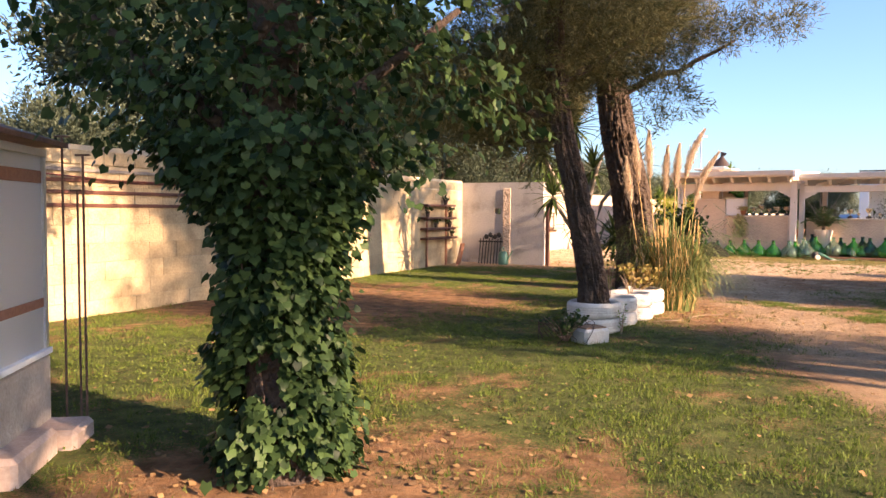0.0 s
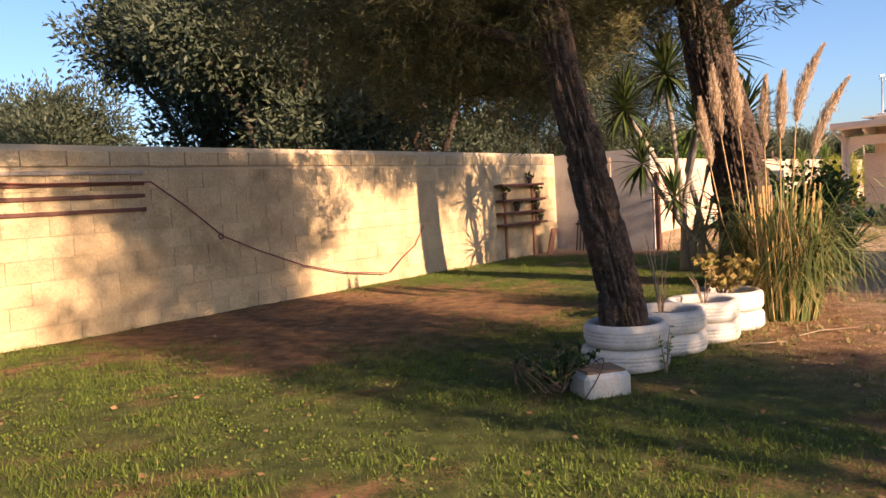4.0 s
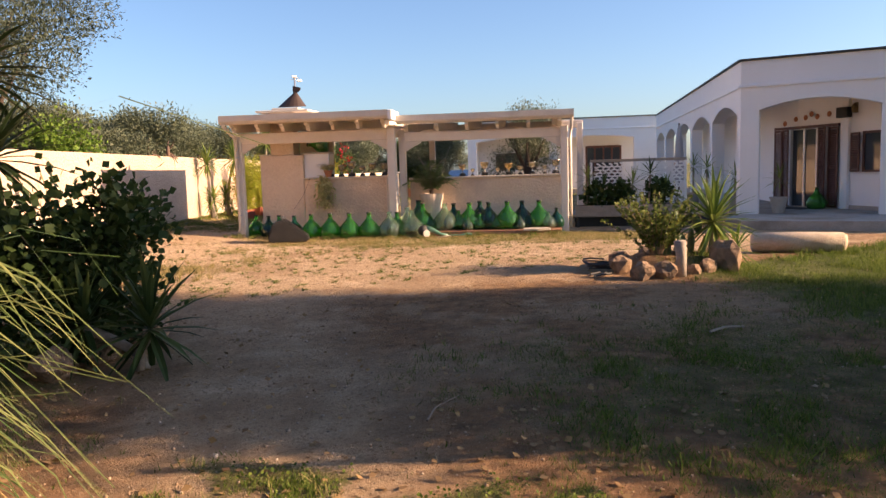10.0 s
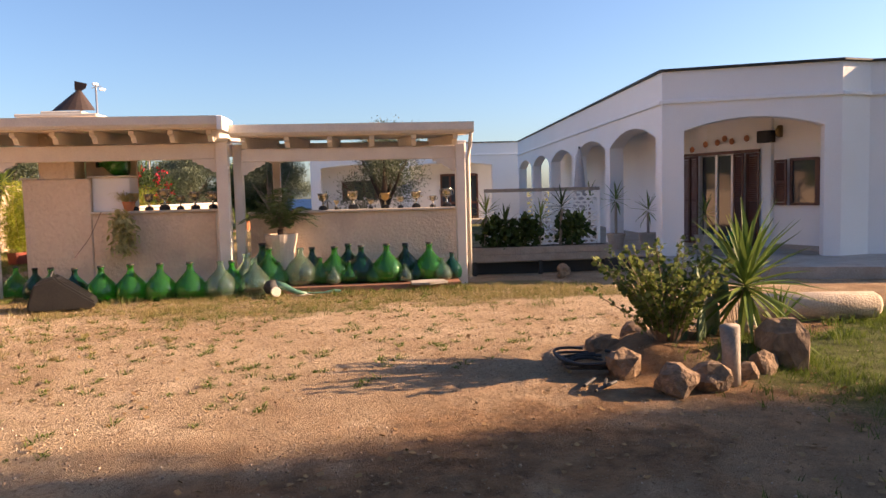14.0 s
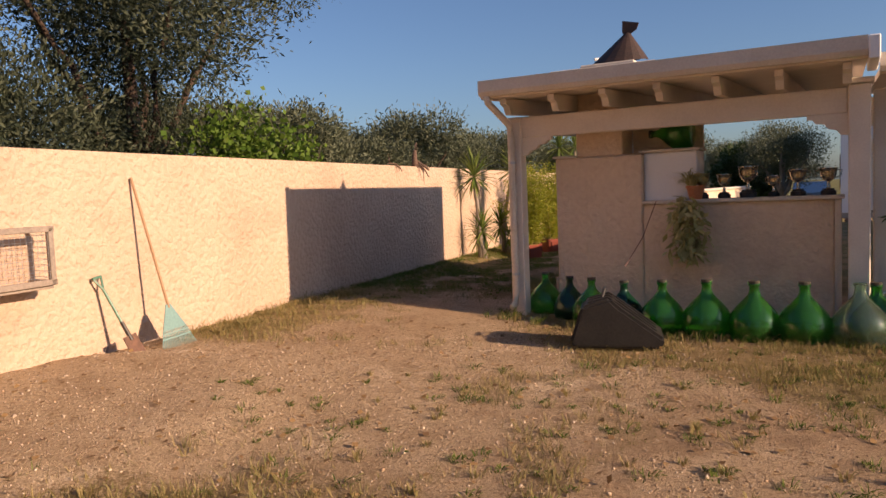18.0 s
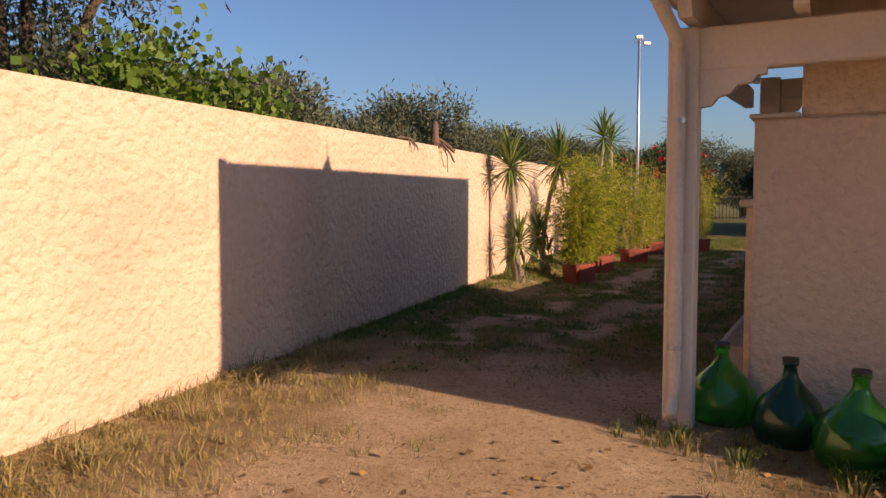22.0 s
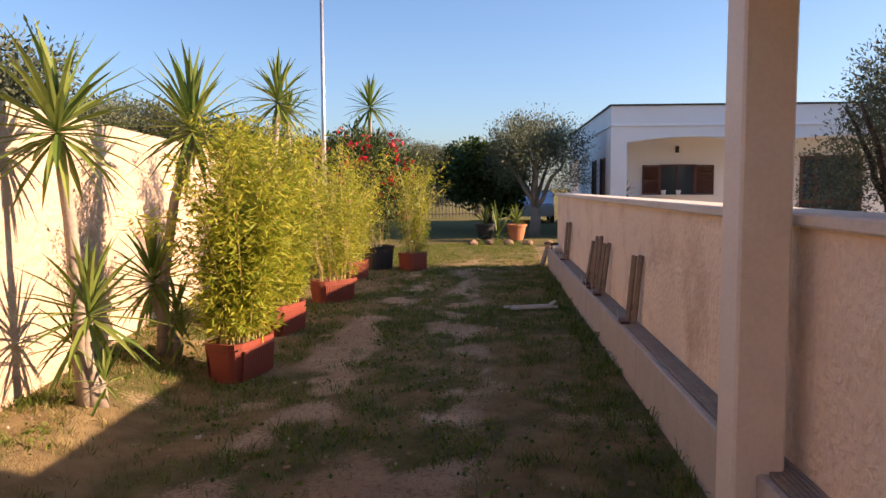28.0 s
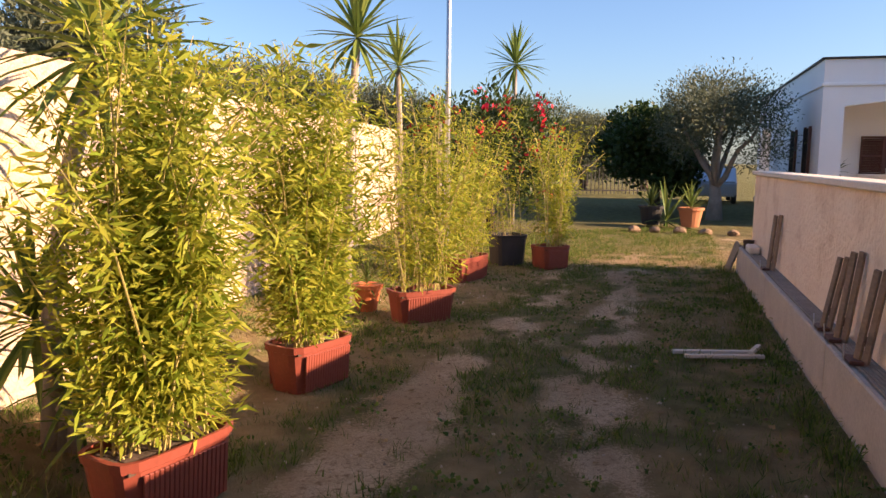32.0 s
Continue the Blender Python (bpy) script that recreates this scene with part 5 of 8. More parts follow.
# greenhouse corner near the start
gh = thing("greenhouse", pose(-2.58, 4.82, 0, 0, 0, 9), "small glazed lean-to on a stained stone plinth", "greenhouse")
part("plinth", one(-2.4, 0.0, -3.2, 0, -0.1, 0.55, 0.02), CONCRETE, gh, "stained old stone plinth")
part("step", one(-0.3, 0.26, -0.35, 0.02, -0.05, 0.12, 0.03), mat("pinkish_stone", (0.5, 0.4, 0.34), (0.4, 0.3, 0.25), rough=0.9), gh)
part("step", one(-0.3, 0.16, -1.0, -0.36, -0.05, 0.16, 0.03), MATS["pinkish_stone"], gh)
for yy in (-0.03, -1.05, -2.1, -3.15):
    part("frame", one(-0.045, -0.005, yy - 0.02, yy + 0.02, 0.55, 1.83, 0.004), STEEL, gh)
for xx in (-0.6, -1.2, -1.8, -2.38):
    part("frame", one(xx - 0.02, xx + 0.02, -0.045, -0.005, 0.55, 1.83, 0.004), STEEL, gh)
part("sill", one(-2.4, 0.01, -3.2, 0.01, 0.551, 0.59, 0.005), WHITE, gh)
part("top_rail", one(-0.06, 0.0, -3.2, 0.0, 1.83, 1.88, 0.005), STEEL, gh)
part("mid_rail", one(-0.043, -0.02, -3.2, 0.0, 1.66, 1.74, 0.004), REDWOOD, gh)
part("mid_rail", one(-0.043, -0.02, -3.2, 0.0, 0.86, 0.92, 0.004), REDWOOD, gh)
FILM = bpy.data.materials.new("milky_film")
FILM.use_nodes = True
fb = FILM.node_tree.nodes["Principled BSDF"]
fb.inputs["Base Color"].default_value, fb.inputs["Roughness"].default_value, fb.inputs["Transmission Weight"].default_value = (0.62, 0.64, 0.66, 1), 0.45, 0.45
for yy in (-1.04, -2.08, -3.14):
    part("pane", one(-0.032, -0.024, yy + 0.02, yy + 0.99, 0.59, 1.83), FILM, gh)
for xx in (-0.6, -1.2, -1.8):
    part("pane", one(xx - 0.56, xx - 0.02, -0.032, -0.024, 0.59, 1.83), FILM, gh)
part("roof", prism(bmesh.new(), [(-2.5, 1.9), (0.1, 1.9), (0.1, 1.93), (-1.2, 2.32), (-2.5, 1.93)], (1, 0, 0), (0, 0, 1), (0, 1, 0), 3.4, (0, -3.3, 0)), RUST, gh)
for k, (dx, dy, h) in enumerate(((0.02, 0.16, 1.98), (0.13, 0.22, 1.86), (0.05, 0.3, 1.62))):
    st = thing("stake", pose(-2.6 + dx, 4.85 + dy, 0), "thin rusty iron stake with a flat top", "stake", "stakes beside the greenhouse")
    part("rod", rod((0, 0, -0.1), (0.0, 0, h), 0.008, 6), RUST, st)
    part("head", one(-0.05, 0.05, -0.012, 0.012, h, h + 0.012, 0.003), RUST, st)

# stone-edged bed by the drive
def stone_bm(seed, r=0.2):
    bm = bmesh.new()
    bmesh.ops.create_icosphere(bm, subdivisions=2, radius=r)
    g = np.random.default_rng(seed)
    o = Vector(g.uniform(-9, 9, 3))
    for v in bm.verts:
        v.co *= 1 + 0.42 * noise.noise(v.co / r * 1.1 + o) + 0.22 * noise.noise(v.co / r * 2.6 + o)
        v.co.z *= 0.8
    return bm


def stone(x, y, size, seed, label, group, tall=1.0):
    ob = part("stone", stone_bm(seed), STONE)
    ob.matrix_world = pose(x, y, size * 0.11 * tall, 0, 0, seed * 47) @ Matrix.Diagonal((size, size * 0.85, size * tall, 1))
    return tagged(ob, label, "stone", group)


for k, (x, y, s) in enumerate(((5.15, 15.65, 1.0), (4.85, 15.35, 0.9), (4.5, 15.0, 1.1), (4.0, 14.75, 1.0), (3.5, 14.7, 0.9), (5.35, 16.0, 0.9), (5.4, 16.5, 1.0), (5.1, 16.95, 0.9), (4.6, 17.25, 1.0), (4.0, 17.4, 0.9))):
    stone(x, y, s * 0.85, k + 3, "rough brown field stone edging the planted bed", "stones round the shaded bed")
for k, (x, y, s, t) in enumerate(((11.43, 15.98, 1.05, 1.0), (11.72, 15.86, 0.95, 1.0), (12.16, 15.8, 0.75, 0.9), (12.4, 15.76, 0.8, 1.2), (12.76, 15.78, 1.4, 1.5), (13.15, 16.1, 1.15, 1.1), (13.35, 16.6, 1.1, 1.0), (13.25, 17.1, 1.0, 1.0), (12.72, 17.25, 1.0, 1.0), (12.1, 17.2, 1.0, 1.0), (11.6, 16.6, 1.1, 1.0))):
    stone(x, y, s * 0.84, k + 40, "rough ochre boulder edging the yucca bed", "boulders round the yucca bed", t)
stump = thing("wood_stump", pose(11.95, 15.82, 0), "weathered upright wood stump among boulders", "stump")
part("stump", tube(bmesh.new(), [(0, 0, 0), (0.02, 0, 0.25), (-0.01, 0, 0.48)], [0.085, 0.07, 0.08], 9), GREYWOOD, stump, smooth=True)
sprigs("shrub", 12.3, 16.6, 0.12, "spreading green shrub among boulders", 64, 1.0, 0.8, 0.055, leaf_mat("lime_leaf", (0.06, 0.10, 0.025), (0.22, 0.25, 0.07), 0.5, 0.35), 3200, 31, "shrub", DIAMOND)
sprigs("succulent", 13.2, 16.4, 0.05, "leggy reddish succulent with bare stems", 16, 0.85, 0.4, 0.05, DRY_L, 48, 33)
opuntia = thing("prickly_pear", pose(12.6, 16.45, 0), "prickly pear cactus with flat green pads", "cactus")
PAD = mat("cactus_pad", (0.13, 0.19, 0.08), (0.09, 0.14, 0.06), rough=0.6, bump=0.1)
for k, (x, y, z, s, rz, ry) in enumerate(((0, 0, 0.28, 0.24, 20, 10), (0.25, 0.05, 0.35, 0.22, 60, -10), (-0.05, 0.02, 0.68, 0.2, 30, -15), (0.32, 0.0, 0.62, 0.15, 80, 20), (-0.25, 0.1, 0.3, 0.2, -10, -20))):
    bm = bmesh.new()
    bmesh.ops.create_icosphere(bm, subdivisions=2, radius=1)
    part("pad", bm, PAD, opuntia, smooth=True).matrix_basis = pose(x, y, z, 0, ry, rz) @ Matrix.Diagonal((s * 0.7, 0.035, s, 1))
# black hose coil on the drive
coil = thing("hose_coil", pose(11.6, 16.95, 0.02), "loose coil of black irrigation hose on the ground", "hose")
for k in range(5):
    pts = [((0.38 + 0.05 * k + 0.03 * math.sin(q * 3 + k)) * math.cos(q), (0.34 + 0.045 * k) * math.sin(q), 0.02 + 0.022 * k + 0.015 * math.sin(2 * q + k)) for q in np.linspace(0.2 * k, 5.6 + 0.2 * k, 22)]
    pts = [(0.5 * a_, 0.66 * b_, c_) for a_, b_, c_ in pts]
    part("turn", tube(bmesh.new(), pts, 0.014, 6), BLACKP, coil)
for k, (a, l) in enumerate(((200, 0.3), (215, 0.25), (190, 0.35))):
    part("offcut", rod((-0.3, -0.3 - 0.1 * k, 0.015), (-0.3 + l * math.cos(radians(a)), -0.3 - 0.1 * k + l * math.sin(radians(a)), 0.015), 0.014, 6), BLACKP, coil)
# stone roller log at the terrace
log = thing("stone_log", pose(14.77, 17.02, 0.0, 0, 0, -41.6), "pale rounded stone beam lying before the terrace", "stone beam")
part("beam", tube(bmesh.new(), [(0, 0, 0.165), (0.03, 0, 0.165), (0.7, 0.01, 0.17), (1.37, 0, 0.165), (1.42, 0, 0.16)], [0.13, 0.16, 0.165, 0.16, 0.12], 16), mat("pale_tuff", (0.58, 0.47, 0.35), (0.44, 0.35, 0.26), rough=0.95, bump=0.6, stain=(0.3, 0.22, 0.15)), log, smooth=True)
toy = thing("twig", pose(9.85, 13.2, 0.02), "short grey stick lying on the lawn", "stick")
part("stick", tube(bmesh.new(), [(-0.2, 0, 0.01), (0, 0.02, 0.02), (0.2, -0.02, 0.01)], 0.012, 6), GREYWOOD, toy)
for k, (x, y, a, l) in enumerate(((6.5, 12.5, 40, 0.5), (3.3, 10.05, 200, 0.5), (3.45, 10.3, 30, 0.7), (5.2, 10.6, 60, 0.4))):
    sx = thing("stick", pose(x, y, 0.02, 0, 0, a), "curved dry stick lying on the ground", "stick", "dry sticks on the ground")
    part("stick", tube(bmesh.new(), [(0, 0, 0), (l * 0.4, 0.03, 0.015), (l, -0.02, 0.01)], [0.008, 0.006, 0.003], 6), TWIG, sx)

# ---- things under and before the pergola ----
GLASS = bpy.data.materials.new("green_glass")
GLASS.use_nodes = True
gb = GLASS.node_tree.nodes["Principled BSDF"]
gb.inputs["Base Color"].default_value, gb.inputs["Roughness"].default_value = (0.16, 0.66, 0.16, 1), 0.04
gb.inputs["Transmission Weight"].default_value, gb.inputs["IOR"].default_value = 0.92, 1.45
CLEAR = bpy.data.materials.new("pale_green_glass")
CLEAR.use_nodes = True
gb = CLEAR.node_tree.nodes["Principled BSDF"]
gb.inputs["Base Color"].default_value, gb.inputs["Roughness"].default_value = (0.62, 0.82, 0.66, 1), 0.04
gb.inputs["Transmission Weight"].default_value, gb.inputs["IOR"].default_value = 0.95, 1.45
DEEP = bpy.data.materials.new("dark_green_glass")
DEEP.use_nodes = True
gb = DEEP.node_tree.nodes["Principled BSDF"]
gb.inputs["Base Color"].default_value, gb.inputs["Roughness"].default_value = (0.03, 0.20, 0.12, 1), 0.05
gb.inputs["Transmission Weight"].default_value, gb.inputs["IOR"].default_value = 0.85, 1.45
OUT = [(0.001, 0.0), (0.34, 0.0), (0.40, 0.03), (0.44, 0.16), (0.45, 0.26), (0.43, 0.38), (0.37, 0.50), (0.28, 0.61), (0.18, 0.71), (0.105, 0.80), (0.085, 0.86), (0.08, 0.95), (0.10, 0.955), (0.10, 0.995), (0.075, 1.0)]
INN = [(0.062, 0.99), (0.065, 0.86), (0.09, 0.79), (0.165, 0.70), (0.265, 0.60), (0.355, 0.49), (0.415, 0.375), (0.433, 0.26), (0.425, 0.165), (0.385, 0.045), (0.33, 0.018), (0.001, 0.018)]


def demijohn_mesh(material, fat):
    bm = lathe(bmesh.new(), [(r * fat, z) for r, z in OUT] + [(r * fat, z) for r, z in INN], 24)
    bmesh.ops.recalc_face_normals(bm, faces=bm.faces[:])
    me = bpy.data.meshes.new("demijohn")
    bm.to_mesh(me)
    bm.free()
    me.shade_smooth()
    me.materials.append(material)
    return me


JOHN = {"g": demijohn_mesh(GLASS, 1.0), "c": demijohn_mesh(CLEAR, 1.0), "d": demijohn_mesh(DEEP, 0.95)}
TEXT = {"g": "big round green glass demijohn", "c": "pale clear green glass demijohn", "d": "dark green glass demijohn"}
CORK = mat("cork_stopper", (0.04, 0.035, 0.03), (0.06, 0.05, 0.04), rough=0.8, bump=0.1)


def demijohn(lx, ly, z, h, tone, where, m=PERG, cap=True):
    ob = thing("demijohn", m @ pose(lx, ly, z, 0, 0, lx * 90), TEXT[tone] + " " + where, "demijohn", "demijohns by the pergola")
    ob.scale = (h,) * 3
    piece("bottle", JOHN[tone], ob, Matrix.Identity(4))
    if cap:
        part("stopper", lathe(bmesh.new(), [(0.001, 0.97), (0.055, 0.97), (0.095, 1.002), (0.095, 1.04), (0.001, 1.045)], 12), CORK, ob)
    return ob


for k, (x, y, h, t) in enumerate(((0.26, 0.26, 0.50, "g"), (0.67, 0.02, 0.50, "d"), (1.03, -0.25, 0.53, "g"), (1.46, -0.42, 0.53, "d"), (1.91, -0.54, 0.56, "g"), (2.38, -0.59, 0.58, "g"), (2.85, -0.64, 0.58, "g"), (3.31, -0.62, 0.58, "g"), (3.79, -0.62, 0.6, "c"), (3.93, -0.4, 0.56, "g"))):
    foot = PERG @ Vector((x, y, 0))
    demijohn(x, y, float(gz(foot.x, foot.y)) - 0.005, h, t, "standing in the grass", cap=k != 8)
for k, (x, y, h, t, z) in enumerate(((3.88, 0.0, 0.72, "c", 0.0), (4.05, -0.3, 0.66, "c", 0.0), (4.12, 0.3, 0.72, "d", 0.12), (4.26, 0.05, 0.66, "g", 0.12), (4.44, -0.05, 0.42, "g", 0.12), (4.82, 0.0, 0.66, "c", 0.12), (5.0, 0.36, 0.62, "d", 0.12), (5.16, 0.05, 0.46, "g", 0.12),
                                     (5.42, 0.12, 0.64, "g", 0.12), (5.40, -0.12, 0.32, "c", 0.12), (5.66, 0.4, 0.66, "d", 0.12), (5.68, -0.02, 0.38, "g", 0.12), (5.9, 0.12, 0.64, "d", 0.12), (6.1, -0.08, 0.3, "g", 0.12), (6.36, 0.05, 0.66, "g", 0.12), (6.72, 0.36, 0.64, "d", 0.12), (6.68, -0.1, 0.31, "c", 0.12),
                                     (6.9, 0.02, 0.36, "d", 0.12), (7.14, 0.1, 0.66, "g", 0.12), (7.36, -0.05, 0.4, "c", 0.12), (7.56, 0.15, 0.46, "d", 0.12))):
    demijohn(4.16 + (x - 3.9) * 0.945, y - 0.2, z, h * 0.93, t, "on the timber step" if z else "standing in the grass", cap=t != "c")
lying = demijohn(1.72, 0.6, 2.27, 0.5, "g", "lying on the chimney shelf")
lying.matrix_world = PERG @ pose(2.05, 0.66, 2.235, 0, -90, 0) @ Matrix.Scale(0.5, 4)
step = thing("timber_step", PERG, "red-brown timber step under the row of demijohns", "step")
for k in range(7):
    part("board", one(4.14, 7.72, -0.50 + k * 0.115, -0.39 + k * 0.115, 0.075, 0.105 + 0.002 * (k % 2), 0.004), REDWOOD, step)
part("riser", one(4.14, 7.72, -0.53, -0.502, -0.02, 0.10, 0.004), REDWOOD, step)
slab = thing("broken_slab", PERG @ pose(7.15, -0.62, 0.11, 4, 0, 8), "broken grey slab lying on the step", "slab")
part("slab", prism(bmesh.new(), [(-0.3, -0.1), (0.0, -0.16), (0.32, -0.08), (0.28, 0.1), (-0.05, 0.14), (-0.28, 0.1)], (1, 0, 0), (0, 1, 0), (0, 0, 1), 0.035), CONCRETE, slab)

# chimney shelf niche and cowl
part("niche_back", one(1.275, 2.13, 0.87, 0.95, 2.003, 2.45), PALESTUC, chimney)
part("niche_sill", one(1.45, 2.17, 0.4, 0.86, 2.003, 2.035, 0.006), COPING, chimney)
part("string", one(0.38, 0.676, 0.32, 0.98, 1.993, 2.02, 0.006), COPING, chimney)
COWL = mat("weathered_dark_sheet", (0.075, 0.045, 0.035), (0.04, 0.028, 0.024), rough=0.6, bump=0.15, metal=0.3)
cowl = thing("chimney_cowl", PERG @ pose(1.07, 0.9, 3.155), "dark brown sheet metal wind cowl with a peaked hood and fin", "cowl")
bm = bmesh.new()
hood = []
for q in (0.0, 0.006):
    tip = bm.verts.new((0.16, 0.02, 0.44 - q))
    hood.append([tip] + [bm.verts.new((math.cos(radians(a_)) * (0.36 - q) + 0.05, math.sin(radians(a_)) * (0.30 - q), 0.045 + 0.03 * math.sin(radians(a_)))) for a_ in range(150, 391, 20)])
for q in range(1, 13):
    bm.faces.new((hood[0][0], hood[0][q], hood[0][q + 1]))
    bm.faces.new((hood[1][0], hood[1][q + 1], hood[1][q]))
    bm.faces.new((hood[0][q], hood[1][q], hood[1][q + 1], hood[0][q + 1]))
part("hood", bm, COWL, cowl)
part("fin", prism(bmesh.new(), [(0.12, 0.34), (0.2, 0.39), (0.27, 0.43), (0.30, 0.51), (0.09, 0.56), (0.085, 0.42)], (1, 0, 0), (0, 0, 1), (0, 1, 0), 0.012, (0, 0.0, 0)), COWL, cowl)
part("spindle", rod((0.16, 0.03, 0), (0.16, 0.03, 0.42), 0.016, 8), DARKMETAL, cowl)
part("cross_bar", rod((-0.3, 0.02, 0.06), (0.3, 0.02, 0.06), 0.01, 6), DARKMETAL, cowl)
dp = thing("downpipe", PERG, "white rain pipe beside the front pergola post", "downpipe")
part("pipe", tube(bmesh.new(), [(-0.06, -0.67, 2.74), (-0.06, -0.62, 2.66), (0.02, -0.2, 2.42), (0.02, -0.145, 2.3), (0.02, -0.14, 0.32), (0.02, -0.18, 0.2), (0.02, -0.27, 0.16)], 0.042, 12), COPING, dp, smooth=True)
for z in (0.55, 1.94):
    part("clip", lathe(bmesh.new(), [(0.044, z), (0.05, z), (0.05, z + 0.03), (0.044, z + 0.03)], 12, pose(0.02, -0.14, 0)), STEEL, dp)
dp2 = thing("downpipe", PERG, "white rain pipe at the far corner of the pergola", "downpipe")
part("pipe", tube(bmesh.new(), [(7.99, -0.2, 2.66), (7.98, -0.1, 2.45), (7.96, 0.04, 2.2), (7.96, 0.06, 0.1)], 0.035, 12), COPING, dp2, smooth=True)

# hanging plant
hang = thing("hanging_plant", PERG @ pose(1.98, 0.22, 1.425), "trailing spider plant in a small terracotta pot", "plant")
part("pot", lathe(bmesh.new(), [(0.001, 0), (0.07, 0), (0.1, 0.13), (0.11, 0.13), (0.11, 0.16), (0.09, 0.16), (0.085, 0.12), (0.001, 0.12)], 16, pose(0.14, 0.15, 0)), mat("terracotta", (0.48, 0.19, 0.09), (0.4, 0.15, 0.07), rough=0.85), hang)
SPIDER = leaf_mat("spider_plant_blade", (0.36, 0.35, 0.15), (0.60, 0.55, 0.29), 0.5, 0.3)
v, f = arcs(160, 0.3, 0.22, 0.05, 0.006, 41, 1.4)
tagged(raw("tuft", v + np.array((0.1, 0.12, 0.13)), f, SPIDER, hang), kind="stuff")
n = 520
c = np.stack([RNG.normal(0.08, 0.085, n), RNG.normal(-0.02, 0.05, n), -0.72 * RNG.random(n) ** 0.8 + 0.05], 1)
v, f = scatter(NARROW[0], NARROW[1], c, RNG.uniform(0.09, 0.19, n), rotations(n, np.tile((0, -0.2, -0.6), (n, 1)), 0.8))
tagged(raw("trailing_foliage", v, f, SPIDER, hang), kind="stuff")
string = thing("string", pose(0, 0, 0), "orange string lying across the sandy ground", "string")
part("string", tube(bmesh.new(), [(6.13, 26.35, 0.03), (6.7, 26.6, 0.03), (7.22, 26.79, 0.03), (7.7, 26.75, 0.03), (8.2, 26.59, 0.03)], 0.005, 5), mat("orange_string", (0.75, 0.22, 0.08), (0.6, 0.16, 0.06), rough=0.7, bump=0), string)
cord = thing("cord", PERG, "thin red cord tied from a demijohn to the wall", "cord")
part("cord", tube(bmesh.new(), [(1.47, -0.4, 0.7), (1.58, 0.0, 1.0), (1.68, 0.3, 1.42)], 0.005, 5), MATS["red_hose"], cord)

# palm in a tall pot
palm = thing("potted_palm", PERG @ pose(4.68, 0.22, 0.10), "small feathery palm in a tall cream pot", "potted palm")
part("pot", lathe(bmesh.new(), [(0.001, 0), (0.15, 0), (0.17, 0.06), (0.24, 0.62), (0.27, 0.74), (0.285, 0.86), (0.25, 0.86), (0.23, 0.78), (0.001, 0.78)], 24), mat("cream_pot", (0.62, 0.52, 0.42), (0.52, 0.43, 0.34), rough=0.8, bump=0.1), palm, smooth=False)
part("trunk", rod((0, 0, 0.76), (0, 0, 0.94), 0.06, 10), BARK, palm)
for i in range(27):
    a, el, L = i * 137.5, 46 + 42 * ((i * 7 % 27) / 27), 0.8 + 0.2 * ((i * 5 % 7) / 7)
    q = np.linspace(0, 1, 16)
    rr2, zz = L * q * math.cos(radians(el)), 0.92 + L * (q * math.sin(radians(el)) - (1.05 - el / 100) * q ** 2.4)
    ca, sa2 = math.cos(radians(a)), math.sin(radians(a))
    rach = np.stack([rr2 * ca, rr2 * sa2, zz], 1)
    fr = part("frond", tube(bmesh.new(), [tuple(p) for p in rach[::3]], [0.008, 0.007, 0.006, 0.004, 0.003, 0.002], 5), TWIG, palm)
    cs, ds = np.repeat(rach[2:], 6, 0), []
    for j in range(len(cs)):
        sgn = 1 if j % 2 else -1
        ds.append((-sa2 * sgn + 0.5 * ca, ca * sgn + 0.5 * sa2, -0.25))
    v, f = scatter([(0, 0, 0), (0.035, 0.5, 0), (0, 1, 0), (-0.035, 0.5, 0)], [(0, 1, 2, 3)], cs + RNG.normal(0, 0.01, cs.shape), RNG.uniform(0.13, 0.21, len(cs)), rotations(len(cs), np.array(ds), 0.2))
    raw("foliage", v, f, leaf_mat("palm_leaflet", (0.09, 0.14, 0.05), (0.17, 0.22, 0.09), 0.5, 0.3), fr)

# trophies on the wall coping
SILVER = mat("worn_silver", (0.62, 0.58, 0.50), (0.5, 0.45, 0.36), rough=0.25, metal=1.0, bump=0.02)
GOLD = mat("worn_gilt", (0.62, 0.45, 0.22), (0.5, 0.36, 0.18), rough=0.28, metal=1.0, bump=0.02)


def trophy(x, y, z, h, metal, label):
    ob = thing("trophy", PERG @ pose(x, y, z, 0, 0, x * 50) @ Matrix.Scale(h, 4), label, "trophy", "trophies on the wall")
    part("base", lathe(bmesh.new(), [(0.001, 0), (0.26, 0), (0.26, 0.16), (0.2, 0.18), (0.2, 0.24), (0.001, 0.24)], 14), BLACKP, ob)
    part("stem", lathe(bmesh.new(), [(0.12, 0.24), (0.05, 0.3), (0.07, 0.36), (0.04, 0.42), (0.06, 0.5)], 12), metal, ob, smooth=True)
    part("cup", lathe(bmesh.new(), [(0.06, 0.5), (0.2, 0.58), (0.27, 0.74), (0.29, 0.95), (0.33, 1.0), (0.31, 1.0), (0.26, 0.76), (0.18, 0.6), (0.001, 0.55)], 16), metal, ob, smooth=True)
    for s in (-1, 1):
        part("handle", tube(bmesh.new(), [(s * 0.27, 0, 0.92), (s * 0.44, 0, 0.9), (s * 0.42, 0, 0.7), (s * 0.23, 0, 0.62)], 0.025, 6), metal, ob)
    return ob


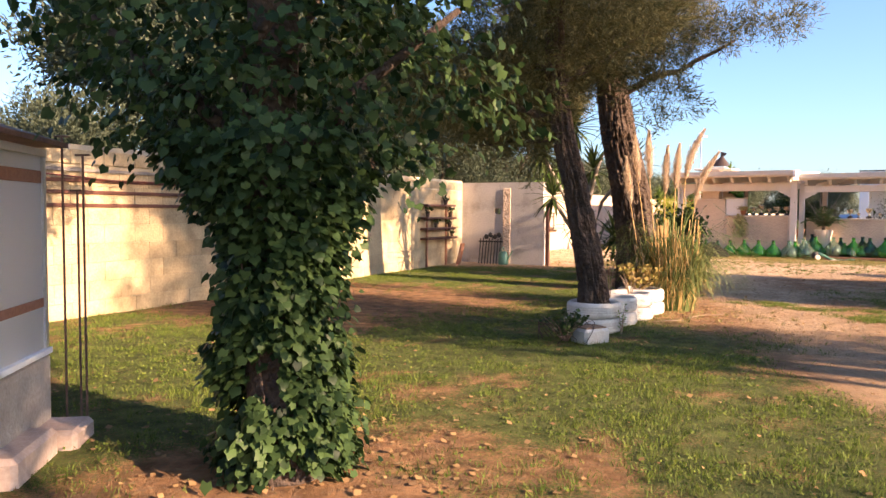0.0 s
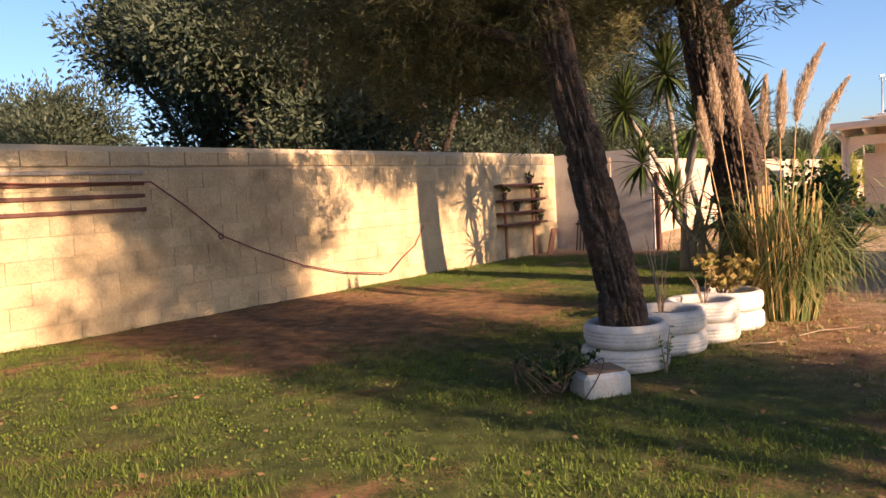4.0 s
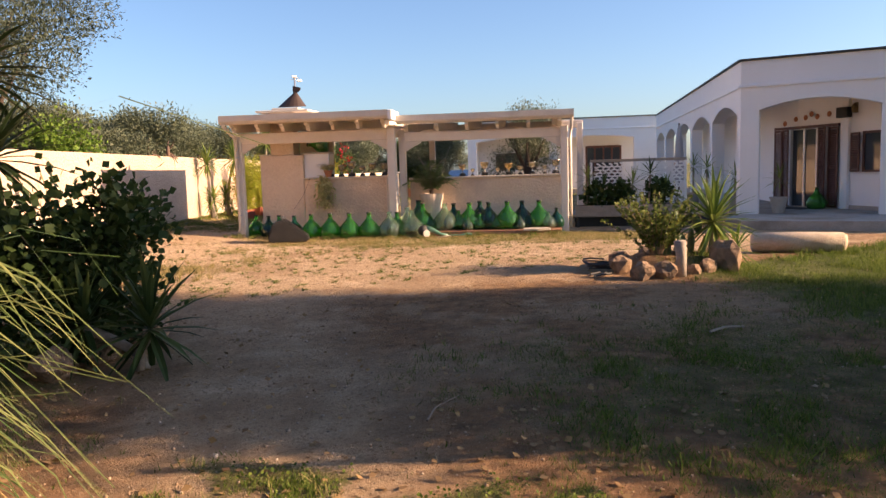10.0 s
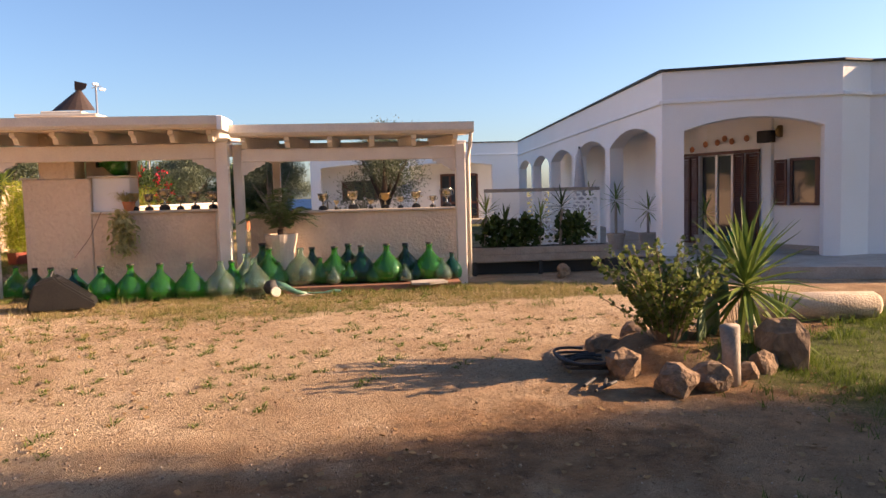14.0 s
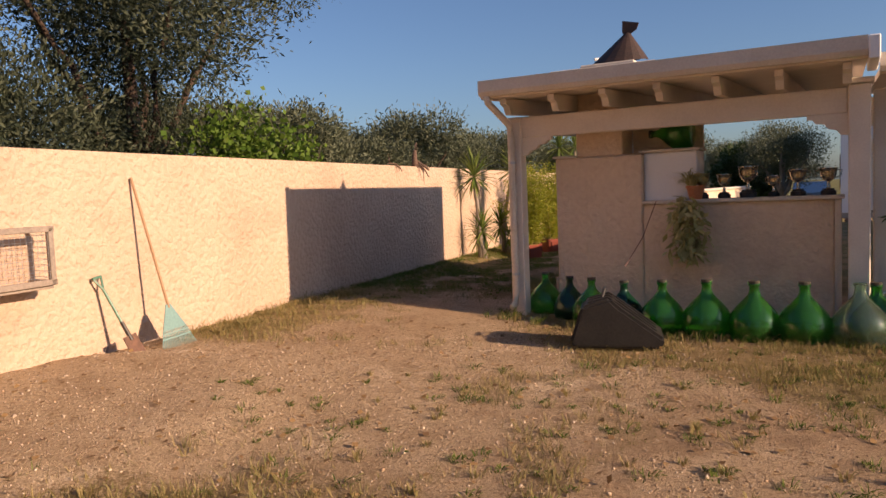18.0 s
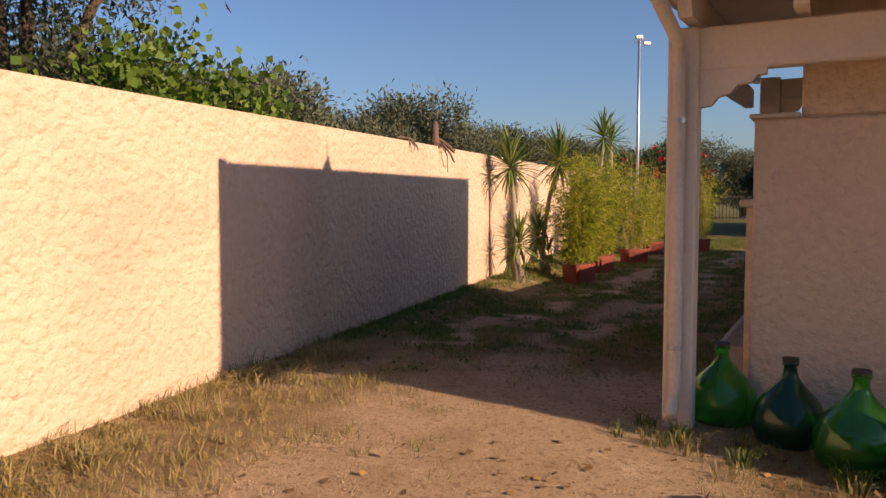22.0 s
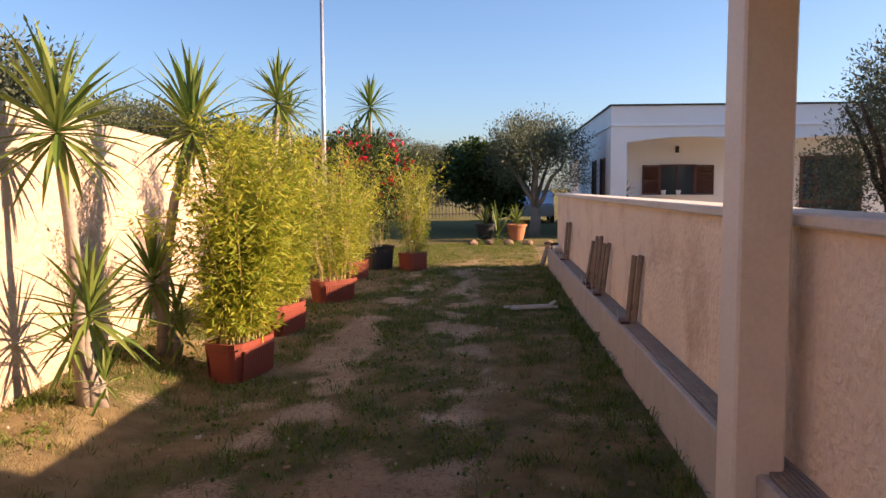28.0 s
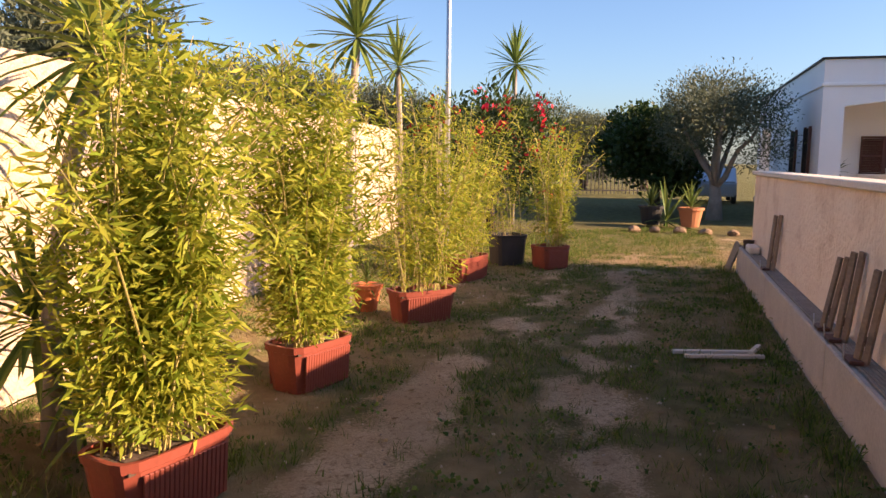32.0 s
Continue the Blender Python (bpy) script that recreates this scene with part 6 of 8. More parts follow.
for k, (x, h) in enumerate(((2.15, 0.30), (2.40, 0.28), (2.66, 0.36), (2.93, 0.24), (3.18, 0.3), (3.48, 0.3))):
    trophy(x + 0.02, 0.5, 1.425, h, SILVER if k else GOLD, "silver cup trophy on a dark base on the coping" if k else "gilt cup trophy on a dark base on the coping")
for k, (x, h) in enumerate(((5.36, 0.34), (5.62, 0.2), (5.93, 0.38), (6.26, 0.2), (6.54, 0.32), (6.83, 0.24), (7.13, 0.34), (7.45, 0.24), (7.72, 0.38))):
    trophy(4.09 + (x - 4) * 0.955, 0.72, 1.345, 0.88 * h, GOLD if k == 4 else SILVER, "gilt cup trophy on a dark base on the coping" if k == 4 else "silver cup trophy on a dark base on the coping")

# black grass-catcher box tipped over in the grass
bag = thing("grass_catcher", pose(9.15, 24.85, 0.02, 0, 0, -20), "black plastic mower grass-catcher lying tipped over", "mower box")
bm = prism(bmesh.new(), [(-0.42, 0.06), (-0.30, 0.42), (-0.02, 0.50), (0.06, 0.42), (0.50, 0.10), (0.46, 0.0), (-0.36, 0.0)], (1, 0, 0), (0, 0, 1), (0, 1, 0), 0.56, (0, -0.28, 0))
bmesh.ops.bevel(bm, geom=bm.edges[:], offset=0.03, segments=2, affect="EDGES")
part("shell", bm, mat("dusty_black_plastic", (0.012, 0.012, 0.013), (0.028, 0.026, 0.025), scale=4, rough=0.45, bump=0.1), bag, smooth=False)
for yy in (-0.16, 0.0, 0.16):
    part("rib", prism(bmesh.new(), [(-0.24, 0.455), (-0.04, 0.51), (0.07, 0.435), (0.42, 0.175), (0.42, 0.15), (-0.24, 0.42)], (1, 0, 0), (0, 0, 1), (0, 1, 0), 0.05, (0, yy - 0.025, 0)), MATS["dusty_black_plastic"], bag)
part("handle", tube(bmesh.new(), [(-0.1, -0.1, 0.49), (-0.08, -0.06, 0.56), (-0.08, 0.06, 0.56), (-0.1, 0.1, 0.49)], 0.018, 6), BLACKP, bag)

# grass trimmer
trim = thing("grass_trimmer", pose(11.95, 23.5, 0.0, 0, 0, -30), "green electric grass trimmer lying on the ground", "trimmer")
part("head", lathe(bmesh.new(), [(0.001, -0.06), (0.1, -0.06), (0.12, 0), (0.1, 0.1), (0.06, 0.12), (0.001, 0.12)], 16, pose(-0.06, 0.05, 0.16, 70, 0, 40)), BLACKP, trim, smooth=True)
part("wheel", lathe(bmesh.new(), [(0.001, -0.04), (0.075, -0.04), (0.085, 0), (0.075, 0.04), (0.001, 0.04)], 18, pose(0.02, -0.08, 0.1, 78, 0, 15)), COPING, trim)
part("body", tube(bmesh.new(), [(0.0, 0.05, 0.22), (0.15, 0.03, 0.17), (0.35, 0.0, 0.07), (0.5, 0, 0.05)], [0.06, 0.055, 0.035, 0.02], 10), GREENP, trim, smooth=True)
part("shaft", rod((0.45, 0, 0.05), (0.85, 0.02, 0.04), 0.015, 8), GREENP, trim)
part("grip", tube(bmesh.new(), [(0.8, 0.02, 0.04), (0.95, 0.03, 0.06), (1.05, 0.03, 0.05)], [0.025, 0.032, 0.025], 8), GREENP, trim)
for k in range(3):
    part("cable", tube(bmesh.new(), [(0.3, -0.05, 0.02), (0.4 + 0.05 * k, -0.12, 0.03), (0.5, -0.05 - 0.03 * k, 0.05), (0.62, -0.08, 0.02)], 0.005, 5), COPING, trim)

# timber planter trough between pergola and house
trough = thing("planter_trough", PERG @ pose(8.12, 1.0, 0), "long grey timber planter trough on the deck edge", "planter")
for z in (0.27, 0.405):
    part("board", one(0, 2.7, -0.03, 0.0, z, z + 0.13, 0.005), GREYWOOD, trough)
part("body", one(0.02, 2.68, 0.003, 0.42, 0.25, 0.52), GREYWOOD, trough)
part("soil", one(0.03, 2.67, 0.01, 0.41, 0.521, 0.535), SOIL, trough)
for xx in (0.03, 1.3, 2.6):
    part("leg", one(xx, xx + 0.07, 0.0, 0.07, -0.1, 0.27, 0.004), DARKMETAL, trough)
dk = thing("deck", PERG @ pose(8.12, 1.45, 0), "raised timber deck with a dark open underside", "deck", kind="structure")
for k in range(20):
    part("plank", one(0.0, 3.9, k * 0.145, k * 0.145 + 0.135, 0.22, 0.25, 0.003), GREYWOOD, dk)
part("joist", one(0.0, 3.9, 0.02, 0.08, 0.1, 0.22), DARKMETAL, dk)
# black sheet standing in for the deep shade under the deck
part("skirt", one(0.0, 3.9, -0.2, -0.17, -0.05, 0.22), BLACKP, dk)
for x, h, s in ((8.6, 0.6, 1), (9.0, 0.35, 2), (9.75, 0.45, 3), (10.2, 0.7, 4), (10.6, 0.3, 5)):
    yucca_ob = thing("potted_yucca", PERG @ pose(7.95 + (x - 8.1) * 0.93, 1.2, 0.53), "spiky green yucca in the timber trough", "yucca", "plants in the trough")
    if h > 0.4:
        part("trunk", rod((0, 0, 0), (0.03, 0, h), 0.03, 8), GREYWOOD, yucca_ob)
    rosette(yucca_ob, 0.03, 0, h, 22, 0.42, BLADE if s % 2 else BLADE_D, seed=s)
for x, w in ((8.85, 0.3), (9.45, 0.32), (10.45, 0.25)):
    b = thing("trough_shrub", PERG @ pose(7.95 + (x - 8.1) * 0.93, 1.2, 0.5), "dark leafy shrub in the timber trough", "shrub", "plants in the trough")
    leafy("leaves", b, [(0, 0, 0.28, w, 0.2, 0.28)], 60, 8, 0.06, 0.11, DARK_L)
    part("stem", rod((0, 0, 0), (0, 0, 0.3), 0.02, 6), TWIG, b)
# white pierced screen
screen = thing("screen_panel", PERG @ pose(8.55, 2.0, 0.25), "white screen panel pierced with a honeycomb pattern", "screen")
part("rail", one(0, 2.4, -0.03, 0.03, 1.33, 1.40, 0.006), GREYWOOD, screen)
part("rail", one(0, 2.4, -0.02, 0.02, 0.0, 0.06, 0.005), WHITE, screen)
for xx in (0.0, 1.18, 2.34):
    part("post", one(xx, xx + 0.06, -0.03, 0.03, 0, 1.33, 0.005), WHITE, screen)
bm = bmesh.new()
hx = 0.085
hr_ = np.random.default_rng(9)
jit = {}


def hexpt(i, j):
    key = (round(i * 100), round(j * 100))
    if key not in jit:
        jit[key] = (i + hr_.uniform(-0.018, 0.018), j + hr_.uniform(-0.018, 0.018))
    return jit[key]


for r_ in range(16):
    for c_ in range(16):
        cx, cz = 0.1 + c_ * hx * 1.732 + (r_ % 2) * hx * 0.866, 0.06 + r_ * hx * 1.5 * 0.62
        if cx > 2.3 or cz > 1.3:
            continue
        pts = [hexpt(round(cx + hx * math.sin(radians(60 * k)), 2), round(cz + 0.62 * hx * math.cos(radians(60 * k)), 2)) for k in range(6)]
        for k in range(3):
            a, b = Vector((pts[k][0], 0, pts[k][1])), Vector((pts[k + 1][0], 0, pts[k + 1][1]))
            d = (b - a).normalized()
            w = Vector((-d.z, 0, d.x)) * 0.021
            vs = [bm.verts.new(p + o) for o in (Vector((0, -0.006, 0)), Vector((0, 0.006, 0))) for p in (a - w, b - w, b + w, a + w)]
            for q in ((0, 1, 2, 3), (7, 6, 5, 4), (0, 4, 5, 1), (2, 6, 7, 3)):
                bm.faces.new([vs[i] for i in q])
tagged(part("lattice", bm, WHITE, screen), kind="stuff")

# ---- house fittings ----
PANE = bpy.data.materials.new("window_glass")
PANE.use_nodes = True
pb = PANE.node_tree.nodes["Principled BSDF"]
pb.inputs["Base Color"].default_value, pb.inputs["Roughness"].default_value, pb.inputs["Metallic"].default_value = (0.04, 0.05, 0.06, 1), 0.05, 0.0
ALU = mat("pale_aluminium", (0.55, 0.54, 0.52), (0.48, 0.47, 0.46), rough=0.4, metal=0.3, bump=0.02)


def shutter(parent, m, w, h):
    """A louvred shutter leaf: frame and slats."""
    sh = thing("shutter", m, "", "")
    sh.parent = parent
    for a in (0, w - 0.05):
        part("stile", one(a, a + 0.05, -0.035, 0, 0, h, 0.004), DARKWOOD, sh)
    for z in (0, h / 2 - 0.03, h - 0.06):
        part("cross_rail", one(0.05, w - 0.05, -0.03, -0.005, z, z + 0.06, 0.003), DARKWOOD, sh)
    k = max(3, int(h / 0.05))
    for i in range(k):
        z = 0.07 + (h - 0.14) * i / k
        part("slat", one(0.05, w - 0.05, -0.022, 0.022, 0, 0.008, m=pose(0, -0.018, z + 0.02, 55)), DARKWOOD, sh)
    return sh


def wall_frame(a, b):
    d = Vector(b) - Vector(a)
    return pose(a[0], a[1], 0, 0, 0, math.degrees(math.atan2(d.y, d.x)))


IM = wall_frame(inner[1], inner[2])
IM2 = wall_frame(inner[2], inner[3])
d1 = thing("door_1", IM @ pose(-0.75, -0.03, DECK), "brown louvred double shutters round a glass door", "door", kind="structure")
part("glass", one(0.62, 1.55, -0.02, -0.004, 0.02, 2.1), PANE, d1)
for xx in (0.6, 1.06, 1.5):
    part("frame", one(xx, xx + 0.07, -0.05, 0.0, 0, 2.15, 0.004), ALU, d1)
part("lintel", one(0, 2.25, -0.07, 0.0, 2.13, 2.2, 0.004), DARKWOOD, d1)
for a, ang in ((0.0, -8), (0.32, -20), (1.58, -18), (1.92, -6)):
    shutter(d1, pose(a, -0.03, 0.02, 0, 0, ang), 0.36, 2.1)
wm = IM2 @ pose(0.22, -0.03, 1.15)
w1 = thing("window_1", wm, "small window with brown louvred shutters open", "window", kind="structure")
part("glass", one(0.38, 0.98, -0.015, -0.003, 0.04, 0.94), PANE, w1)
for bx0, bx1, bz0, bz1 in ((0.34, 0.4, 0, 1), (0.95, 1.01, 0, 1), (0.34, 1.01, 0.94, 1.0), (0.34, 1.01, 0, 0.05)):
    part("frame", one(bx0, bx1, -0.05, 0, bz0, bz1, 0.003), DARKWOOD, w1)
shutter(w1, pose(-0.05, -0.02, 0, 0, 0, -12), 0.38, 0.98)
shutter(w1, pose(1.03, -0.06, 0, 0, 0, 8), 0.4, 0.98)
part("pilaster", one(-0.16, 0.1, -0.1, 0.0, DECK, 3.25, 0.01, m=IM2), WHITE, house)
part("skirting", one(0.1, 1.9, -0.02, 0.0, DECK, DECK + 0.1, m=IM2), CONCRETE, house)
lamp = thing("wall_lamp", IM2 @ pose(0.28, -0.02, 2.62), "small bronze wall lantern on the porch", "lamp")
part("plate", one(-0.06, 0.06, -0.03, 0, 0, 0.26, 0.01), mat("bronze", (0.2, 0.15, 0.07), (0.15, 0.1, 0.05), rough=0.45, metal=0.7), lamp)
part("shade", lathe(bmesh.new(), [(0.02, 0.24), (0.07, 0.16), (0.06, 0.03), (0.02, 0.0)], 10, pose(0, -0.07, 0)), MATS["bronze"], lamp)
spk = thing("speaker", IM @ pose(1.55, -0.05, 2.52), "dark box fixed on the porch wall", "box")
part("case", one(0, 0.34, -0.2, 0, 0, 0.26, 0.012), DARKMETAL, spk)
part("grille", one(0.03, 0.31, -0.208, -0.2, 0.03, 0.23), BLACKP, spk)
for k, (x, z) in enumerate(((0.0, 2.6), (0.35, 2.62), (0.55, 2.7), (0.75, 2.62), (1.15, 2.66), (-0.4, 2.5))):
    pl = thing("wall_plaque", IM @ pose(x, -0.03, z), "small ceramic ornament on the porch wall", "ornament", "ornaments on the porch wall")
    part("plate", lathe(bmesh.new(), [(0.001, 0), (0.06, 0), (0.075, 0.02), (0.05, 0.03), (0.001, 0.03)], 10, pose(0, 0, 0, 90)), MATS["terracotta"], pl)
spot = thing("floodlight", pose(24.0, 18.45, 2.75, 0, 0, 0), "small grey floodlight on the white wall", "floodlight")
part("head", one(-0.07, 0.07, -0.22, -0.12, -0.06, 0.08, 0.02), DARKMETAL, spot)
part("arm", rod((0, -0.12, 0), (0, -0.01, -0.04), 0.02, 6), DARKMETAL, spot)
for k, (x, y, h) in enumerate(((20.1, 22.9, 0.75), (20.6, 22.4, 0.5), (21.7, 24.9, 0.8), (20.4, 20.9, 0.45))):
    pp = thing("potted_yucca", pose(x, y, DECK), "potted yucca on the porch floor", "potted plant", "potted plants on the porch")
    part("pot", lathe(bmesh.new(), [(0.001, 0), (0.14, 0), (0.2, 0.36), (0.22, 0.36), (0.22, 0.4), (0.18, 0.4), (0.17, 0.34), (0.001, 0.34)], 16), CONCRETE, pp)
    part("trunk", rod((0, 0, 0.33), (0, 0, 0.35 + h), 0.03, 8), GREYWOOD, pp)
    rosette(pp, 0, 0, 0.35 + h, 20, 0.42, BLADE, seed=k)
demijohn(0, 0, 0, 0.55, "g", "by the porch door", IM @ pose(1.2, -0.45, DECK))
mt = thing("doormat", IM @ pose(0.3, -0.75, DECK + 0.004), "dark flat doormat on the porch floor", "mat")
part("mat", one(0, 0.9, -0.25, 0.25, 0, 0.015, 0.004), BLACKP, mt)
umb = thing("closed_umbrella", pose(20.2, 24.0, 0.2), "closed grey garden umbrella on its pole", "umbrella")
part("pole", rod((0, 0, 0), (0, 0, 2.4), 0.025, 8), DARKMETAL, umb)
part("canopy", lathe(bmesh.new(), [(0.03, 2.35), (0.09, 2.0), (0.15, 1.3), (0.17, 0.85), (0.05, 0.8)], 9), mat("grey_canvas", (0.45, 0.45, 0.46), (0.36, 0.36, 0.38), rough=0.9), umb)
sgn = part("stone", stone_bm(77), STONE)
sgn.matrix_world = pose(16.75, 21.6, 0.12) @ Matrix.Diagonal((0.8, 0.6, 0.9, 1))
tagged(sgn, "pale rounded stone at the deck edge", "stone")

# far house openings
FM = wall_frame((27.2, 47.0), (35.69, 40.83))
w2 = thing("window_2", FM @ pose(1.05, -0.02, 1.3), "wide window with dark brown shutters", "window", kind="structure")
part("glass", one(0.6, 1.75, -0.015, -0.003, 0.03, 1.0), PANE, w2)
for x in (0.58, 1.13, 1.72):
    part("frame", one(x, x + 0.06, -0.05, 0, 0, 1.03, 0.003), DARKWOOD, w2)
part("frame", one(0.58, 1.78, -0.05, 0, 0.98, 1.05, 0.003), DARKWOOD, w2)
shutter(w2, pose(0.0, -0.02, 0), 0.58, 1.03)
shutter(w2, pose(1.78, -0.02, 0), 0.62, 1.03)
d2 = thing("door_2", FM @ pose(6.3, -0.02, 0.2), "wide dark brown glazed porch door", "door", kind="structure")
part("glass", one(0.1, 1.95, -0.015, -0.003, 0.1, 2.35), PANE, d2)
for x in (0.0, 0.48, 0.98, 1.46, 1.95):
    part("stile", one(x, x + 0.1, -0.06, 0, 0, 2.4, 0.004), DARKWOOD, d2)
for z in (0.0, 0.8, 2.3):
    part("cross_rail", one(0.1, 1.95, -0.05, 0, z, z + 0.12, 0.004), DARKWOOD, d2)
wl = thing("wall_lamp", FM @ pose(2.2, -0.02, 2.75), "small dark lantern on the far porch wall", "lamp")
part("plate", one(-0.05, 0.05, -0.12, 0, 0, 0.22, 0.01), DARKMETAL, wl)
for k, (x, z) in enumerate(((1.75, 1.36), (2.25, 1.36))):
    fp = thing("flower_pot", FM @ pose(x, -0.14, 1.32), "small pale pot on the window sill", "pot", "pots on the far sill")
    part("pot", lathe(bmesh.new(), [(0.001, 0), (0.07, 0), (0.09, 0.16), (0.001, 0.16)], 12), WHITE, fp)
part("sill", one(1.0, 3.5, -0.25, 0, 1.28, 1.32, 0.005, m=FM), WHITE, house_far)
for k, x in enumerate((0.3, 4.6)):
    pp = thing("potted_yucca", FM @ pose(x, -1.0, 0.2), "potted yucca on the far porch", "potted plant", "potted plants on the porch")
    part("pot", lathe(bmesh.new(), [(0.001, 0), (0.14, 0), (0.2, 0.36), (0.22, 0.4), (0.001, 0.34)], 16), CONCRETE, pp)
    part("trunk", rod((0, 0, 0.33), (0, 0, 1.15), 0.03, 8), GREYWOOD, pp)
    rosette(pp, 0, 0, 1.15, 20, 0.5, BLADE_D, seed=k + 60)
SM = wall_frame((33.5, 56.0), (25.54, 45.37))
for k, x in enumerate((9.2, 11.4)):
    wv = thing("window_%d" % (3 + k), SM @ pose(x, -0.03, 1.2), "narrow barred window on the side wall", "window", kind="structure")
    part("glass", one(0, 0.7, -0.01, 0.0, 0, 1.3), PANE, wv)
    for q in range(5):
        part("bar", rod((0.05 + 0.15 * q, -0.05, 0), (0.05 + 0.15 * q, -0.05, 1.3), 0.012, 6), DARKMETAL, wv)
    part("frame", one(-0.06, 0.0, -0.05, 0.02, -0.05, 1.35), DARKWOOD, wv)
    part("frame", one(0.7, 0.76, -0.05, 0.02, -0.05, 1.35), DARKWOOD, wv)

# ---- yard wall things ----
YM = pose(YW0.x, YW0.y, 0, 0, 0, math.degrees(math.atan2(YDIR.y, YDIR.x)))


def on_yard(x, y):
    return (Vector((x, y)) - YW0).dot(YDIR)


sc = on_yard(3.87, 24.55)
cage = thing("wire_shelf", YM @ pose(sc - 0.12, 0.06, 0), "timber-framed wire mesh shelf hung on the wall", "shelf")
for x in (-1.1, -0.06):
    for y in (-0.36, -0.05):
        part("upright", one(x, x + 0.05, y, y + 0.045, 0.96, 1.46, 0.004), GREYWOOD, cage)
for y in (-0.36, -0.05):
    for z in (0.96, 1.42):
        part("rail", one(-1.1, 0.0, y, y + 0.045, z, z + 0.05, 0.004), GREYWOOD, cage)
for x in (-1.1, -0.06):
    for z in (0.96, 1.42):
        part("end_rail", one(x + 0.003, x + 0.047, -0.32, -0.05, z, z + 0.045, 0.004), GREYWOOD, cage)
part("floor_board", one(-1.08, -0.02, -0.33, -0.02, 0.93, 0.955, 0.004), GREYWOOD, cage)
part("bracket_leg", one(-0.3, -0.25, -0.05, -0.005, 0.80, 0.93, 0.004), GREYWOOD, cage)
for k in range(20):
    part("wire", rod((-1.05 + k * 0.052, -0.345, 1.0), (-1.05 + k * 0.052, -0.345, 1.43), 0.0022, 4), STEEL, cage)
for k in range(8):
    part("wire", rod((-1.07, -0.343, 1.03 + k * 0.052), (-0.04, -0.343, 1.03 + k * 0.052), 0.0022, 4), STEEL, cage)
    part("wire", rod((-0.03, -0.33, 1.03 + k * 0.052), (-0.03, -0.03, 1.03 + k * 0.052), 0.0022, 4), STEEL, cage)

TEAL = mat("teal_plastic", (0.20, 0.36, 0.36), (0.15, 0.28, 0.28), rough=0.6, bump=0.03)
HANDLE = mat("ash_handle", (0.40, 0.25, 0.14), (0.32, 0.19, 0.1), scale=8, rough=0.6, bump=0.1)


def between(name, a, b, label, category):
    """A thing whose local z runs from a to b."""
    a, b = Vector(a), Vector(b)
    z = (b - a).normalized()
    wallx = Vector((YDIR.x, YDIR.y, 0))
    x = (wallx - z * wallx.dot(z)).normalized()
    m = Matrix((x, z.cross(x), z)).transposed().to_4x4()
    m.translation = a
    return thing(name, m, label, category), (b - a).length


top = Vector((4.31, 25.53, 1.9)) + Vector((YNRM.x, YNRM.y, 0)) * 0.03
foot = Vector((4.75, 25.37, 0.15))
rake, L = between("leaf_rake", foot, top, "teal plastic leaf rake with a wooden handle leaning on the wall", "rake")
part("handle", rod((0, 0, 0.42), (0, 0, L), 0.014, 8), HANDLE, rake)
part("fan", prism(bmesh.new(), [(-0.03, 0.46), (0.03, 0.46), (0.17, 0.2), (-0.17, 0.2)], (1, 0, 0), (0, 0, 1), (0, 1, 0), 0.008, (0, -0.004, 0)), TEAL, rake)
for k in range(19):
    f = -1 + 2 * k / 18
    part("tine", tube(bmesh.new(), [(0.165 * f, 0, 0.21), (0.225 * f, 0, 0.05), (0.235 * f, -0.03, 0.0)], [0.006, 0.005, 0.004], 5), TEAL, rake)
for z, w in ((0.16, 0.185), (0.11, 0.2)):
    part("band", one(-w, w, -0.005, 0.005, z, z + 0.012), TEAL, rake)
hp = Vector((4.07, 25.04, 0.95)) + Vector((YNRM.x, YNRM.y, 0)) * 0.03
ft = Vector((4.49, 24.98, 0.12))
spade, L = between("spade", ft, hp, "spade with a green handle and rusty blade leaning on the wall", "spade")
part("shaft", rod((0, 0, 0.26), (0, 0, L - 0.14), 0.016, 8), GREENP, spade)
for s in (-1, 1):
    part("yoke", rod((0, 0, L - 0.15), (s * 0.05, 0, L - 0.02), 0.012, 6), GREENP, spade)
part("grip", rod((-0.055, 0, L - 0.015), (0.055, 0, L - 0.015), 0.014, 8), GREENP, spade)
part("socket", tube(bmesh.new(), [(0, 0, 0.22), (0, 0, 0.42)], [0.022, 0.019], 8), DARKMETAL, spade)
part("blade", prism(bmesh.new(), [(-0.085, 0.27), (0.085, 0.27), (0.09, 0.04), (0.06, 0.0), (-0.06, 0.0), (-0.09, 0.04)], (1, 0, 0), (0, 0, 1), (0, 1, 0), 0.01, (0, -0.005, 0)), RUST, spade)

# driftwood on the wall top
DRIFT = mat("driftwood", (0.17, 0.11, 0.08), (0.10, 0.065, 0.05), scale=9, rough=0.95, bump=0.6)
dw = thing("driftwood", YM @ pose(on_yard(7.75, 32.14), 0.05, 2.155) @ Matrix.Scale(1.1, 4), "gnarled dark driftwood branch standing on the wall top", "driftwood")
part("stump", tube(bmesh.new(), [(0.0, 0, -0.02), (-0.03, 0, 0.08), (-0.03, 0, 0.17), (0.0, 0, 0.27), (0.03, 0, 0.36), (0.1, 0, 0.44)], [0.06, 0.052, 0.048, 0.036, 0.022, 0.004], 9), DRIFT, dw, smooth=True)
part("arm", tube(bmesh.new(), [(0.0, 0, 0.1), (0.1, -0.06, 0.06), (0.2, -0.12, -0.01), (0.27, -0.14, -0.06), (0.28, -0.16, 0.02)], [0.03, 0.022, 0.026, 0.016, 0.006], 8), DRIFT, dw, smooth=True)
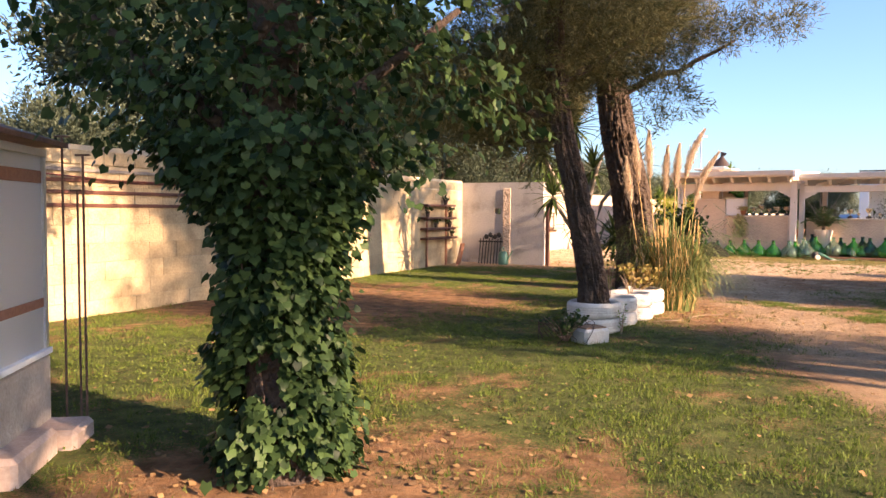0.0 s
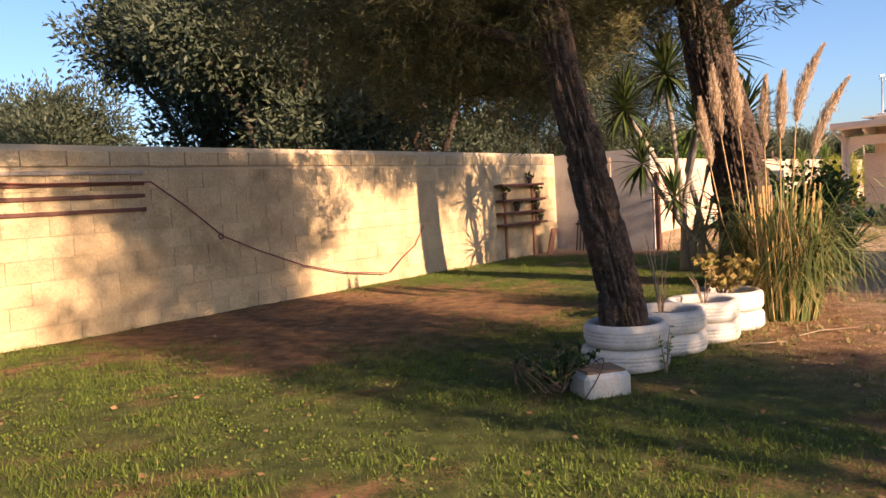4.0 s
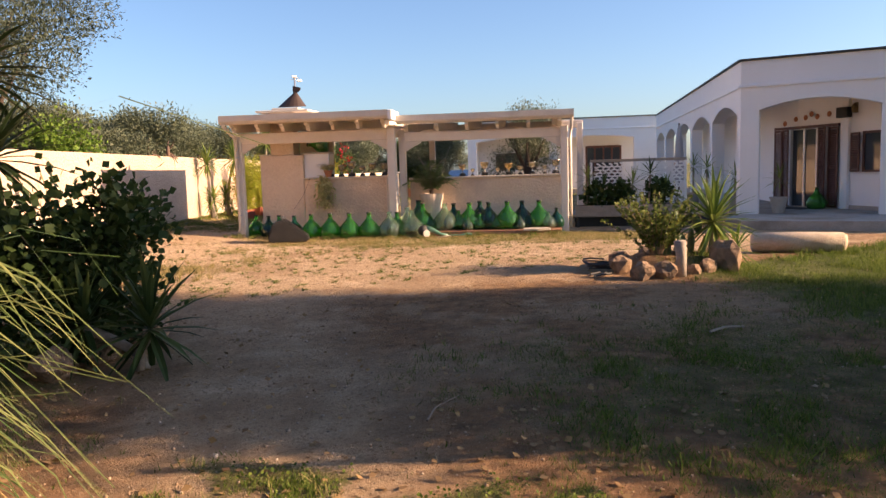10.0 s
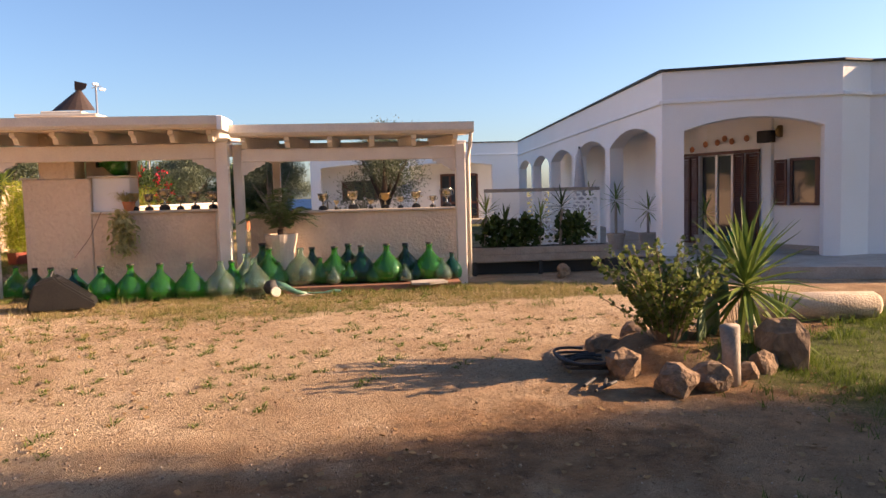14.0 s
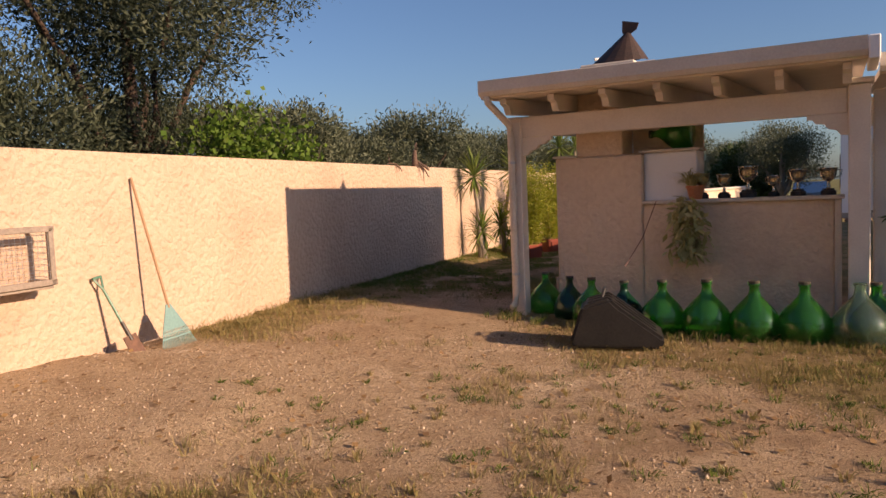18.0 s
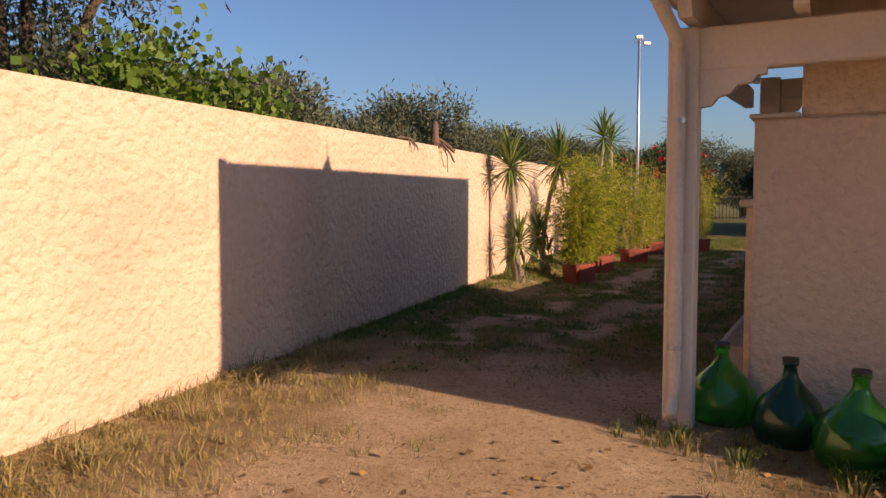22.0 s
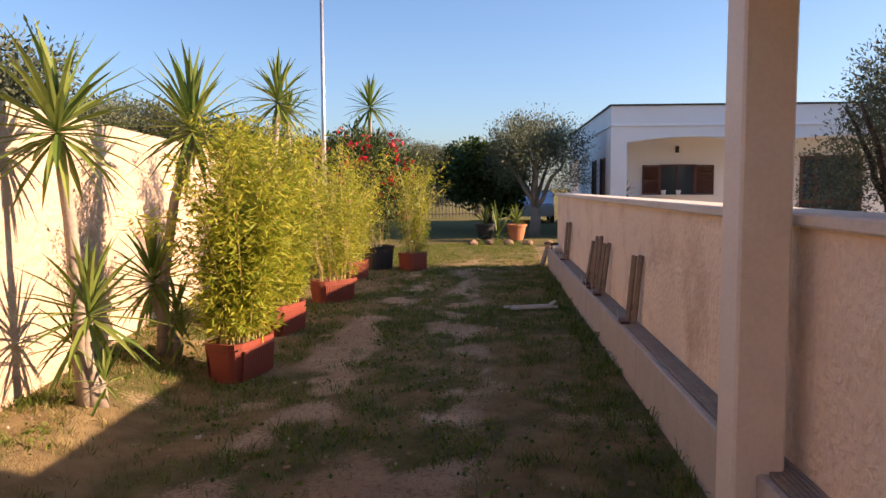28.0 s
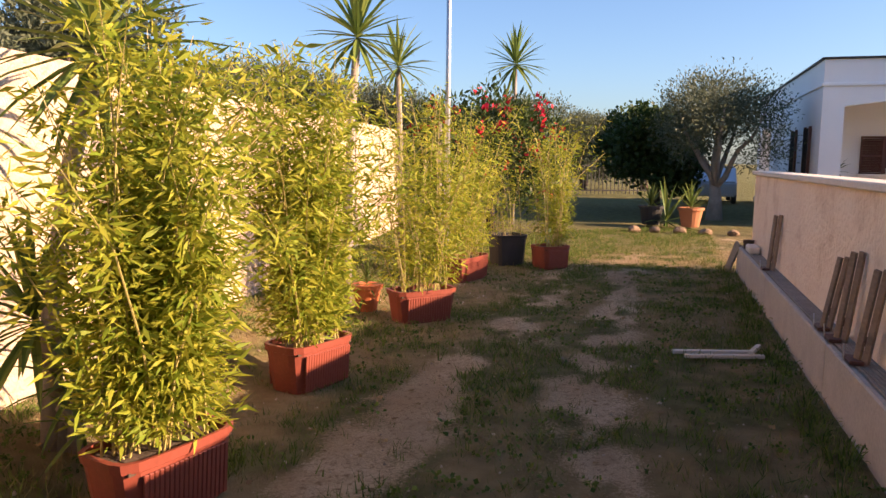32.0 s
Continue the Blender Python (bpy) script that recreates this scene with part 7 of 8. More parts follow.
part("arm", tube(bmesh.new(), [(0.06, -0.06, 0.04), (0.08, -0.16, -0.08), (0.14, -0.18, -0.17), (0.2, -0.18, -0.19)], [0.018, 0.014, 0.012, 0.005], 7), DRIFT, dw, smooth=True)
part("twig", tube(bmesh.new(), [(-0.02, 0, 0.05), (-0.06, 0.02, 0.07), (-0.1, 0.0, 0.05)], [0.02, 0.012, 0.005], 6), DRIFT, dw)
part("twig", tube(bmesh.new(), [(0.0, -0.05, 0.05), (0.02, -0.14, -0.1), (0.02, -0.15, -0.32)], [0.012, 0.008, 0.004], 6), DRIFT, dw)
dw2 = thing("driftwood", YM @ pose(on_yard(7.24, 31.16), 0.05, 2.155) @ Matrix.Scale(0.85, 4), "thin crooked driftwood branch lying on the wall top", "driftwood")
part("branch", tube(bmesh.new(), [(-0.2, 0, 0.03), (-0.05, 0, 0.05), (0.1, -0.08, 0.03), (0.18, -0.14, -0.06), (0.2, -0.16, -0.14)], [0.008, 0.015, 0.018, 0.012, 0.005], 7), DRIFT, dw2, smooth=True)
part("twig", tube(bmesh.new(), [(-0.02, 0, 0.03), (-0.1, 0, 0.1), (-0.08, 0, 0.17), (-0.12, 0, 0.25)], [0.015, 0.012, 0.01, 0.004], 6), DRIFT, dw2)
part("twig", tube(bmesh.new(), [(0.1, -0.08, 0.02), (0.12, -0.14, -0.08), (0.11, -0.14, -0.13)], [0.014, 0.01, 0.004], 6), DRIFT, dw2)

# ---- bamboo in planters ----
BAMBOO_L = leaf_mat("bamboo_leaf", (0.19, 0.27, 0.03), (0.44, 0.42, 0.06), 0.5, 0.45)
CANE = mat("bamboo_cane", (0.42, 0.34, 0.12), (0.34, 0.28, 0.10), rough=0.5, bump=0.05)


def planter_bm(l, w, h):
    """A tapered trough with rounded ends and a rolled rim, hollow."""
    bm = bmesh.new()
    rings = []
    for s, z in ((0.84, 0.0), (0.96, h - 0.05), (1.0, h - 0.045), (1.02, h), (0.93, h), (0.90, h - 0.06), (0.02, h - 0.055)):
        ring = []
        for k in range(28):
            a = 2 * math.pi * k / 28
            c, q = math.cos(a), math.sin(a)
            sup = (abs(c) ** 5 + abs(q) ** 5) ** (-1 / 5)
            ring.append(bm.verts.new((c * sup * l / 2 * s, q * sup * w / 2 * s, z)))
        rings.append(ring)
    for r0, r1 in zip(rings, rings[1:]):
        for k in range(28):
            bm.faces.new((r0[k], r0[(k + 1) % 28], r1[(k + 1) % 28], r1[k]))
    bm.faces.new(rings[0][::-1])
    return bm


def bamboo(name, x, y, rz, l, w, ph, h, canes, leaves, label, seed, material=None, flute=True):
    r = np.random.default_rng(seed)
    ob = thing(name, pose(x, y, float(gz(x, y)), 0, 0, rz), label, "potted bamboo", "potted bamboo along the lane")
    part("planter", planter_bm(l, w, ph), material or TERRA, ob, "red plastic trough" if material is None else "black plastic bucket")
    if flute:
        fl = bpy.data.meshes.new("flute")
        b2 = box(bmesh.new(), -0.012, 0.012, -0.006, 0.006, 0.02, ph - 0.06, 0.004)
        b2.to_mesh(fl)
        b2.free()
        fl.materials.append(material or TERRA)
        for k in range(18):
            xx = -l * 0.36 + l * 0.72 * k / 17
            for sgn in (-1, 1):
                piece("flute", fl, ob, pose(xx * 0.95, sgn * w * 0.448, 0, -sgn * 4.5))
    part("soil", one(-l * 0.44, l * 0.44, -w * 0.43, w * 0.43, ph - 0.056, ph - 0.04), SOIL, ob)
    cs, ds = [], []
    for i in range(canes):
        bx, by = r.uniform(-0.38, 0.38) * l, r.uniform(-0.36, 0.36) * w
        hh = h * (0.5 + 0.62 * r.random() ** 0.8)
        lx, ly = r.normal(0, 0.29), r.normal(0, 0.29)
        pts = np.array([(bx, by, ph - 0.06), (bx + lx * 0.25, by + ly * 0.25, ph + hh * 0.4), (bx + lx * 0.6, by + ly * 0.6, ph + hh * 0.75), (bx + lx * 1.15, by + ly * 1.15, ph + hh)])
        part("cane", tube(bmesh.new(), [tuple(p) for p in pts], [0.006, 0.005, 0.004, 0.002], 5), CANE, ob)
        k = leaves // canes
        f = 0.08 + 0.92 * r.random(k) ** 0.9
        base = np.stack([np.interp(f, [0, 0.4, 0.75, 1], pts[:, j]) for j in range(3)], 1)
        a = r.uniform(0, 2 * math.pi, k)
        q = r.uniform(0.02, 0.17, k) * (1.15 - 0.6 * f)
        base += np.stack([q * np.cos(a), q * np.sin(a), r.normal(0, 0.03, k)], 1)
        cs.append(base)
        ds.append(np.stack([np.cos(a), np.sin(a), r.normal(-0.05, 0.6, k)], 1))
    cs, ds = np.concatenate(cs), np.concatenate(ds)
    v, f = scatter([(0, 0, 0), (0.10, 0.35, 0.03), (0, 1, -0.05), (-0.10, 0.35, 0.03)], [(0, 1, 2, 3)], cs, r.uniform(0.045, 0.11, len(cs)), rotations(len(cs), ds, 0.4))
    tagged(raw("leaves", v, f, BAMBOO_L, ob), kind="stuff")
    return ob


bamboo("potted_bamboo", 10.5, 34.72, 40, 0.64, 0.36, 0.33, 1.68, 46, 15500, "yellow-green bamboo in a red plastic trough", 1)
bamboo("potted_bamboo", 11.45, 36.35, 36, 0.6, 0.36, 0.33, 1.8, 46, 14500, "tall yellow-green bamboo in a red plastic trough", 2)
bamboo("potted_bamboo", 12.85, 38.1, 10, 0.66, 0.36, 0.32, 1.8, 32, 5000, "yellow-green bamboo in a red plastic trough", 3)
bamboo("potted_bamboo", 14.2, 40.3, 40, 0.80, 0.36, 0.32, 1.8, 30, 4400, "yellow-green bamboo in a red plastic trough", 4)
bamboo("potted_bamboo", 15.8, 40.95, 10, 0.5, 0.42, 0.34, 1.7, 28, 3600, "bushy bamboo in a square red pot", 5)
bamboo("potted_bamboo", 15.35, 41.5, 0, 0.52, 0.5, 0.46, 1.2, 10, 900, "sparse bamboo in a black plastic bucket", 6, BLACKP, False)
op = thing("flower_pot", pose(12.45, 38.7, 0.0), "small orange pot with a green plant", "pot")
part("pot", lathe(bmesh.new(), [(0.001, 0), (0.1, 0), (0.15, 0.24), (0.17, 0.24), (0.17, 0.28), (0.13, 0.28), (0.001, 0.22)], 16), mat("orange_pot", (0.55, 0.16, 0.06), (0.46, 0.13, 0.05), rough=0.6), op)
rosette(op, 0, 0, 0.24, 18, 0.35, BLADE, seed=91)
hydr = thing("garden_tap", pose(16.1, 41.6, 0), "short green garden tap post", "tap")
part("post", rod((0, 0, 0), (0, 0, 0.55), 0.04, 10), GREENP, hydr)
part("spout", tube(bmesh.new(), [(0, 0, 0.5), (0.1, 0, 0.5), (0.12, 0, 0.44)], 0.015, 6), STEEL, hydr)

# light mast
mast = thing("light_pole", pose(15.15, 43.65, 0), "tall thin steel pole with cameras at the top", "pole")
part("pole", tube(bmesh.new(), [(0, 0, -0.1), (0, 0, 3), (0, 0, 6.1)], [0.05, 0.045, 0.035], 10), STEEL, mast, smooth=True)
part("arm", rod((-0.15, 0, 6.0), (0.2, 0, 6.1), 0.02, 6), STEEL, mast)
part("camera_head", one(0.12, 0.34, -0.05, 0.05, 5.92, 6.02, 0.015), WHITE, mast)
part("camera_head", one(-0.12, 0.1, -0.05, 0.05, 6.1, 6.2, 0.015), WHITE, mast)

# boards leaning on the lane wall
PLANKW = mat("bleached_plank", (0.30, 0.225, 0.165), (0.20, 0.145, 0.105), scale=6, rough=0.85, bump=0.4, stain=(0.18, 0.13, 0.1), stain_scale=5)
LM = pose(LW0.x, LW0.y, 0, 0, 0, math.degrees(math.atan2(LDIR.y, LDIR.x)))
for k, (s, h, tilt, w) in enumerate(((6.86, 0.62, 3.0, 0.105), (8.55, 0.60, 5, 0.09), (9.12, 0.64, 4, 0.09), (9.48, 0.56, 7, 0.08), (12.56, 0.64, 3, 0.10))):
    bd = thing("plank", LM @ pose(s, -0.19 + h * math.sin(radians(tilt)) + 0.045, 0.396, tilt, -10, 0) @ pose(0, 0, 0, 0, 0, 36), "grey weathered plank leaning on the pink wall", "plank", "planks leaning on the lane wall")
    part("board", one(-w / 2, -0.003, -0.012, 0.012, 0, h, 0.003), PLANKW, bd)
    part("board", one(0.003, w / 2, 0.004, 0.028, 0, h - 0.015, 0.003), PLANKW, bd)
    part("batten", one(-w / 2 + 0.01, w / 2 - 0.01, -0.024, -0.0125, 0.1, 0.16, 0.002), DARKWOOD, bd)
    ft = thing("wood_block", LM @ pose(s + 0.02, -0.04, 0.396), "small dark wood block on the ledge", "block", "blocks on the ledge")
    part("block", one(-0.09, 0.09, -0.05, 0.03, 0, 0.025, 0.004), DARKWOOD, ft)
    part("spike", rod((0.05, 0.03, 0.0), (0.055, 0.035, 0.10), 0.005, 5), STEEL, ft)
pt = thing("flower_pot", LM @ pose(14.7, -0.1, 0.396), "small dark pot on the ledge end", "pot")
part("pot", lathe(bmesh.new(), [(0.001, 0), (0.06, 0), (0.075, 0.12), (0.001, 0.11)], 12), SOIL, pt)
bx = thing("tub", LM @ pose(14.2, -0.1, 0.396), "pale plastic tub on the ledge", "tub")
part("tub", one(-0.2, 0.2, -0.07, 0.07, 0, 0.1, 0.02), COPING, bx)
ln = thing("plank", LM @ pose(15.2, 0.12, 0, 0, -28, 30), "short dark plank leaning on the ledge end", "plank")
part("board", one(-0.06, 0.06, -0.015, 0.015, 0, 0.5, 0.003), GREYWOOD, ln)
fb2 = thing("broken_chair_frame", pose(14.75, 36.1, 0.015, 0, 0, -20), "pale broken timber frame lying on the grass", "timber")
part("bar", one(-0.36, 0.3, -0.025, 0.02, 0, 0.03, 0.004), COPING, fb2)
part("bar", one(-0.3, 0.34, -0.16, -0.12, 0.0, 0.03, 0.004), COPING, fb2)
part("bar", one(-0.02, 0.02, -0.12, 0.16, 0.0, 0.03, 0.004, m=pose(0.3, -0.04, 0.03, 0, 0, -35)), COPING, fb2)

# far lawn: stone edging, pots, fence, car
for k in range(13):
    stone(20.3 + 0.42 * k, 45.4 - 0.30 * k + 0.1 * math.sin(k), 0.75, 100 + k, "flat grey stone edging the far lawn", "stones edging the far lawn", 0.7)
for k, (x, y, c, s) in enumerate(((22.15, 45.8, "terracotta", 0.3), (21.6, 46.6, "dark", 0.34))):
    fp = thing("flower_pot", pose(x, y, 0.05), "terracotta pot with strap-leaved plant" if k == 0 else "dark pot with straggling plant", "pot")
    part("pot", lathe(bmesh.new(), [(0.001, 0), (0.2, 0), (0.28, 0.4), (0.31, 0.4), (0.31, 0.46), (0.25, 0.46), (0.001, 0.4)], 18), MATS["terracotta"] if k == 0 else BLACKP, fp)
    rosette(fp, 0, 0, 0.42, 26, 0.6, BLADE if k == 0 else BLADE_D, 5, 85, seed=k + 200)
yucca(22.0, 46.5, [(0, 0, 0.1, 16, 1.1)], "tall upright sansevieria-like agave", BLADE)
fence = thing("fence", pose(23.5, 62.0, 0, 0, 0, -6), "dark iron railing fence at the end of the garden", "fence")
for k in range(46):
    part("bar", one(0.2 * k - 0.015, 0.2 * k + 0.015, -0.015, 0.015, 0.05, 1.5), DARKMETAL, fence)
for z in (0.2, 1.35):
    part("rail", one(-0.1, 9.2, -0.02, 0.02, z, z + 0.05), DARKMETAL, fence)
car = thing("car", pose(31.0, 55.8, 0, 0, 0, 53), "silver-blue parked car half hidden by the olive", "car")
CARP = mat("silver_blue_paint", (0.50, 0.55, 0.60), (0.46, 0.51, 0.56), rough=0.25, metal=0.5, bump=0)
bm = prism(bmesh.new(), [(-2.0, 0.3), (2.0, 0.3), (2.05, 0.65), (1.9, 0.85), (1.1, 0.95), (0.55, 1.4), (-0.9, 1.45), (-1.7, 1.0), (-2.02, 0.85)], (1, 0, 0), (0, 0, 1), (0, 1, 0), 1.7, (0, -0.85, 0))
bmesh.ops.bevel(bm, geom=bm.edges[:], offset=0.06, segments=2, affect="EDGES")
part("body", bm, CARP, car, smooth=False)
part("side_glass", prism(bmesh.new(), [(-1.5, 1.0), (0.95, 0.97), (0.5, 1.33), (-0.85, 1.37)], (1, 0, 0), (0, 0, 1), (0, 1, 0), 1.73, (0, -0.865, 0)), PANE, car)
for x in (-1.3, 1.3):
    for y in (-0.8, 0.8):
        wh = part("wheel", lathe(bmesh.new(), [(0.001, -0.1), (0.2, -0.1), (0.32, -0.08), (0.33, 0.08), (0.2, 0.1), (0.001, 0.1)], 18, pose(x, y, 0.33, 90)), BLACKP, car)
        part("rim", lathe(bmesh.new(), [(0.001, -0.105), (0.18, -0.105), (0.18, 0.105), (0.001, 0.105)], 14, pose(x, y, 0.33, 90)), STEEL, wh)

# ---- ground cover: blades, weeds, fallen leaves, gravel ----
GRASS_L = leaf_mat("grass_blade", (0.045, 0.085, 0.014), (0.19, 0.24, 0.05), 0.6, 0.35)
HAY_L = leaf_mat("dry_grass_blade", (0.36, 0.28, 0.13), (0.21, 0.20, 0.08), 0.7, 0.3)


def heights(x, y):
    i = np.clip(np.searchsorted(gxs, x) - 1, 0, nx - 2)
    j = np.clip(np.searchsorted(gys, y) - 1, 0, ny - 2)
    fx, fy = (x - gxs[i]) / (gxs[i + 1] - gxs[i]), (y - gys[j]) / (gys[j + 1] - gys[j])
    return (GZ[i, j] * (1 - fx) + GZ[i + 1, j] * fx) * (1 - fy) + (GZ[i, j + 1] * (1 - fx) + GZ[i + 1, j + 1] * fx) * fy


def free(x, y):
    """False where a wall, plinth, step or house stands."""
    e = (x - LW0.x) * LNRM.x + (y - LW0.y) * LNRM.y
    a = (x - LW0.x) * LDIR.x + (y - LW0.y) * LDIR.y
    d = (x - YW0.x) * YNRM.x + (y - YW0.y) * YNRM.y
    gd = (x - GW0.x) * gnrm.x + (y - GW0.y) * gnrm.y
    under = (a > -0.3) & (e > -0.02)
    lx = (x - PX) * math.cos(radians(PTURN)) - (y - PY) * math.sin(radians(PTURN))
    ly = (x - PX) * math.sin(radians(PTURN)) + (y - PY) * math.cos(radians(PTURN))
    perg = (lx > 0.35) & (lx < 12.0) & (ly > np.where(lx > 4.1, -0.45, 0.1)) & (ly < 6)
    return ~under & ~perg & ((d > 0.02) | (y < 20.8)) & (gd > 0.02)


def grass_patch(name, n, box4, h0, h1, want_dry, label, seed, dens=1.0, blades=4, lean=0.45):
    r = np.random.default_rng(seed)
    x, y = r.uniform(box4[0], box4[1], n), r.uniform(box4[2], box4[3], n)
    g, dry, _ = cover(x, y)
    tuft = ss(0.30, 0.62, fbm(x, y, 2.2, 4.0))
    keep = (r.random(n) < g * dens * (0.35 + 0.65 * tuft)) & free(x, y) & ((r.random(n) < dry) == want_dry)
    x, y = x[keep], y[keep]
    k = len(x)
    x, y = np.repeat(x, blades) + r.normal(0, 0.022, k * blades), np.repeat(y, blades) + r.normal(0, 0.022, k * blades)
    z = heights(x, y) - 0.005
    h = r.uniform(h0, h1, len(x)) * (0.6 + 0.8 * np.repeat(tuft[keep], blades))
    a = r.uniform(0, 2 * math.pi, len(x))
    w = 0.0022 + 0.03 * h
    lx, ly = r.normal(0, lean, len(x)) * h, r.normal(0, lean, len(x)) * h
    p0 = np.stack([x - w * np.cos(a), y - w * np.sin(a), z], 1)
    p1 = np.stack([x + w * np.cos(a), y + w * np.sin(a), z], 1)
    p2 = np.stack([x + lx, y + ly, z + h], 1)
    v = np.stack([p0, p1, p2], 1).reshape(-1, 3)
    f = np.arange(len(v)).reshape(-1, 3)
    ob = raw(name, v, f, HAY_L if want_dry else GRASS_L)
    return tagged(ob, label, "grass", kind="stuff")


grass_patch("drive_grass", 60000, (4, 10, 8.5, 14), 0.012, 0.04, False, "green grass tufts in the bare drive", 9, 1.2)
grass_patch("lawn_grass", 150000, (-6, 7, 1.5, 20), 0.015, 0.045, False, "short green lawn grass", 1)
grass_patch("lawn_straw", 60000, (-6, 9, 1.5, 20), 0.02, 0.06, True, "dry straw-coloured grass in the lawn", 2)
grass_patch("far_lawn_grass", 60000, (7, 20, 8, 17), 0.03, 0.07, False, "green lawn before the house terrace", 3)
grass_patch("yard_grass", 80000, (2, 17, 19.5, 30), 0.02, 0.065, True, "dry yellow grass and weeds in the yard", 4)
grass_patch("yard_weeds", 60000, (2, 17, 19.5, 30), 0.02, 0.06, False, "green weeds in the yard", 5)
grass_patch("lane_grass", 150000, (5, 22, 28, 46), 0.02, 0.065, False, "patchy green grass in the lane", 6, 1.6)
grass_patch("lane_straw", 60000, (5, 22, 28, 46), 0.02, 0.06, True, "dry grass in the lane", 7)


def tall_weeds(name, spots, n, h, material, label, seed):
    r = np.random.default_rng(seed)
    vs, fs, k0 = [], [], 0
    for cx, cy, s in spots:
        v, f = arcs(n, 0.10 * s, h * s, 0.10 * s, 0.003, int(r.integers(1e6)), 0.4)
        v = v + np.array((cx, cy, float(heights(np.array([cx]), np.array([cy]))[0])))
        vs.append(v)
        fs.append(f + k0)
        k0 += len(v)
    ob = raw(name, np.concatenate(vs), np.concatenate(fs), material)
    return tagged(ob, label, "weeds", kind="stuff")


wr = np.random.default_rng(12)
wall_spots = [tuple(YW0 + YDIR * s + YNRM * wr.uniform(0.08, 0.6)) + (wr.uniform(0.6, 1.5),) for s in np.concatenate([wr.uniform(5.6, 9.2, 85), wr.uniform(9.6, 14, 10)])]
tall_weeds("wall_weeds", wall_spots, 24, 0.10, HAY_L, "tall dry weeds along the yard wall", 1)
tall_weeds("wall_green_weeds", [tuple(YW0 + YDIR * s + YNRM * wr.uniform(0.05, 0.35)) + (wr.uniform(0.5, 1.0),) for s in wr.uniform(9.5, 17, 70)], 18, 0.09, GRASS_L, "green weeds at the foot of the yard wall", 2)
PM = PERG
front_spots = []
for x in wr.uniform(-0.3, 7.9, 90):
    p = PM @ Vector((x, wr.uniform(-1.0, -0.6) + 0.5 * max(0, 1 - x / 2), 0))
    front_spots.append((p.x, p.y, wr.uniform(0.4, 0.9)))
tall_weeds("step_weeds", front_spots, 18, 0.17, GRASS_L, "green weeds along the row of demijohns", 3)
tall_weeds("step_straw", [(a + wr.normal(0, 0.1), b - 0.15, s) for a, b, s in front_spots], 12, 0.15, HAY_L, "dry grass along the row of demijohns", 4)
tall_weeds("ledge_weeds", [tuple(LW0 + LDIR * s - LNRM * wr.uniform(0.03, 0.3)) + (wr.uniform(0.5, 1.2),) for s in wr.uniform(0, 15.5, 110)], 20, 0.12, GRASS_L, "green weeds along the timber ledge", 5)
tall_weeds("yard_tufts", [(5.3 + wr.normal(0, 0.7), 20.8 + wr.normal(0, 0.55), wr.uniform(0.4, 1.0)) for _ in range(150)] + [(wr.uniform(6.5, 9.5), wr.uniform(20.5, 24.0), wr.uniform(0.25, 0.5)) for _ in range(40)], 20, 0.15, HAY_L, "dry grass tufts on the sandy yard", 6)
tall_weeds("sand_tufts", [(wr.uniform(5.5, 14), wr.uniform(17.8, 24.2), wr.uniform(0.3, 0.8)) for _ in range(420)], 20, 0.065, GRASS_L, "small dark weed tufts on the sand", 16)
tall_weeds("pampas_litter_tufts", [(3.7 + wr.normal(0, 0.7), 10.6 + wr.normal(0, 0.6), wr.uniform(0.3, 0.7)) for _ in range(60)], 12, 0.12, HAY_L, "dry straw round the pampas grass", 7)
tall_weeds("terrace_weeds", [(wr.uniform(14.2, 18.5), 15.9 + wr.uniform(0, 0.5) - 0.1, wr.uniform(0.6, 1.1)) for _ in range(60)], 18, 0.15, GRASS_L, "green weeds below the terrace", 8)

def clover(name, n, box4, size, label, seed):
    """Small broad weed leaves lying close over the turf."""
    r = np.random.default_rng(seed)
    x, y = r.uniform(box4[0], box4[1], n), r.uniform(box4[2], box4[3], n)
    g, _, _ = cover(x, y)
    ok = (r.random(n) < (g - 0.15) * ss(0.35, 0.6, fbm(x, y, 1.6, 21.0))) & free(x, y)
    x, y = np.repeat(x[ok], 5) + r.normal(0, 0.03, 5 * ok.sum()), np.repeat(y[ok], 5) + r.normal(0, 0.03, 5 * ok.sum())
    d = np.stack([r.normal(size=len(x)), r.normal(size=len(x)), 0.35 + 0.3 * r.random(len(x))], 1)
    v, f = scatter(DIAMOND[0], DIAMOND[1], np.stack([x, y, heights(x, y) + r.uniform(0.004, 0.025, len(x))], 1), size * r.uniform(0.5, 1.3, len(x)), rotations(len(x), d, 0.3))
    tagged(raw(name, v, f, GRASS_L), label, "weeds", kind="stuff")


clover("lane_clover", 18000, (5.5, 18, 28, 44), 0.028, "broad-leaved weeds in the lane turf", 51)
clover("lawn_clover", 26000, (-5, 8, 1.5, 13), 0.018, "broad-leaved weeds in the lawn", 52)

LITTER = leaf_mat("fallen_leaf", (0.34, 0.22, 0.10), (0.20, 0.12, 0.06), 0.8, 0.1)
n = 1500
lx, ly = np.concatenate([RNG.uniform(-5, 7, n), RNG.normal(-0.6, 0.9, 500), RNG.uniform(3.5, 13, 2600), RNG.uniform(7.5, 17, 1500), RNG.uniform(2.5, 14, 2200)]), np.concatenate([RNG.uniform(2, 15, n), RNG.normal(4.3, 0.9, 500), RNG.uniform(8.5, 17, 2600), RNG.uniform(28, 43, 1500), RNG.uniform(18, 26.5, 2200)])
ok = free(lx, ly)
lx, ly = lx[ok], ly[ok]
lz = heights(lx, ly) + 0.012
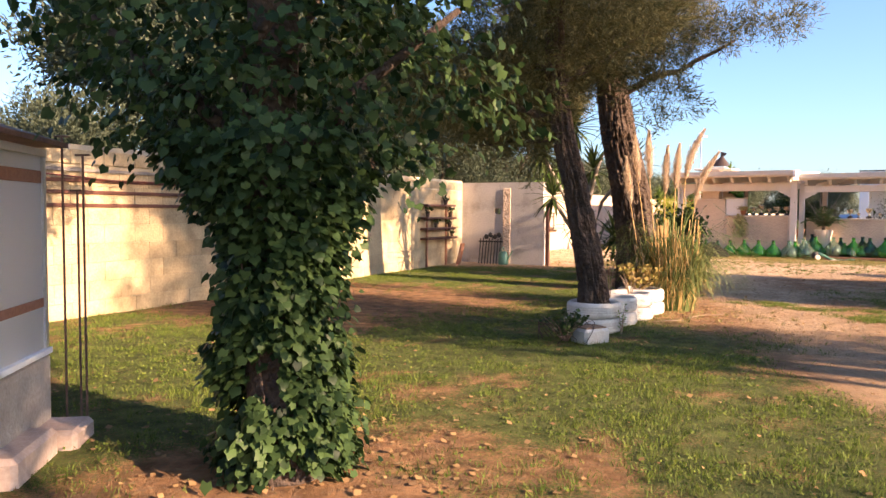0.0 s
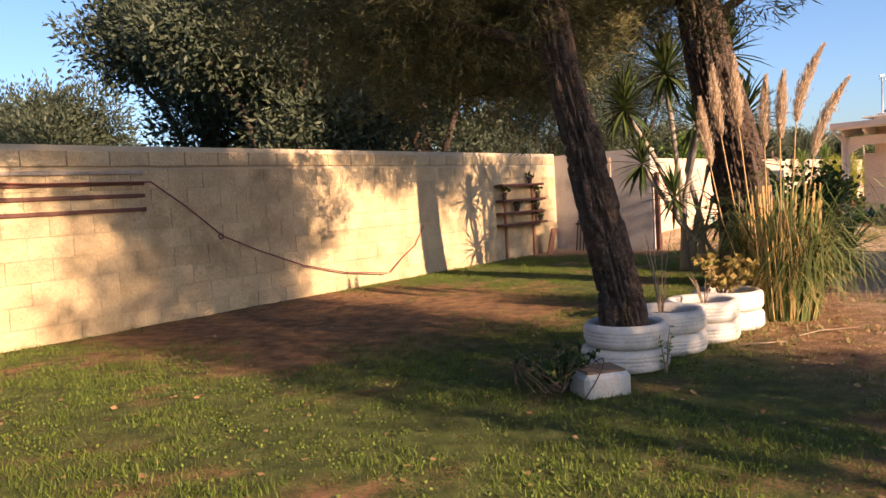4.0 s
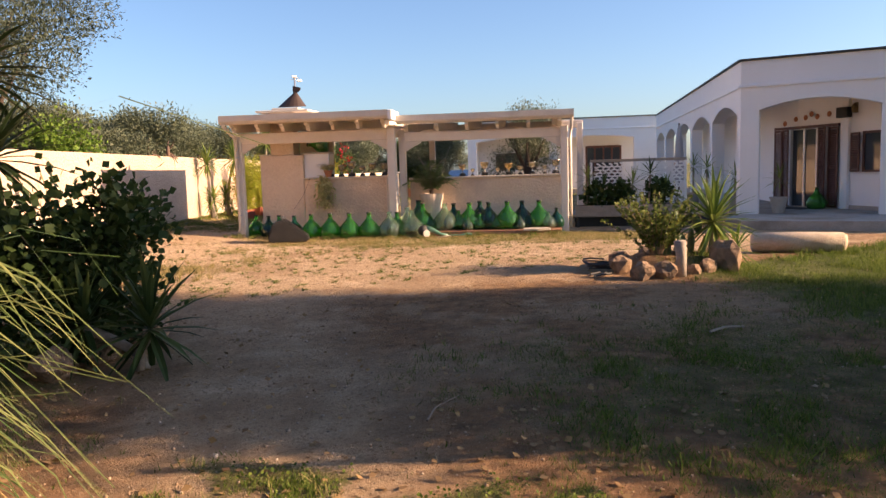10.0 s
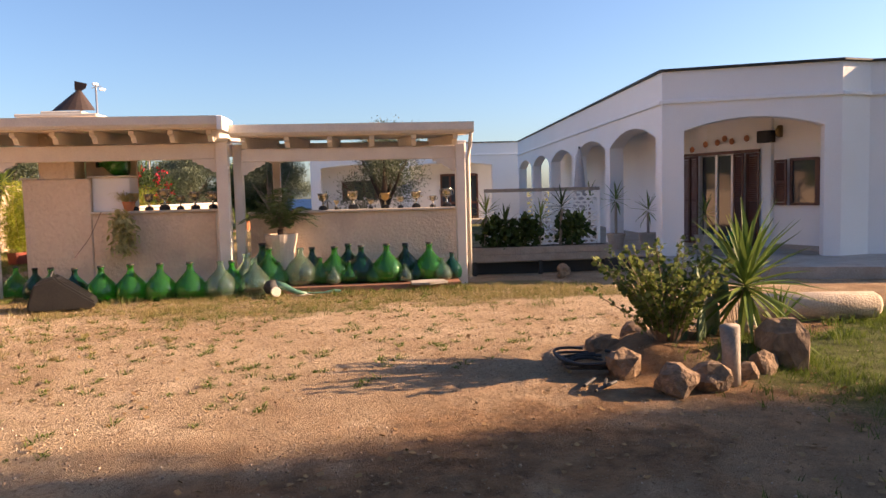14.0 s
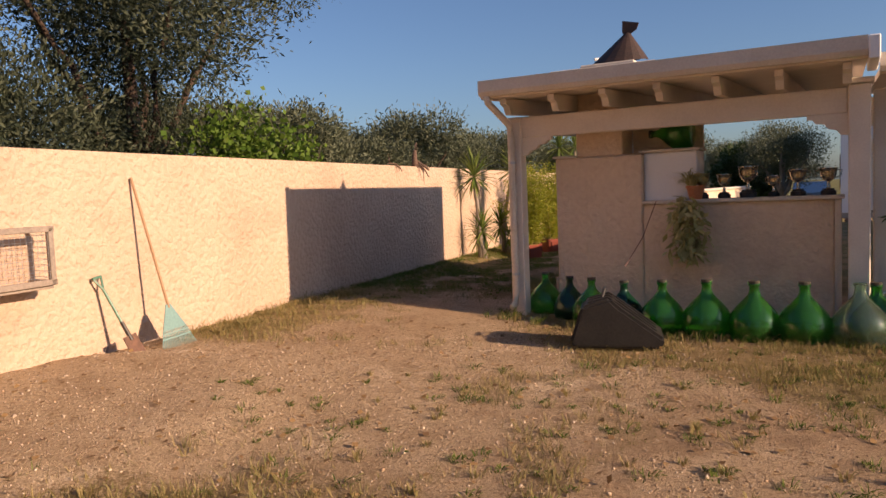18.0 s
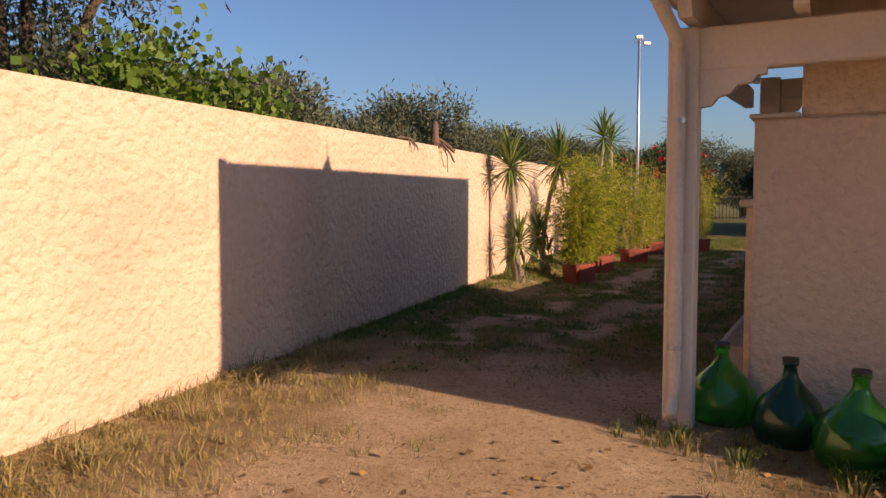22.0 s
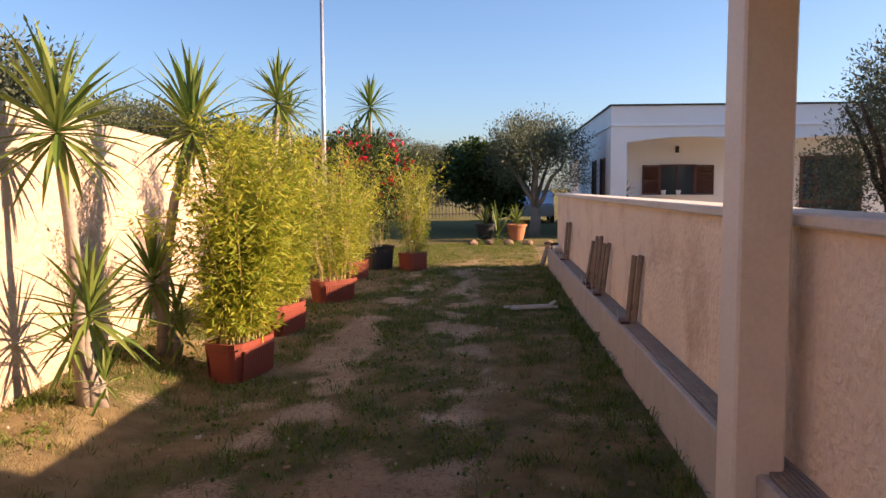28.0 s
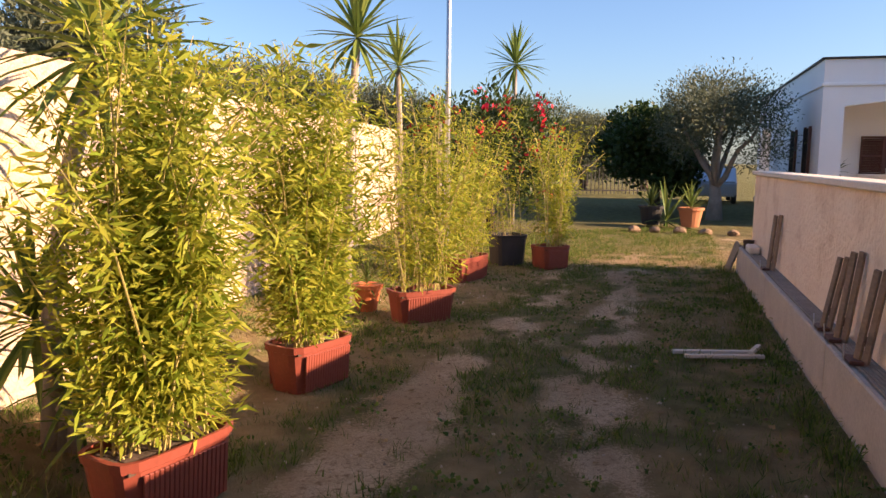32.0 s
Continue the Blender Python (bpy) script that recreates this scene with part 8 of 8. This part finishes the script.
rt = rotations(len(lx), np.stack([RNG.normal(size=len(lx)), RNG.normal(size=len(lx)), 0.15 * RNG.normal(size=len(lx))], 1), 0.1)
fl = np.cross(rt[:, :, 1], np.array((0, 0, 1.0)) + RNG.normal(size=(len(lx), 3)) * 0.25)
fl /= np.linalg.norm(fl, axis=1, keepdims=True)
rt = np.stack([fl, rt[:, :, 1], np.cross(fl, rt[:, :, 1])], 2)
v, f = scatter(DIAMOND[0], DIAMOND[1], np.stack([lx, ly, lz], 1), RNG.uniform(0.02, 0.06, len(lx)), rt)
tagged(raw("fallen_leaves", v, f, LITTER), "dry brown leaves fallen on the lawn", "leaves", kind="stuff")

OCTA = ([(0.5, 0, 0), (0, 0.5, 0), (-0.5, 0, 0), (0, -0.5, 0), (0, 0, 0.35), (0, 0, -0.35)], [(0, 1, 4), (1, 2, 4), (2, 3, 4), (3, 0, 4), (1, 0, 5), (2, 1, 5), (3, 2, 5), (0, 3, 5)])
n = 42000
px_, py_ = RNG.uniform(3, 17, n), RNG.uniform(8, 25.5, n)
_, _, sd = cover(px_, py_)
kp = (RNG.random(n) < sd ** 2) & free(px_, py_)
px_, py_ = px_[kp], py_[kp]
v, f = scatter(OCTA[0], OCTA[1], np.stack([px_, py_, heights(px_, py_) + 0.002], 1), RNG.gamma(2.0, 0.004, len(px_)) + 0.007, rotations(len(px_)))
tagged(raw("gravel", v, f, mat("gravel_stone", (0.68, 0.55, 0.42), (0.20, 0.145, 0.10), rough=0.95, bump=0.2, island=0.95)), "pale gravel scattered over the drive", "gravel", kind="stuff")
n = 30000
px_, py_ = np.concatenate([RNG.uniform(3.2, 13, n), RNG.uniform(7.5, 17, n // 3), RNG.uniform(3.0, 15, n)]), np.concatenate([RNG.uniform(8, 18.5, n), RNG.uniform(28, 42, n // 3), RNG.uniform(18, 26, n)])
gg, _, _ = cover(px_, py_)
kp = (RNG.random(len(px_)) > gg) & free(px_, py_)
px_, py_ = px_[kp], py_[kp]
v, f = scatter(OCTA[0], OCTA[1], np.stack([px_, py_, heights(px_, py_) + 0.001], 1), RNG.gamma(1.3, 0.0045, len(px_)) + 0.004, rotations(len(px_)))
tagged(raw("soil_clods", v, f, mat("soil_clod", (0.52, 0.37, 0.24), (0.17, 0.11, 0.07), rough=1, bump=0.2, island=0.95)), "crumbs of soil and bark litter on the drive", "soil", kind="stuff")
n = 3000
px_, py_ = RNG.uniform(6, 18, n), RNG.uniform(28, 42, n)
_, _, sd = cover(px_, py_)
kp = (RNG.random(n) < sd) & free(px_, py_)
v, f = scatter(OCTA[0], OCTA[1], np.stack([px_[kp], py_[kp], heights(px_[kp], py_[kp]) + 0.002], 1), RNG.gamma(2.0, 0.006, kp.sum()) + 0.008, rotations(int(kp.sum())))
tagged(raw("gravel", v, f, MATS["gravel_stone"]), "pale gravel in the lane ruts", "gravel", kind="stuff")

# ---- tuff blocks of the garden wall ----
blk_me = bpy.data.meshes.new("block")
bm = box(bmesh.new(), 0.0018, 0.5332, -0.014, 0.02, 0.0018, 0.2622, 0.003)
bm.to_mesh(blk_me)
bm.free()
blk_me.materials.append(TUFF)
cap_me = bpy.data.meshes.new("cap_block")
bm = box(bmesh.new(), 0.004, 0.531, -0.03, 0.27, 0.004, 0.20, 0.008)
bm.to_mesh(cap_me)
bm.free()
cap_me.materials.append(TUFF)
sw0 = on_garden_wall(-6.2, 7.55)
br = np.random.default_rng(3)
for row in range(9):
    for c_ in range(29):
        s = sw0 + c_ * 0.535 + (0.267 if row % 2 else 0)
        if s + 0.535 > (GW1 - GW0).length - 0.02:
            continue
        m = pose(s, br.uniform(-0.0025, 0.0025), -0.045 + row * 0.264)
        if row == 8:
            piece("cap_block", cap_me, garden_wall, m @ pose(0, 0, 0.035))
        else:
            piece("block", blk_me, garden_wall, m)
